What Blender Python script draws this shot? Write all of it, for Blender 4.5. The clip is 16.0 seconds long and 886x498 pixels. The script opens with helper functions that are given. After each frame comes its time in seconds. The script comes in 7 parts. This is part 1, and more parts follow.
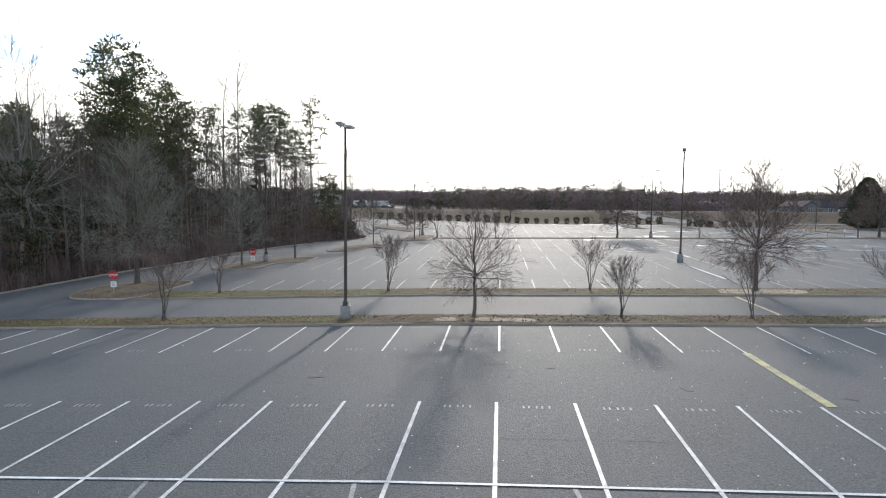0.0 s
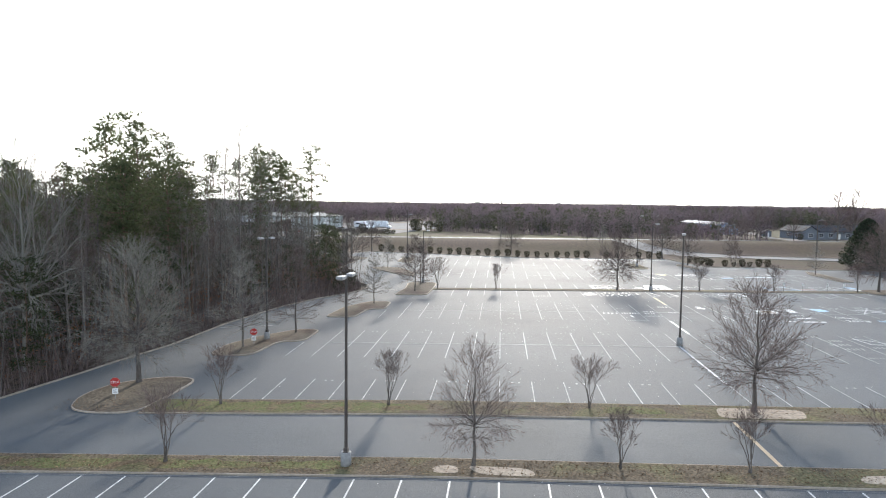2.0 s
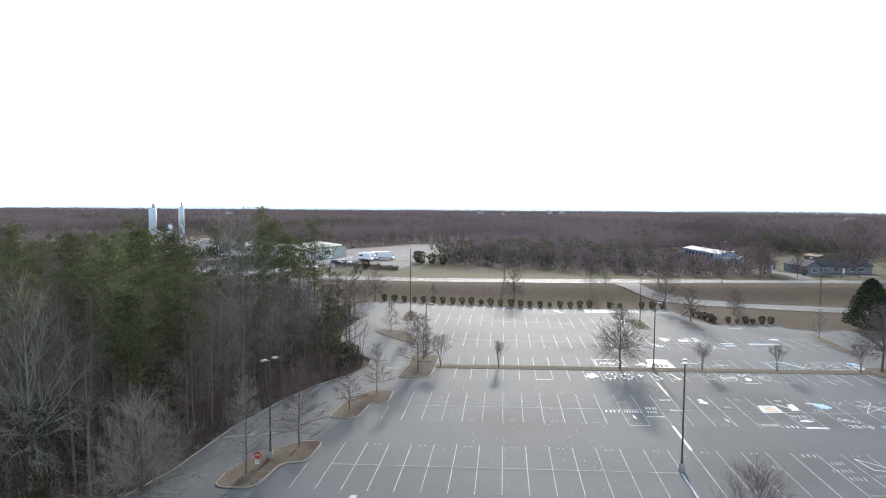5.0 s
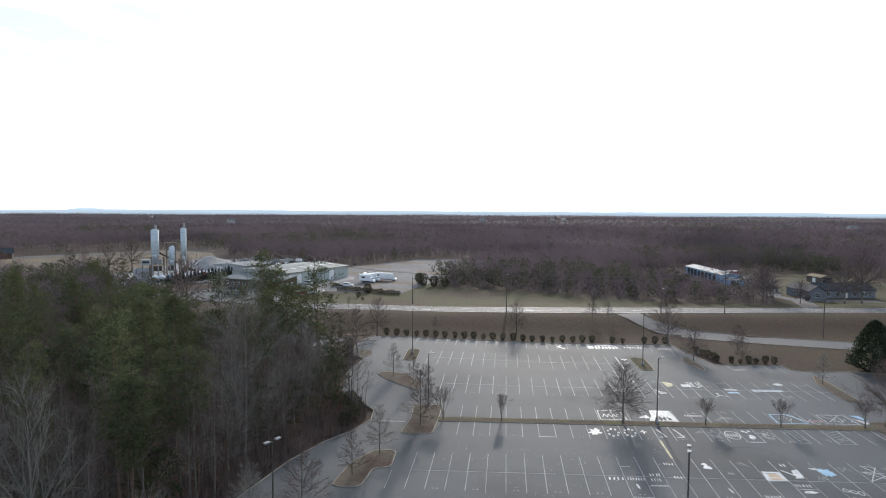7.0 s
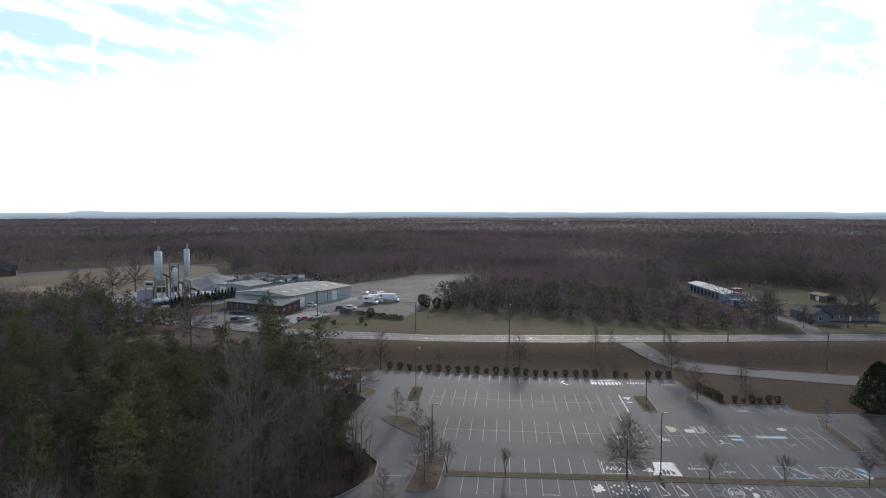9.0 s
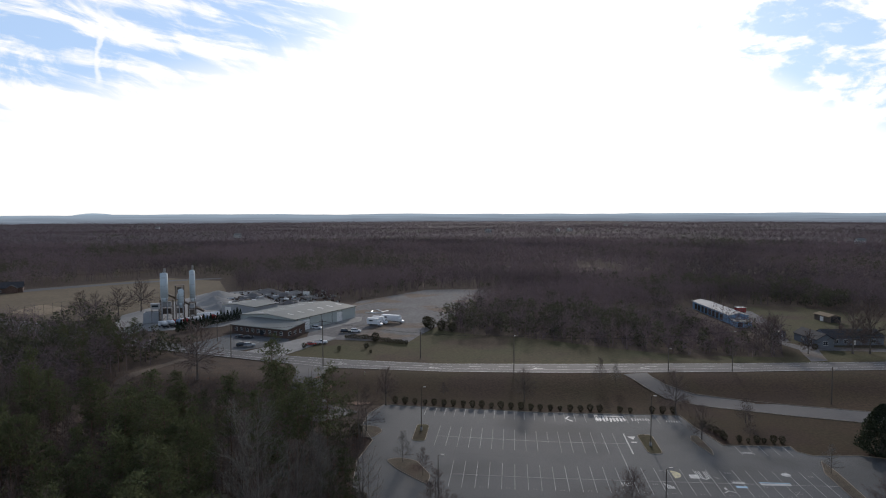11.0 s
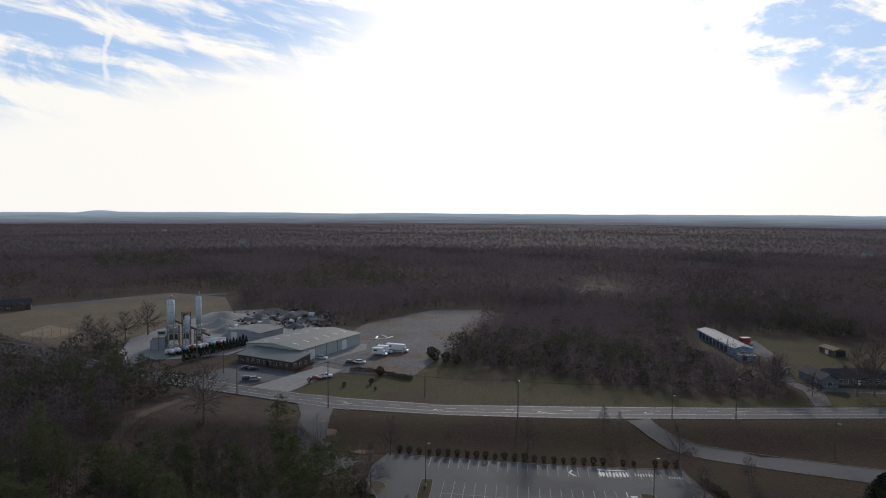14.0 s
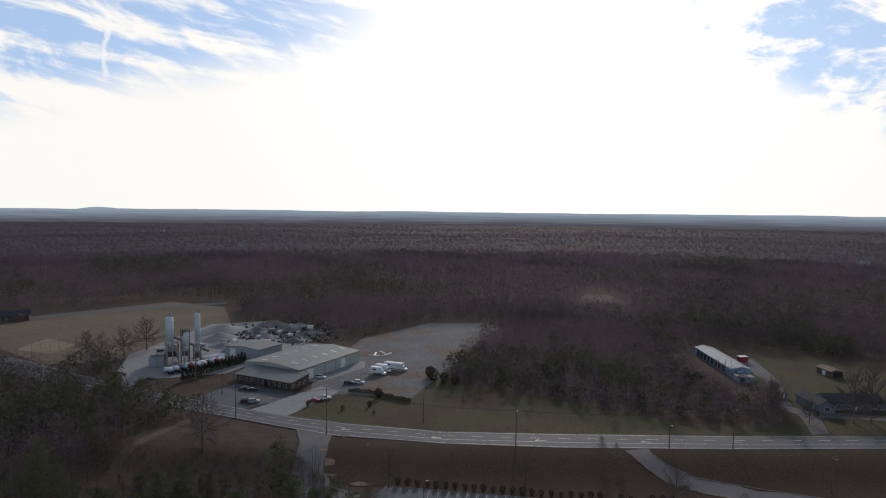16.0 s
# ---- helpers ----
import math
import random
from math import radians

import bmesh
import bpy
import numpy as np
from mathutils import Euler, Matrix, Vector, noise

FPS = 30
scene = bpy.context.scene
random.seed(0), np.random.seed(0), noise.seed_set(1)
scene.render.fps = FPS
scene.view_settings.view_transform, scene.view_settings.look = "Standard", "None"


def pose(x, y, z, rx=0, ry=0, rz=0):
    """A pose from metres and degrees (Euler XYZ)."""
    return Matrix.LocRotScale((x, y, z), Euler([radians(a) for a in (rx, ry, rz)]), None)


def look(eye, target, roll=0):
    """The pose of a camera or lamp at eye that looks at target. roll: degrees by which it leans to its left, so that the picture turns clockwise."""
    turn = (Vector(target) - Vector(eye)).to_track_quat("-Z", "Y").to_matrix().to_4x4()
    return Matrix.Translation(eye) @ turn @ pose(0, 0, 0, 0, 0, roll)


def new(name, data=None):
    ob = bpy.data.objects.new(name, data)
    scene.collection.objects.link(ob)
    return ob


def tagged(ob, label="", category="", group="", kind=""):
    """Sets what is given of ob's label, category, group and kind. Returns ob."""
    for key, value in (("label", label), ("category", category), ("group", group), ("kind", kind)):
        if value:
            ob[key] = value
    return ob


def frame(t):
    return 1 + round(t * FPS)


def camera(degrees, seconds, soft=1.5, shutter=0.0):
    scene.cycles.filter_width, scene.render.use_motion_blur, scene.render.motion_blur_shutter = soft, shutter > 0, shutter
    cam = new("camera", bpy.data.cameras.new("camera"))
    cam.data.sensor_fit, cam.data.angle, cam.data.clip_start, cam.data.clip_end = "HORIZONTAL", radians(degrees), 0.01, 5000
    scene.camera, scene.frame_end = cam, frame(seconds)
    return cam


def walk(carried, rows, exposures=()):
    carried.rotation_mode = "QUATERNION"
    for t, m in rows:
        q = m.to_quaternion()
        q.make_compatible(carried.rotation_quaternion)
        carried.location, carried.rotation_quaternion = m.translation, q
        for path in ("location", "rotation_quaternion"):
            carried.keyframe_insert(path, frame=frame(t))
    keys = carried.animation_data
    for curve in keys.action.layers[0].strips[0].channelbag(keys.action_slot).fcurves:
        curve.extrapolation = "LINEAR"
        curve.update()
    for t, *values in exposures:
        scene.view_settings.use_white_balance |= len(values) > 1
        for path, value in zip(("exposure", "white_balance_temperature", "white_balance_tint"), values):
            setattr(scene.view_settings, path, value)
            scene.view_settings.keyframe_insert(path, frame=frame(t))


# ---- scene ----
cam = camera(70.0, 16.0, 1.1)
PATH = [
    (0, (1.155, -2.179, 6.983), (1.147, -0.184, 6.832), 0.6),
    (0.5, (0.929, -2.039, 9.043), (0.924, -0.045, 8.894), 0.7),
    (1, (0.851, -1.93, 11.165), (0.846, 0.065, 11.018), 0.7),
    (1.5, (0.902, -1.894, 13.375), (0.895, 0.101, 13.23), 0.7),
    (2, (1.086, -1.807, 15.572), (1.076, 0.188, 15.43), 0.7),
    (2.5, (1.226, -1.675, 17.719), (1.213, 0.32, 17.579), 0.6),
    (3, (1.255, -1.568, 19.869), (1.241, 0.427, 19.733), 0.5),
    (3.5, (1.27, -1.471, 22.001), (1.256, 0.525, 21.869), 0.5),
    (4, (1.354, -1.453, 24.302), (1.336, 0.543, 24.17), 0.4),
    (6.5, (0.886, -0.683, 35.506), (0.86, 1.312, 35.38), 0.4),
    (7, (0.959, -0.575, 37.725), (0.932, 1.421, 37.603), 0.3),
    (7.5, (0.953, -0.539, 40.028), (0.925, 1.457, 39.906), 0.2),
    (8, (0.964, -0.33, 42.296), (0.934, 1.666, 42.175), 0.1),
    (8.5, (0.85, -0.394, 44.982), (0.819, 1.602, 44.861), -0.0),
    (9, (0.882, -0.206, 47.288), (0.847, 1.79, 47.169), -0.0),
    (11.5, (0.485, -0.728, 59.3), (0.436, 1.268, 59.188), -0.2),
    (12, (0.644, -0.609, 61.739), (0.589, 1.387, 61.628), -0.1),
    (12.5, (0.42, -0.902, 64.586), (0.364, 1.094, 64.472), 0.0),
    (13, (0.204, -0.742, 66.844), (0.147, 1.254, 66.731), 0.2),
    (13.5, (0.253, -0.806, 69.574), (0.194, 1.19, 69.459), 0.3),
    (14, (0.296, -0.914, 71.791), (0.235, 1.081, 71.677), 0.3),
    (14.5, (0.041, -0.615, 74.386), (-0.019, 1.381, 74.269), 0.5),
    (15, (0.03, -0.425, 77.006), (-0.03, 1.57, 76.887), 0.6),
    (15.5, (0.009, -0.332, 79.598), (-0.05, 1.663, 79.478), 0.6),
    (16, (0.086, -0.771, 81.996), (0.029, 1.225, 81.877), 0.6),
]
EXPOSURES = [(0, 0.62, 6500, 10.6), (1.5, 1.0, 6470, 10.0), (2.5, 1.17, 6460, 9.8), (4, 1.17, 6450, 9.7), (6.5, 0.57, 6450, 10.4), (9, -0.10, 6450, 12.4), (11.5, -0.68, 6450, 14.0), (13, -0.78, 6450, 14.2), (16, -0.78, 6450, 14.2)]
walk(cam, [(t, look(*p)) for t, *p in PATH], EXPOSURES)

# ---- world and sun ----
SUN_AZ, SUN_EL = radians(7.6), radians(19.5)      # the sun stands ahead, a little to the right
SUN_DIR = Vector((math.sin(SUN_AZ) * math.cos(SUN_EL), math.cos(SUN_AZ) * math.cos(SUN_EL), math.sin(SUN_EL)))


def build_world():
    w = bpy.data.worlds.new("sky")
    scene.world = w
    w.use_nodes = True
    nt = w.node_tree
    nt.nodes.clear()
    N, L = nt.nodes.new, nt.links.new

    def math_node(op, a, b=None, clamp=False):
        n = N("ShaderNodeMath")
        n.operation, n.use_clamp = op, clamp
        for k, v in enumerate((a, b)):
            if v is None:
                continue
            if isinstance(v, (int, float)):
                n.inputs[k].default_value = v
            else:
                L(v, n.inputs[k])
        return n.outputs[0]

    def mix(fac, a, b, blend="MIX"):
        n = N("ShaderNodeMix")
        n.data_type, n.blend_type = "RGBA", blend
        for socket, v in ((n.inputs[0], fac), (n.inputs[6], a), (n.inputs[7], b)):
            if isinstance(v, (int, float)):
                socket.default_value = v
            elif isinstance(v, tuple):
                socket.default_value = (*v, 1)
            else:
                L(v, socket)
        return n.outputs[2]

    sky = N("ShaderNodeTexSky")
    sky.sky_type, sky.sun_disc = "NISHITA", False
    sky.sun_elevation, sky.sun_rotation = SUN_EL, SUN_AZ
    sky.air_density, sky.dust_density = 1.0, 0.6
    co = N("ShaderNodeTexCoord").outputs["Generated"]
    sep = N("ShaderNodeSeparateXYZ")
    L(co, sep.inputs[0])
    up = sep.outputs[2]
    # a sheet of thin cloud overhead: the direction is laid out on a flat layer
    lift = math_node("ADD", math_node("MAXIMUM", up, 0.0), 0.12)
    comb = N("ShaderNodeCombineXYZ")
    L(math_node("DIVIDE", sep.outputs[0], lift), comb.inputs[0])
    L(math_node("DIVIDE", sep.outputs[1], lift), comb.inputs[1])
    stretch = N("ShaderNodeMapping")
    stretch.inputs["Scale"].default_value = (1.0, 1.5, 1.0)
    stretch.inputs["Rotation"].default_value = (0, 0, radians(-25))
    stretch.inputs["Location"].default_value = (2.15, 0.7, 0.0)
    L(comb.outputs[0], stretch.inputs[0])
    n1 = N("ShaderNodeTexNoise")
    n1.inputs["Scale"].default_value, n1.inputs["Detail"].default_value, n1.inputs["Roughness"].default_value = 1.1, 9.0, 0.62
    n1.inputs["Distortion"].default_value = 0.6
    L(stretch.outputs[0], n1.inputs["Vector"])
    # how near the way is to the sun: the haze there is thick and bright
    dot = N("ShaderNodeVectorMath")
    dot.operation = "DOT_PRODUCT"
    L(co, dot.inputs[0])
    dot.inputs[1].default_value = SUN_DIR
    near = math_node("MAXIMUM", dot.outputs["Value"], 0.0)
    halo = math_node("POWER", near, 18.0)
    glow = math_node("POWER", near, 60.0)
    n2 = N("ShaderNodeTexNoise")
    n2.inputs["Scale"].default_value, n2.inputs["Detail"].default_value, n2.inputs["Roughness"].default_value = 3.4, 6.0, 0.6
    n2.inputs["Distortion"].default_value = 1.2
    L(comb.outputs[0], n2.inputs["Vector"])
    wisps = math_node("ADD", n1.outputs[0], math_node("MULTIPLY", math_node("SUBTRACT", n2.outputs[0], 0.5), 0.38))
    cover = math_node("ADD", wisps, math_node("MULTIPLY", halo, 0.34))
    low = math_node("MULTIPLY", math_node("SUBTRACT", 0.25, math_node("MAXIMUM", up, 0.0), True), 1.6)
    cover = math_node("ADD", cover, low)
    ramp = N("ShaderNodeValToRGB")
    ramp.color_ramp.elements[0].position, ramp.color_ramp.elements[1].position = 0.58, 0.80
    L(cover, ramp.inputs[0])

    def span(v, a, b):
        n = N("ShaderNodeMapRange")
        n.interpolation_type = "SMOOTHSTEP"
        n.inputs[1].default_value, n.inputs[2].default_value = a, b
        L(v, n.inputs[0])
        return n.outputs[0]

    def field(x_scale, z_scale, turn, detail, rough, distort, shift):
        """Cloud texture over bearing and rise, drawn out along one slant."""
        m = N("ShaderNodeMapping")
        m.vector_type = "TEXTURE"
        m.inputs["Rotation"].default_value = (0, 0, radians(turn))
        m.inputs["Scale"].default_value = (x_scale, z_scale, 1.0)
        m.inputs["Location"].default_value = (shift, shift * 0.37, 0.0)
        L(ahead.outputs[0], m.inputs[0])
        n = N("ShaderNodeTexNoise")
        n.inputs["Scale"].default_value, n.inputs["Detail"].default_value = 1.0, detail
        n.inputs["Roughness"].default_value, n.inputs["Distortion"].default_value = rough, distort
        L(m.outputs[0], n.inputs["Vector"])
        return n.outputs[0]

    # ahead: bearing and rise of the direction, both as slopes
    fwd = math_node("MAXIMUM", sep.outputs[1], 0.05)
    bearing, rise = math_node("DIVIDE", sep.outputs[0], fwd), math_node("DIVIDE", up, fwd)
    ahead = N("ShaderNodeCombineXYZ")
    L(bearing, ahead.inputs[0])
    L(rise, ahead.inputs[1])
    # clear sky high on the left, behind drawn-out streaks, and on the right between puffs
    left = math_node("SUBTRACT", rise, math_node("ADD", 0.120, math_node("MULTIPLY", math_node("ADD", bearing, 0.75), 0.17)))
    left = math_node("MULTIPLY", span(left, -0.01, 0.085), span(bearing, 0.04, -0.32))
    right = math_node("SUBTRACT", rise, math_node("SUBTRACT", 0.245, math_node("MULTIPLY", math_node("SUBTRACT", bearing, 0.33), 0.40)))
    right = math_node("MULTIPLY", span(right, -0.02, 0.05), span(bearing, 0.28, 0.40))
    streak = math_node("ADD", math_node("MULTIPLY", field(0.42, 0.040, -13, 7.0, 0.60, 0.5, 2.3), 0.60), math_node("MULTIPLY", field(0.13, 0.045, -22, 7.0, 0.62, 1.0, 5.1), 0.40))
    puffs = math_node("ADD", math_node("MULTIPLY", field(0.14, 0.070, 8, 8.0, 0.58, 0.4, 7.2), 0.75), math_node("MULTIPLY", field(0.05, 0.02, 4, 5.0, 0.6, 0.4, 1.4), 0.25))
    clear_l = math_node("MULTIPLY", left, span(streak, 0.58, 0.44))
    clear_r = math_node("MULTIPLY", right, span(puffs, 0.545, 0.44))
    clear = math_node("MAXIMUM", clear_l, clear_r)
    # one short vapour trail
    wav = math_node("MULTIPLY", math_node("SUBTRACT", field(0.05, 0.05, 0, 4.0, 0.6, 0.0, 3.3), 0.5), 0.034)
    line = math_node("ABSOLUTE", math_node("ADD", math_node("SUBTRACT", bearing, math_node("MULTIPLY", math_node("SUBTRACT", rise, 0.25), 0.05)), math_node("ADD", wav, 0.562)))
    trail = math_node("MULTIPLY", span(line, 0.0065, 0.001), math_node("MULTIPLY", span(rise, 0.19, 0.22), span(rise, 0.325, 0.30)))
    clear = math_node("MULTIPLY", clear, math_node("SUBTRACT", 1.0, math_node("MULTIPLY", trail, 0.6)))
    front = math_node("MULTIPLY", span(sep.outputs[1], 0.25, 0.5), span(rise, 0.52, 0.38))
    overcast = mix(front, ramp.outputs[0], math_node("SUBTRACT", 1.0, clear))
    cloud = mix(halo, (16.5, 16.5, 15.3), (23.0, 22.0, 20.5))
    cloud = mix(glow, cloud, (36.0, 34.5, 32.0))
    blue = mix(1.0, sky.outputs[0], (1.10, 1.28, 1.52), "MULTIPLY")
    blue = mix(0.16, blue, (13.2, 14.6, 15.6))
    blue = mix(math_node("MULTIPLY", front, 0.52), blue, (8.2, 11.9, 17.2))
    seen = mix(overcast, blue, cloud)
    # far country below the level line: low ridges one behind another, haze painted in as blue, browner towards the foot
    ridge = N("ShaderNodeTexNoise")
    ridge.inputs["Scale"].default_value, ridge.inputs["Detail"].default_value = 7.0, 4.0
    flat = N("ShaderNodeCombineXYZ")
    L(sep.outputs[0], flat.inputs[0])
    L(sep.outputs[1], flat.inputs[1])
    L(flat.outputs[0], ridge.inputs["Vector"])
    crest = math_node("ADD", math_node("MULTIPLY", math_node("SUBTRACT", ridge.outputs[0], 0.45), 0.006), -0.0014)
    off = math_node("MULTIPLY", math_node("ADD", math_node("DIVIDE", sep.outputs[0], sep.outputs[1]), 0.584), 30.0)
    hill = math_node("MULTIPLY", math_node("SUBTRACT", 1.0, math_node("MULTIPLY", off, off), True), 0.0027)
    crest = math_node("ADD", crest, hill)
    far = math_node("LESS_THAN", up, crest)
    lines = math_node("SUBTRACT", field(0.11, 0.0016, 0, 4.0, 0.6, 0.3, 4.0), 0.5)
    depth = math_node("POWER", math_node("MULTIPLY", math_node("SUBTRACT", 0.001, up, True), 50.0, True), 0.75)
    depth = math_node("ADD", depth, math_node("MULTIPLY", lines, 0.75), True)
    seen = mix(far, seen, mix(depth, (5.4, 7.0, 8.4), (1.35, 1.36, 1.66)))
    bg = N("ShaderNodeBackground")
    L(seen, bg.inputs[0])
    bg.inputs[1].default_value = 0.10
    out = N("ShaderNodeOutputWorld")
    L(bg.outputs[0], out.inputs[0])


build_world()
sun = new("sun", bpy.data.lights.new("sun", "SUN"))
sun.data.energy, sun.data.angle, sun.data.color = 2.6, radians(2.4), (1.0, 0.93, 0.83)
sun.matrix_world = look((0, 0, 60), Vector((0, 0, 60)) - SUN_DIR)


# ---- materials ----
def material(name, base, second=None, scale=1.0, rough=0.85, spread=0.5, fine=None, fine_amount=0.25, bump=0.0, bump_scale=None,
             metal=0.0, by_object=0.0, by_island=0.0, stretch=(1, 1, 1), spec=0.3, third=None, third_scale=0.1, through_light=0.0):
    """A worn surface: two colours mixed by a broad noise, a finer grain over it, relief, and a shift from piece to piece."""
    m = bpy.data.materials.new(name)
    m.use_nodes = True
    nt = m.node_tree
    N, L = nt.nodes.new, nt.links.new
    b = nt.nodes["Principled BSDF"]
    b.inputs["Roughness"].default_value = rough
    b.inputs["Metallic"].default_value = metal
    b.inputs["Specular IOR Level"].default_value = spec
    geo = N("ShaderNodeNewGeometry")
    mp = N("ShaderNodeMapping")
    mp.inputs["Scale"].default_value = stretch
    L(geo.outputs["Position"], mp.inputs[0])

    def noise_tex(s, detail=5.0):
        n = N("ShaderNodeTexNoise")
        n.inputs["Scale"].default_value, n.inputs["Detail"].default_value = s, detail
        L(mp.outputs[0], n.inputs["Vector"])
        return n.outputs[0]

    def mix(fac, a, c, blend="MIX"):
        n = N("ShaderNodeMix")
        n.data_type, n.blend_type = "RGBA", blend
        for socket, v in ((n.inputs[0], fac), (n.inputs[6], a), (n.inputs[7], c)):
            if isinstance(v, (int, float)):
                socket.default_value = v
            elif isinstance(v, tuple):
                socket.default_value = (*v, 1)
            else:
                L(v, socket)
        return n.outputs[2]

    second = second or tuple(c * 0.7 for c in base)
    ramp = N("ShaderNodeValToRGB")
    ramp.color_ramp.elements[0].position, ramp.color_ramp.elements[1].position = 0.5 - spread * 0.4, 0.5 + spread * 0.4
    L(noise_tex(scale), ramp.inputs[0])
    col = mix(ramp.outputs[0], base, second)
    if third:
        r3 = N("ShaderNodeValToRGB")
        r3.color_ramp.elements[0].position, r3.color_ramp.elements[1].position = 0.5, 0.62
        L(noise_tex(third_scale, 3.0), r3.inputs[0])
        col = mix(r3.outputs[0], col, third)
    if fine:
        f = noise_tex(fine, 3.0)
        rf = N("ShaderNodeMapRange")
        rf.inputs[1].default_value, rf.inputs[2].default_value = 0.3, 0.7
        rf.inputs[3].default_value, rf.inputs[4].default_value = 1 - fine_amount, 1 + fine_amount
        L(f, rf.inputs[0])
        g2 = N("ShaderNodeCombineColor")
        for k in range(3):
            L(rf.outputs[0], g2.inputs[k])
        col = mix(1.0, col, g2.outputs[0], "MULTIPLY")
    for amount, source in ((by_object, "object"), (by_island, "island")):
        if amount:
            rnd = N("ShaderNodeObjectInfo").outputs["Random"] if source == "object" else geo.outputs["Random Per Island"]
            mr = N("ShaderNodeMapRange")
            mr.inputs[3].default_value, mr.inputs[4].default_value = 1 - amount, 1 + amount
            L(rnd, mr.inputs[0])
            g3 = N("ShaderNodeCombineColor")
            for k in range(3):
                L(mr.outputs[0], g3.inputs[k])
            col = mix(1.0, col, g3.outputs[0], "MULTIPLY")
    L(col, b.inputs["Base Color"])
    if through_light:
        tl, ms = N("ShaderNodeBsdfTranslucent"), N("ShaderNodeMixShader")
        L(col, tl.inputs[0])
        ms.inputs[0].default_value = through_light
        L(b.outputs[0], ms.inputs[1])
        L(tl.outputs[0], ms.inputs[2])
        L(ms.outputs[0], nt.nodes["Material Output"].inputs[0])
    if bump:
        bp = N("ShaderNodeBump")
        bp.inputs["Strength"].default_value, bp.inputs["Distance"].default_value = bump, 0.05
        L(noise_tex(bump_scale or (fine or scale * 6), 4.0), bp.inputs["Height"])
        L(bp.outputs[0], b.inputs["Normal"])
    return m


M_ASPHALT = material("asphalt", (0.068, 0.073, 0.076), (0.094, 0.099, 0.102), 0.09, 0.80, 0.7, 16.0, 0.38, 0.5, 22.0, spec=0.28, third=(0.055, 0.059, 0.062), third_scale=0.035)
M_ROAD = material("road_asphalt", (0.073, 0.071, 0.073), (0.093, 0.090, 0.090), 0.2, 0.8, 0.6, 6.0, 0.15, stretch=(0.2, 1, 1))
M_PATCH = material("dark_asphalt", (0.055, 0.056, 0.06), (0.075, 0.075, 0.078), 0.6, 0.8, 0.6, 9.0, 0.2)
M_PAINT = material("worn_white_paint", (0.62, 0.62, 0.60), (0.34, 0.34, 0.335), 1.6, 0.6, 0.5, 22.0, 0.25, by_object=0.12)
M_PAINT_FADED = material("faded_white_paint", (0.30, 0.30, 0.295), (0.17, 0.172, 0.174), 2.2, 0.7, 0.6, 18.0, 0.3)
M_PAINT_YELLOW = material("worn_yellow_paint", (0.40, 0.36, 0.15), (0.20, 0.19, 0.13), 1.6, 0.6, 0.45, 14.0, 0.35)
M_PAINT_BLUE = material("pale_blue_paint", (0.30, 0.48, 0.62), (0.20, 0.34, 0.46), 1.2, 0.6, 0.6, 12.0, 0.2)
M_PAINT_TAN = material("tan_paint", (0.45, 0.33, 0.20), (0.34, 0.25, 0.16), 1.0, 0.6, 0.6, 12.0, 0.2)
M_PAINT_RED = material("pink_paint", (0.45, 0.22, 0.22), (0.34, 0.18, 0.18), 1.0, 0.6, 0.6, 12.0, 0.2)
M_KERB = material("kerb_concrete", (0.34, 0.285, 0.225), (0.22, 0.18, 0.14), 0.8, 0.85, 0.6, 7.0, 0.2)
M_CONCRETE = material("concrete", (0.27, 0.265, 0.25), (0.20, 0.195, 0.185), 0.5, 0.85, 0.6, 6.0, 0.15, bump=0.2)
M_LITTER = material("leaf_litter", (0.092, 0.064, 0.046), (0.058, 0.043, 0.034), 0.22, 0.95, 0.6, 2.2, 0.45, 0.4, 3.0, spec=0.1)
M_GRASS = material("winter_lawn", (0.049, 0.037, 0.019), (0.060, 0.037, 0.023), 0.07, 0.95, 0.55, 1.6, 0.35, 0.3, 3.0, spec=0.1, third=(0.050, 0.031, 0.022), third_scale=0.04)
M_STRIP = material("strip_turf", (0.135, 0.104, 0.070), (0.078, 0.060, 0.040), 1.4, 0.95, 0.5, 7.0, 0.55, 0.7, 8.0, spec=0.1, third=(0.12, 0.105, 0.055), third_scale=0.3)
M_MULCH = material("mulch", (0.098, 0.078, 0.056), (0.145, 0.118, 0.086), 0.9, 0.95, 0.6, 6.0, 0.5, 0.6, 7.0, spec=0.1, third=(0.090, 0.062, 0.046), third_scale=0.15)
M_DIRT = material("bare_dirt", (0.36, 0.30, 0.23), (0.27, 0.21, 0.155), 0.5, 0.95, 0.6, 4.0, 0.3)
M_GRAVEL = material("gravel_yard", (0.150, 0.146, 0.145), (0.105, 0.100, 0.098), 0.035, 0.95, 0.6, 0.8, 0.30, third=(0.13, 0.095, 0.068), third_scale=0.045)
M_TANFIELD = material("dry_field", (0.150, 0.112, 0.064), (0.105, 0.078, 0.046), 0.03, 0.95, 0.6, 0.5, 0.2)
M_SAND = material("pale_sand", (0.25, 0.185, 0.115), (0.20, 0.15, 0.095), 0.1, 0.95, 0.6, 1.0, 0.15)
M_BARK = material("grey_bark", (0.152, 0.130, 0.113), (0.098, 0.085, 0.074), 2.0, 0.95, 0.6, 14.0, 0.3, by_object=0.2, stretch=(1, 1, 0.25), spec=0.1)
M_TWIG = material("bare_twigs", (0.160, 0.120, 0.105), (0.114, 0.085, 0.075), 0.8, 0.95, 0.6, by_object=0.18, by_island=0.2, spec=0.1)
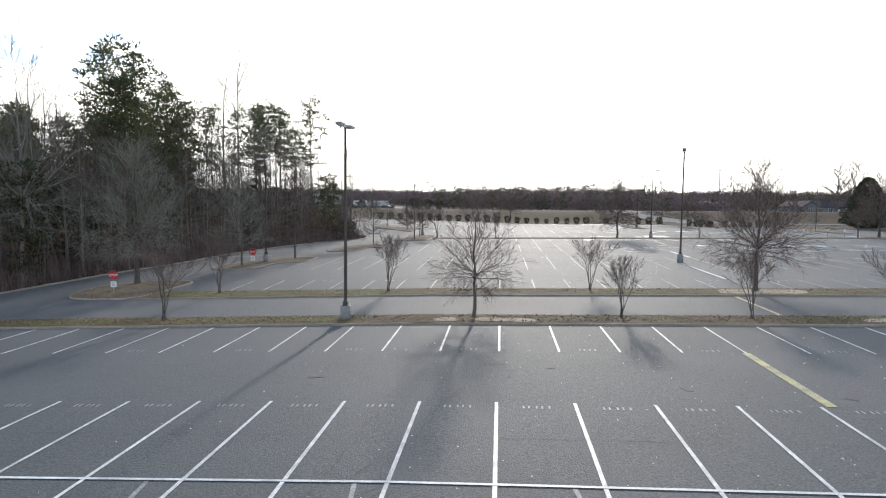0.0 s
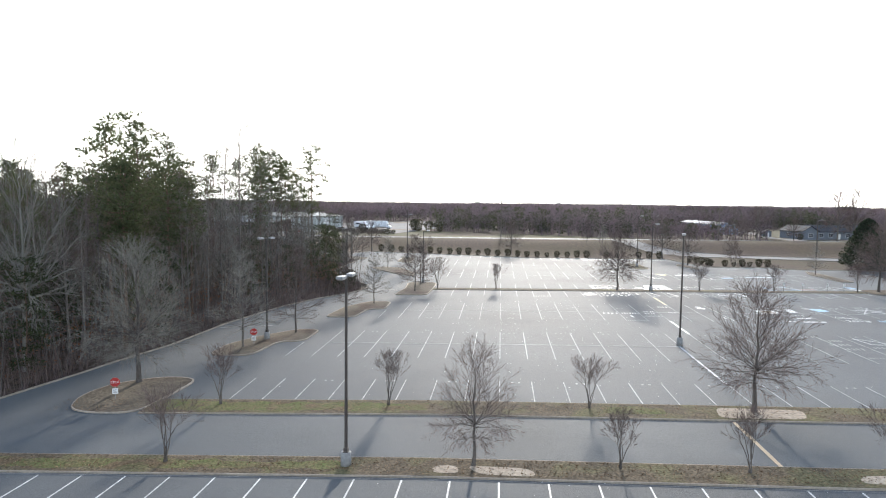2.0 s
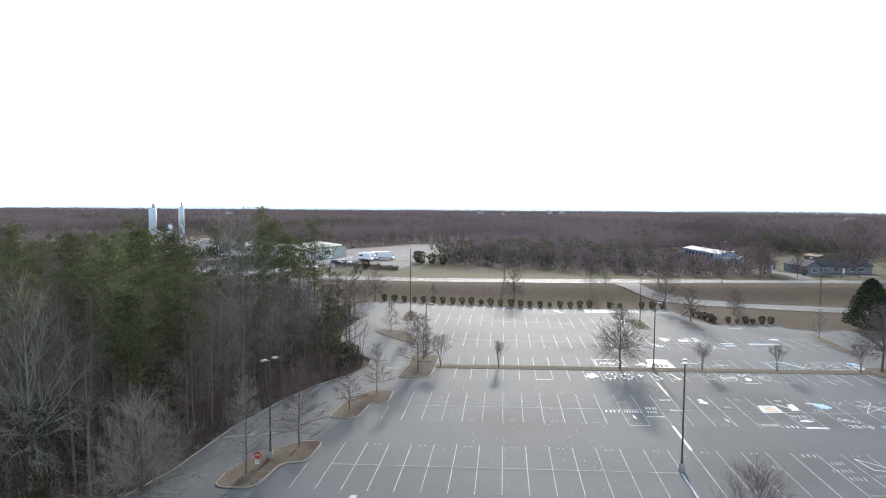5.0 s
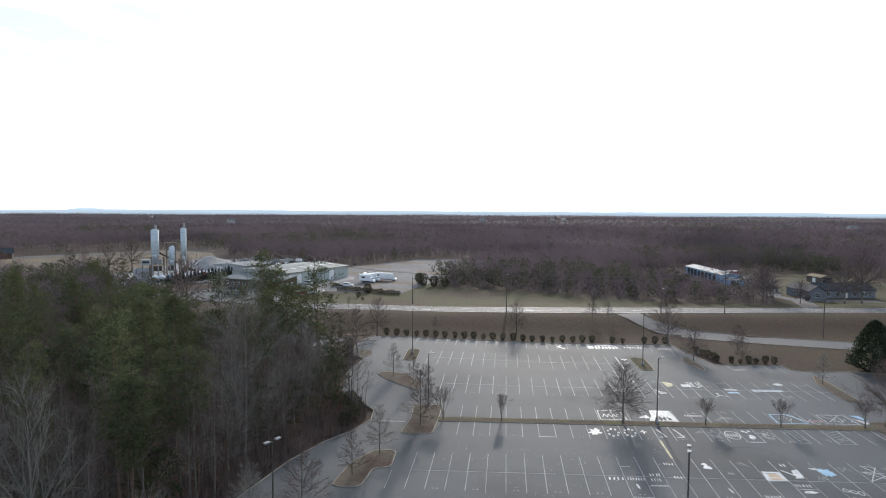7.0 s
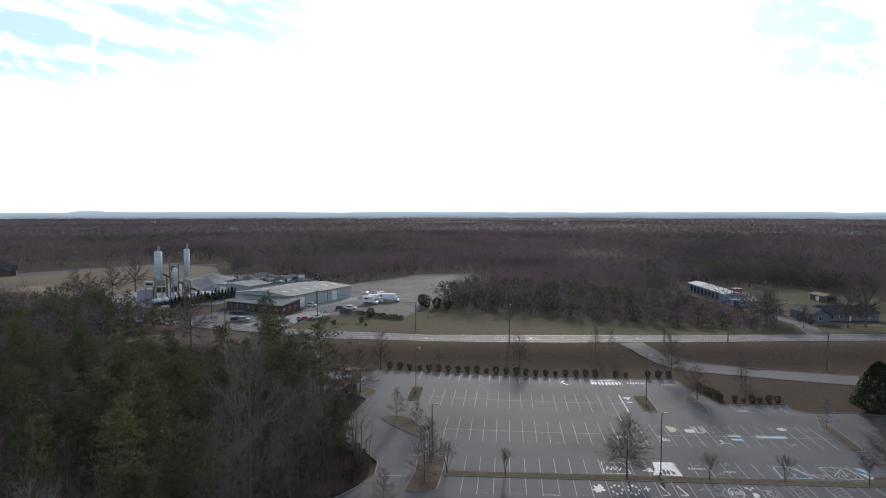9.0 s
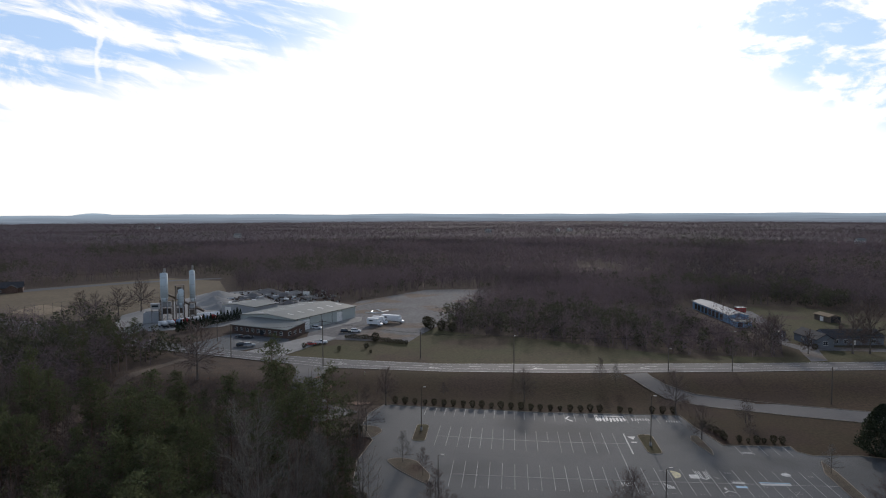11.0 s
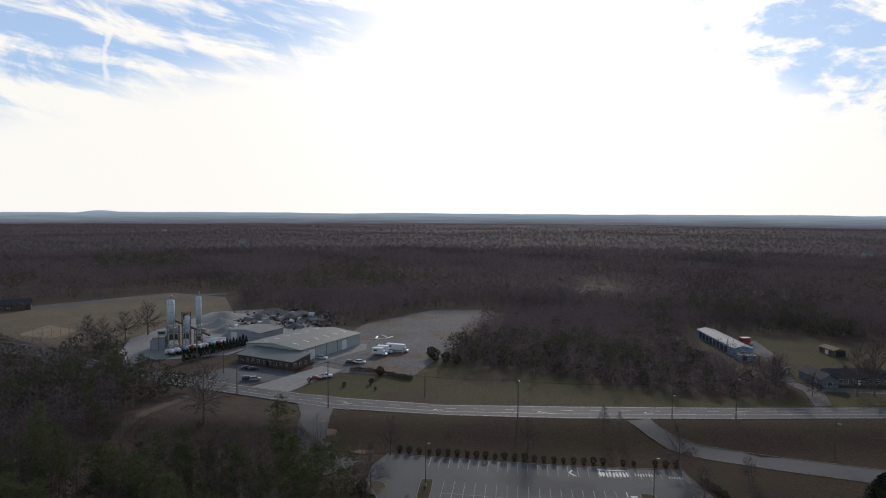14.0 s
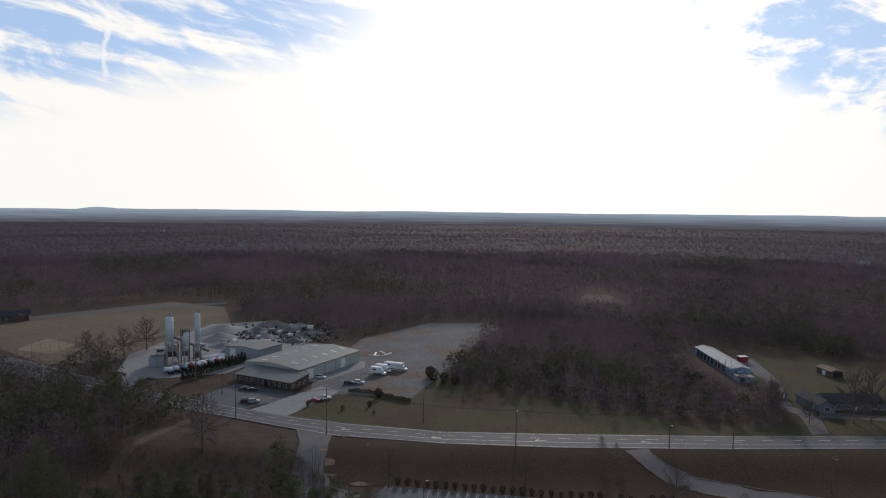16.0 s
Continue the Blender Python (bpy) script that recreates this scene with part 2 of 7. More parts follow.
M_TWIG_PALE = material("pale_bare_twigs", (0.225, 0.208, 0.178), (0.165, 0.150, 0.128), 0.8, 0.95, 0.6, by_object=0.15, by_island=0.2, spec=0.1)
M_PINEBARK = material("pine_bark", (0.16, 0.105, 0.075), (0.09, 0.065, 0.05), 2.0, 0.95, 0.6, 12.0, 0.3, by_object=0.15, stretch=(1, 1, 0.3), spec=0.1)
M_NEEDLE = material("pine_needles", (0.067, 0.078, 0.039), (0.102, 0.109, 0.053), 0.25, 0.8, 0.6, by_object=0.22, by_island=0.3, spec=0.1, through_light=0.30)
M_CEDAR = material("dark_evergreen_leaves", (0.030, 0.040, 0.024), (0.046, 0.054, 0.032), 0.6, 0.8, 0.6, by_island=0.35, spec=0.15, through_light=0.3)
M_HEDGE = material("hedge_leaves", (0.050, 0.052, 0.030), (0.075, 0.062, 0.040), 0.9, 0.8, 0.6, by_object=0.15, by_island=0.35, spec=0.15, through_light=0.25)
M_DRYLEAF = material("russet_dead_leaves", (0.21, 0.10, 0.055), (0.15, 0.08, 0.05), 0.5, 0.9, 0.6, by_island=0.3, spec=0.1, through_light=0.4)
M_WOODS = material("winter_woods", (0.196, 0.149, 0.158), (0.142, 0.108, 0.113), 0.012, 0.95, 0.5, by_island=0.14, spec=0.05, third=(0.090, 0.073, 0.078), third_scale=0.0065, through_light=0.2)
M_WOODS_GREEN = material("distant_evergreens", (0.092, 0.092, 0.062), (0.072, 0.074, 0.052), 0.05, 0.9, 0.5, by_island=0.3, spec=0.05, through_light=0.35)
M_POLE = material("dark_bronze_pole", (0.088, 0.074, 0.064), (0.062, 0.052, 0.046), 1.5, 0.55, 0.5, metal=0.3)
M_WOODPOLE = material("weathered_wood_pole", (0.14, 0.115, 0.095), (0.09, 0.075, 0.062), 1.5, 0.9, 0.5, 9.0, 0.2, stretch=(1, 1, 0.1))
M_LAMPHEAD = material("grey_lamp_head", (0.31, 0.30, 0.295), (0.23, 0.225, 0.22), 2.0, 0.45, 0.5)
M_GLASS = material("dark_window_glass", (0.025, 0.03, 0.035), (0.04, 0.045, 0.05), 0.5, 0.08, 0.5, spec=0.6)
M_LENS = material("frosted_lens", (0.62, 0.62, 0.58), (0.55, 0.55, 0.52), 2.0, 0.35, 0.5)
M_RED = material("sign_red", (0.42, 0.035, 0.03), (0.33, 0.03, 0.028), 2.0, 0.5, 0.5)
M_WHITE = material("white_paint", (0.78, 0.78, 0.76), (0.70, 0.70, 0.68), 0.7, 0.45, 0.5)
M_METALROOF = material("metal_roof", (0.165, 0.178, 0.168), (0.135, 0.145, 0.138), 0.15, 0.6, 0.6, metal=0.35, fine=1.2, fine_amount=0.08)
M_WALLGREEN = material("pale_green_metal_wall", (0.42, 0.45, 0.42), (0.36, 0.39, 0.37), 0.3, 0.5, 0.5)
M_WALLGREY = material("grey_metal_wall", (0.36, 0.37, 0.38), (0.30, 0.31, 0.32), 0.3, 0.5, 0.5)
M_BRICK = material("dark_brick", (0.13, 0.085, 0.065), (0.09, 0.06, 0.05), 1.2, 0.9, 0.6, 8.0, 0.3)
M_SHINGLE = material("dark_shingles", (0.060, 0.060, 0.064), (0.040, 0.040, 0.044), 0.9, 0.9, 0.6, 6.0, 0.25)
M_SIDING = material("grey_blue_siding", (0.17, 0.19, 0.22), (0.14, 0.155, 0.18), 0.6, 0.7, 0.5)
M_BLUEWALL = material("blue_metal_wall", (0.22, 0.36, 0.50), (0.17, 0.29, 0.42), 0.4, 0.55, 0.5)
M_SILO = material("silo_steel", (0.50, 0.57, 0.60), (0.40, 0.46, 0.49), 0.3, 0.65, 0.6, metal=0.0)
M_RUST = material("rusty_steel", (0.135, 0.105, 0.085), (0.085, 0.07, 0.06), 0.5, 0.8, 0.6, 3.0, 0.3)
M_RUBBER = material("tyre_rubber", (0.022, 0.022, 0.022), (0.03, 0.03, 0.03), 2.0, 0.9, 0.5)
M_CAR_WHITE = material("white_car_paint", (0.74, 0.75, 0.76), (0.68, 0.69, 0.70), 0.5, 0.45, 0.5, spec=0.4)
M_CAR_SILVER = material("silver_car_paint", (0.45, 0.47, 0.49), (0.41, 0.43, 0.45), 0.5, 0.25, 0.5, metal=0.4)
M_CAR_BLUE = material("pale_blue_car_paint", (0.26, 0.38, 0.50), (0.24, 0.35, 0.46), 0.5, 0.25, 0.5, metal=0.3)
# paint of dark cars and marks; also stands for shade inside open bays
M_CAR_DARK_BAY_SHADE = material("dark_car_paint_and_bay_shade", (0.03, 0.032, 0.038), (0.025, 0.027, 0.03), 0.5, 0.2, 0.5, spec=0.5)
M_CAR_RED = material("red_car_paint", (0.33, 0.04, 0.035), (0.28, 0.035, 0.03), 0.5, 0.25, 0.5, spec=0.5)
M_WIRE = material("black_wire", (0.03, 0.03, 0.03), (0.025, 0.025, 0.025), 1.0, 0.7, 0.5)
M_SKID = material("tyre_skid_mark", (0.026, 0.026, 0.028), (0.06, 0.062, 0.065), 3.0, 0.8, 0.6)
# cooler than the near woods: some distance haze is mixed into the colour
M_CANOPY_HAZED = material("far_canopy", (0.094, 0.075, 0.083), (0.076, 0.061, 0.067), 0.012, 0.95, 0.6, 0.10, 0.30, spec=0.05, third=(0.066, 0.056, 0.056), third_scale=0.004)
M_PAINT_THIN = material("thin_worn_white_paint", (0.42, 0.42, 0.415), (0.19, 0.195, 0.197), 1.1, 0.75, 0.55, 16.0, 0.3, by_object=0.15)
M_FALLEN = material("fallen_leaves", (0.26, 0.17, 0.10), (0.15, 0.10, 0.065), 1.5, 0.9, 0.6, by_island=0.45, spec=0.1)
M_TURF = material("green_winter_turf", (0.085, 0.105, 0.032), (0.13, 0.105, 0.055), 1.1, 0.95, 0.6, 6.0, 0.5, 0.7, 8.0, spec=0.1, third=(0.12, 0.085, 0.05), third_scale=0.45)
M_UNDER = material("understorey_evergreen_leaves", (0.044, 0.054, 0.028), (0.062, 0.068, 0.034), 0.25, 0.85, 0.6, by_object=0.25, by_island=0.3, spec=0.1, through_light=0.35)
M_GUTTER = material("pale_gutter", (0.30, 0.28, 0.25), (0.16, 0.15, 0.14), 0.9, 0.85, 0.55, 9.0, 0.3)
M_REDSOIL = material("red_bare_soil", (0.22, 0.13, 0.09), (0.14, 0.09, 0.06), 0.5, 0.95, 0.6, 3.0, 0.3)
# purple tint of distance haze put into this base colour
M_WOODS_HAZED = material("hazed_winter_woods", (0.128, 0.100, 0.110), (0.100, 0.079, 0.087), 0.006, 0.95, 0.5, by_island=0.06, spec=0.05, third=(0.104, 0.088, 0.094), third_scale=0.003, through_light=0.35)
M_LAWN_GREEN = material("green_winter_lawn", (0.062, 0.064, 0.027), (0.078, 0.062, 0.033), 0.05, 0.95, 0.55, 1.2, 0.3, 0.3, 3.0, spec=0.1, third=(0.066, 0.047, 0.030), third_scale=0.03)
M_SHEDROOF = material("weathered_white_roof", (0.42, 0.42, 0.41), (0.33, 0.33, 0.325), 0.2, 0.75, 0.6, 1.5, 0.12)
M_DIRTPATH = material("worn_path_soil", (0.115, 0.085, 0.062), (0.085, 0.062, 0.046), 0.5, 0.95, 0.6, 3.0, 0.3)


# ---- lie of the land ----
GRID = radians(4.9)                     # the parking grid is turned clockwise by this
CA, SA = math.cos(GRID), math.sin(GRID)


def xy(u, v):
    """Metres along (u) and away from (v) the stall rows, to world x, y."""
    return u * CA + v * SA, -u * SA + v * CA


def uv(x, y):
    return x * CA - y * SA, x * SA + y * CA


def smooth(a, b, t):
    s = min(1.0, max(0.0, (t - a) / (b - a)))
    return s * s * (3 - 2 * s)


def land(x, y):
    """Height of the ground: the lot rises gently to the right and away, the road runs on a low bank behind it."""
    s = min(1.0, max(0.0, (y - 30) / 130))
    lot = 0.024 * max(-70, min(110, x)) * (1 - 0.6 * s) + 0.6 * s
    lot -= 0.016 * max(0, min(60, -x)) * (1 - smooth(45, 62, y))
    u, v = uv(x, y)
    lot += 0.03 * min(50, max(0, 10 - u)) * smooth(112, 150, v) * (1 - smooth(190, 215, v))
    z = lot * (1 - smooth(180, 230, y)) + 4.0 * smooth(180, 206, y) - 0.8 * smooth(215, 245, y)
    far = math.hypot(x, y)
    if far > 700:
        z += smooth(700, 1800, far) * (6 * noise.noise((x * 0.0013, y * 0.0013, 3.0)) + 4 * noise.noise((x * 0.004, y * 0.004, 7.0)))
        z += smooth(1500, 4800, far) * (-4 + 6 * noise.noise((x * 0.0007, y * 0.0007, 1.0)))
    return z


def part(name, bm, mat, parent=None, label="", smooth_shade=False):
    me = bpy.data.meshes.new(name)
    bm.to_mesh(me)
    bm.free()
    return part_mesh(name, me, mat, parent, label, smooth_shade)


def part_mesh(name, me, mat=None, parent=None, label="", smooth_shade=False):
    if mat and not me.materials:
        me.materials.append(mat)
    if smooth_shade:
        me.shade_smooth()
    ob = new(name, me)
    if parent:
        ob.parent = parent
    if label:
        ob["label"] = label
    return ob


def thing(name, m, label, category, group="", kind=""):
    ob = new(name)
    ob.empty_display_size = 0.3
    ob.matrix_basis = m
    return tagged(ob, label, category, group, kind)


def box(bm, x0, x1, y0, y1, z0, z1, bevel=0.0):
    r = bmesh.ops.create_cube(bm, size=1.0, matrix=Matrix.LocRotScale(((x0 + x1) / 2, (y0 + y1) / 2, (z0 + z1) / 2), None, (x1 - x0, y1 - y0, z1 - z0)))
    if bevel:
        edges = list({e for v in r["verts"] for e in v.link_edges})
        bmesh.ops.bevel(bm, geom=edges, offset=bevel, segments=2, affect="EDGES", profile=0.5)
    return r["verts"]


def tube(bm, p, q, r0, r1, n=8):
    p, q = Vector(p), Vector(q)
    d = q - p
    m = Matrix.Translation((p + q) / 2) @ d.to_track_quat("Z", "Y").to_matrix().to_4x4()
    return bmesh.ops.create_cone(bm, cap_ends=True, segments=n, radius1=r0, radius2=r1, depth=d.length, matrix=m)["verts"]


def draped(poly, dz, cell=6.0, thick=0.0):
    """A polygon of world x, y laid on the land, dz above it, cut into cells so that it follows the slope."""
    bm = bmesh.new()
    bm.faces.new([bm.verts.new((x, y, 0)) for x, y in poly])
    xs, ys = [p[0] for p in poly], [p[1] for p in poly]
    for lo, hi, axis in ((min(xs), max(xs), 0), (min(ys), max(ys), 1)):
        k = math.ceil(lo / cell)
        while k * cell < hi:
            co, no = [0, 0, 0], [0, 0, 0]
            co[axis], no[axis] = k * cell, 1
            bmesh.ops.bisect_plane(bm, geom=bm.verts[:] + bm.edges[:] + bm.faces[:], plane_co=co, plane_no=no)
            k += 1
    if thick:
        top = bm.faces[:]
        r = bmesh.ops.extrude_face_region(bm, geom=top)
        for v in [e for e in r["geom"] if isinstance(e, bmesh.types.BMVert)]:
            v.co.z = thick
    bmesh.ops.triangulate(bm, faces=bm.faces[:])
    bmesh.ops.recalc_face_normals(bm, faces=bm.faces[:])
    for v in bm.verts:
        v.co.z += land(v.co.x, v.co.y) + dz
    if not thick:
        for f in bm.faces:
            if f.normal.z < 0:
                f.normal_flip()
    return bm


def kerb(name, line, closed=False, width=0.16, rise=0.13, parent=None):
    """A concrete kerb along a line of world x, y."""
    pts = [Vector((*p, 0)) for p in line]
    fine = []
    count = len(pts) if closed else len(pts) - 1
    for i in range(count):
        a, b = pts[i], pts[(i + 1) % len(pts)]
        n = max(1, int((b - a).length / 3.0))
        fine += [a.lerp(b, k / n) for k in range(n)]
    if not closed:
        fine.append(pts[-1])
    bm, rings = bmesh.new(), []
    n = len(fine)
    for i, p in enumerate(fine):
        a = fine[(i - 1) % n] if closed or i else p
        b = fine[(i + 1) % n] if closed or i < n - 1 else p
        d = (b - a).normalized()
        side = Vector((-d.y, d.x, 0)) * (width / 2)
        z = land(p.x, p.y)
        rings.append([bm.verts.new((p.x + s * side.x, p.y + s * side.y, z + h)) for s, h in ((-1.15, -0.1), (-1, rise - 0.02), (-0.8, rise), (0.8, rise), (1, rise - 0.02), (1.15, -0.1))])
    for i in range(n if closed else n - 1):
        a, b = rings[i], rings[(i + 1) % n]
        for k in range(5):
            bm.faces.new((a[k], b[k], b[k + 1], a[k + 1]))
    bmesh.ops.recalc_face_normals(bm, faces=bm.faces[:])
    ob = part(name, bm, M_KERB, parent)
    return tagged(ob, "weathered grey concrete kerb along the asphalt", "kerb", "", "structure")


def rounded(poly, r=1.2, n=5):
    """The polygon with its corners rounded."""
    out = []
    for i, p in enumerate(poly):
        a, b = Vector(poly[i - 1]), Vector(poly[(i + 1) % len(poly)])
        p = Vector(p)
        da, db = (a - p), (b - p)
        ra, rb = min(r, da.length * 0.45), min(r, db.length * 0.45)
        pa, pb = p + da.normalized() * ra, p + db.normalized() * rb
        for k in range(n):
            t = k / (n - 1)
            out.append(tuple(pa * (1 - t) ** 2 + p * 2 * t * (1 - t) + pb * t * t))
    return out


def U(*pts):
    return [xy(*p) for p in pts]


def build_ground():
    def lines(lo, hi, fine_lo, fine_hi, step):
        out = [fine_lo + k * step for k in range(int((fine_hi - fine_lo) / step) + 1)]
        s, x = step, fine_hi
        while x < hi:
            s *= 1.18
            x = min(hi, x + s)
            out.append(x)
        s, x = step, fine_lo
        while x > lo:
            s *= 1.18
            x = max(lo, x - s)
            out.insert(0, x)
        return out
    xs, ys = lines(-2900, 2900, -120, 140, 6.0), lines(-300, 3500, -40, 330, 6.0)
    verts = [(x, y, land(x, y) - 0.22) for y in ys for x in xs]
    w = len(xs)
    faces = [(j * w + i, j * w + i + 1, (j + 1) * w + i + 1, (j + 1) * w + i) for j in range(len(ys) - 1) for i in range(w - 1)]
    me = bpy.data.meshes.new("ground")
    me.from_pydata(verts, [], faces)
    tagged(part_mesh("ground", me, M_LITTER, smooth_shade=True), "brown leaf-strewn ground under bare winter woods", "ground", "", "structure")


build_ground()

WOOD_EDGE = [(-75, 42), (-40.2, 46.7), (-37.6, 53.7), (-34.9, 64.2), (-34.0, 76.6), (-31.2, 90.0), (-28.0, 98.0), (-24.4, 104.0), (-22.7, 109.0), (-23.3, 114.4), (-26.5, 118.5), (-32, 124), (-34, 136), (-33, 148), (-38, 158), (-38.5, 168), (-36, 176.4)]
pavement = tagged(part("parking_lot", draped(U(*WOOD_EDGE, (46.5, 176.4), (48, 167), (50.0, 158.5), (51, 154.2), (66.3, 154.4), (66.5, 151), (69, 148.8), (79, 149.6), (92, 146), (120, 120), (120, -40), (-75, -40)), 0.0, 4.0), M_ASPHALT, smooth_shade=True),
                  "worn grey asphalt parking lot with faded markings", "parking lot", "", "structure")


def turf(name, poly, mat, label, dz, cat="lawn"):
    return tagged(part(name, draped(poly, dz), mat, smooth_shade=True), label, cat, "", "structure")


def island(poly, mat, label, r=1.5):
    poly = rounded(U(*poly), r)
    ob = tagged(part("traffic_island", draped(poly, 0.12, 3.0), mat, smooth_shade=True), label, "traffic island", "islands in the parking lot", "structure")
    kerb("kerb", poly, True, 0.20, 0.12)
    return ob


def strip(u0, u1, v0, v1, label):
    poly = U((u0, v0), (u1, v0), (u1, v1), (u0, v1))
    tagged(part("grass_strip", draped(poly, 0.12, 4.0), M_STRIP, smooth_shade=True), label, "grass strip", "strips between the rows", "structure")
    kerb("kerb", poly, True, 0.17, 0.11)


strip(-74, 90, 33.1, 35.6, "narrow strip of thin winter grass and leaves between kerbs")
strip(-26.2, 90, 43.6, 46.7, "narrow strip of green and brown winter grass between kerbs")
strip(-10.8, 62.5, 109.3, 111.3, "narrow leaf-strewn planting strip between kerbs")
island([(-30.5, 43.6), (-26.5, 43.6), (-26.0, 47.5), (-25.6, 52.2), (-29.0, 52.6), (-32.6, 50.6), (-33.6, 47.5), (-32.6, 44.6)], M_MULCH, "kerbed traffic island with brown leaves and a bare tree", 1.6)
island([(-28.6, 60.4), (-24.2, 60.3), (-23.4, 66.8), (-20.7, 67.2), (-20.6, 73.4), (-23.2, 73.4), (-26.4, 69.6), (-28.6, 65.0)], M_MULCH, "kerbed traffic island covered with brown leaves and mulch", 1.3)
island([(-22.4, 82.0), (-18.4, 82.0), (-17.9, 88.4), (-15.4, 88.8), (-15.6, 95.2), (-18.8, 95.3), (-21.6, 90.0)], M_MULCH, "kerbed traffic island covered with brown leaves and mulch", 1.3)
island([(-16.4, 102.7), (-11.0, 102.7), (-10.7, 109.0), (-10.7, 118.1), (-16.2, 118.2), (-15.6, 110.0)], M_MULCH, "kerbed traffic island with brown mulch and bare trees", 1.4)
island([(-27.6, 137.6), (-24.6, 133.6), (-20.4, 129.8), (-16.8, 126.8), (-16.6, 131.0), (-20.6, 137.8), (-24.8, 139.0)], M_MULCH, "kerbed triangular traffic island with mulch and bare trees", 1.2)
island([(-38.6, 150.5), (-33.5, 150.0), (-31.8, 154.6), (-33.8, 157.6), (-38.6, 158.2)], M_MULCH, "kerbed traffic island of dark mulch beside the woods", 1.4)
island([(-23.6, 149.4), (-20.4, 149.4), (-20.8, 161.2), (-23.9, 161.2)], M_LAWN_GREEN, "kerbed oval island of green grass with a lamp post", 1.4)
island([(32.4, 147.5), (35.6, 147.5), (35.6, 160.2), (32.0, 160.2)], M_LAWN_GREEN, "kerbed oval island of green grass with a lamp post", 1.5)
island([(44.4, 157.0), (46.8, 147.4), (47.4, 150.5), (46.8, 160.2), (45.2, 160.4)], M_MULCH, "kerbed narrow island of dark mulch", 0.6)
island([(69.4, 146.0), (66.9, 139.0), (66.4, 125.4), (68.8, 125.2), (69.6, 139.0)], M_MULCH, "kerbed narrow island of brown mulch", 0.6)
turf("dirt_patch", rounded(U((62.8, 107), (82, 105), (84, 113), (63, 113.5)), 2), M_MULCH, "bare brown mulch bed beside the lot", 0.10, "mulch bed")
for bare in ([(0.3, 33.4), (3.6, 33.3), (3.2, 34.4), (-0.6, 34.6)], [(17.0, 43.9), (23.0, 43.9), (23.5, 45.9), (17.4, 46.2)], [(-2.6, 33.5), (-0.9, 33.4), (-1.0, 34.5), (-2.3, 34.6)], [(21, 33.6), (24, 33.5), (23.8, 34.7), (21.5, 34.6)]):
    turf("bare_soil", rounded(U(*bare), 0.8), M_DIRT, "pale worn bare soil in the grass strip", 0.135, "bare soil")
for u0, u1, v in ((-62, 60, 32.86), (-26, 60, 43.36), (-26, 60, 46.95), (-62, 60, 35.85)):
    k = u0
    while k < u1:
        turf("gutter", U((k, v - 0.045), (k + 10, v - 0.045), (k + 10, v + 0.045), (k, v + 0.045)), M_GUTTER, "pale worn concrete gutter along a kerb", 0.008, "gutter")
        k += 10
rnd = random.Random(12)
for u0, u1, v0, v1 in ((-70, -7.5, 33.35, 35.3), (-25.6, -4.0, 43.9, 46.4), (9.0, 13.5, 44.2, 46.2)):
    n = int((u1 - u0) / 0.8)
    low = [(u0 + (u1 - u0) * k / n, v0 + 0.5 * rnd.random() + 1.0 * max(0, k / n - 0.7)) for k in range(n + 1)]
    high = [(u0 + (u1 - u0) * k / n, v1 - 0.6 * rnd.random() - 0.4 * max(0, k / n - 0.7)) for k in range(n + 1)]
    turf("green_turf", U(*(low + high[::-1])), M_TURF, "patch of green winter grass with fallen leaves", 0.126, "grass")
kerb("kerb", U(*WOOD_EDGE))
kerb("kerb", U((-36, 176.4), (46.5, 176.4), (48, 167), (50.0, 158.5), (51, 154.2), (66.3, 154.4), (66.5, 151), (69, 148.8), (79, 149.6), (92, 146)))

# lawns, roads and yards
LAWN_A = U((-62, 176.5), (46.6, 176.5), (48.2, 167), (50.2, 158.6), (51.2, 154.4), (66.5, 154.6), (66.7, 151.2), (69, 149), (79, 149.8), (92, 146.2), (125, 118), (220, 150), (260, 236), (133, 226), (73, 214.5), (17.6, 207.5), (-22.8, 205.5), (-62, 207.5))
turf("lawn", LAWN_A, M_GRASS, "brown-green winter lawn sloping up to the road", -0.06)
LAWN_B = [(-66, 232), (-28, 219), (37, 215), (100, 214), (150, 214), (150, 225), (128, 232), (92, 236), (74, 243), (56, 253), (44, 262), (29, 271), (9, 278), (-3, 284), (-10, 294), (-16, 276), (-20, 261), (-42, 264), (-52, 266), (-60, 249)]
turf("lawn", LAWN_B, M_LAWN_GREEN, "broad green and brown lawn beyond the road", -0.10)
LAWN_C = [(118, 226), (150, 222), (260, 222), (260, 300), (205, 345), (192, 362), (160, 364), (140, 300), (134, 262)]
turf("lawn", LAWN_C, M_LAWN_GREEN, "rough winter lawn round a house", -0.10)


def ribbon(name, near, far_, dz, mat, label, cat):
    """A road between two edges given as matching rows of world x, y."""
    return tagged(part(name, draped(near + far_[::-1], dz, 6.0), mat, smooth_shade=True), label, cat, "", "structure")


ROAD_NEAR = [(-330, 338), (-226, 297), (-190, 278), (-150, 259), (-120, 246), (-89, 232.5), (-66, 222), (-44, 213), (-5, 206.7), (35.6, 204.9), (90.8, 206.0), (142, 209.4), (300, 222)]
ROAD_FAR = [(-322, 356), (-222, 314), (-188, 294), (-154, 275), (-118, 257.5), (-84, 242.5), (-61, 233), (-40, 226.5), (-5.3, 219.3), (37.8, 219.2), (98, 220.6), (152, 224.2), (300, 237)]
ribbon("road", ROAD_NEAR, ROAD_FAR, 0.02, M_ROAD, "grey two-lane asphalt road with white edge lines", "road")
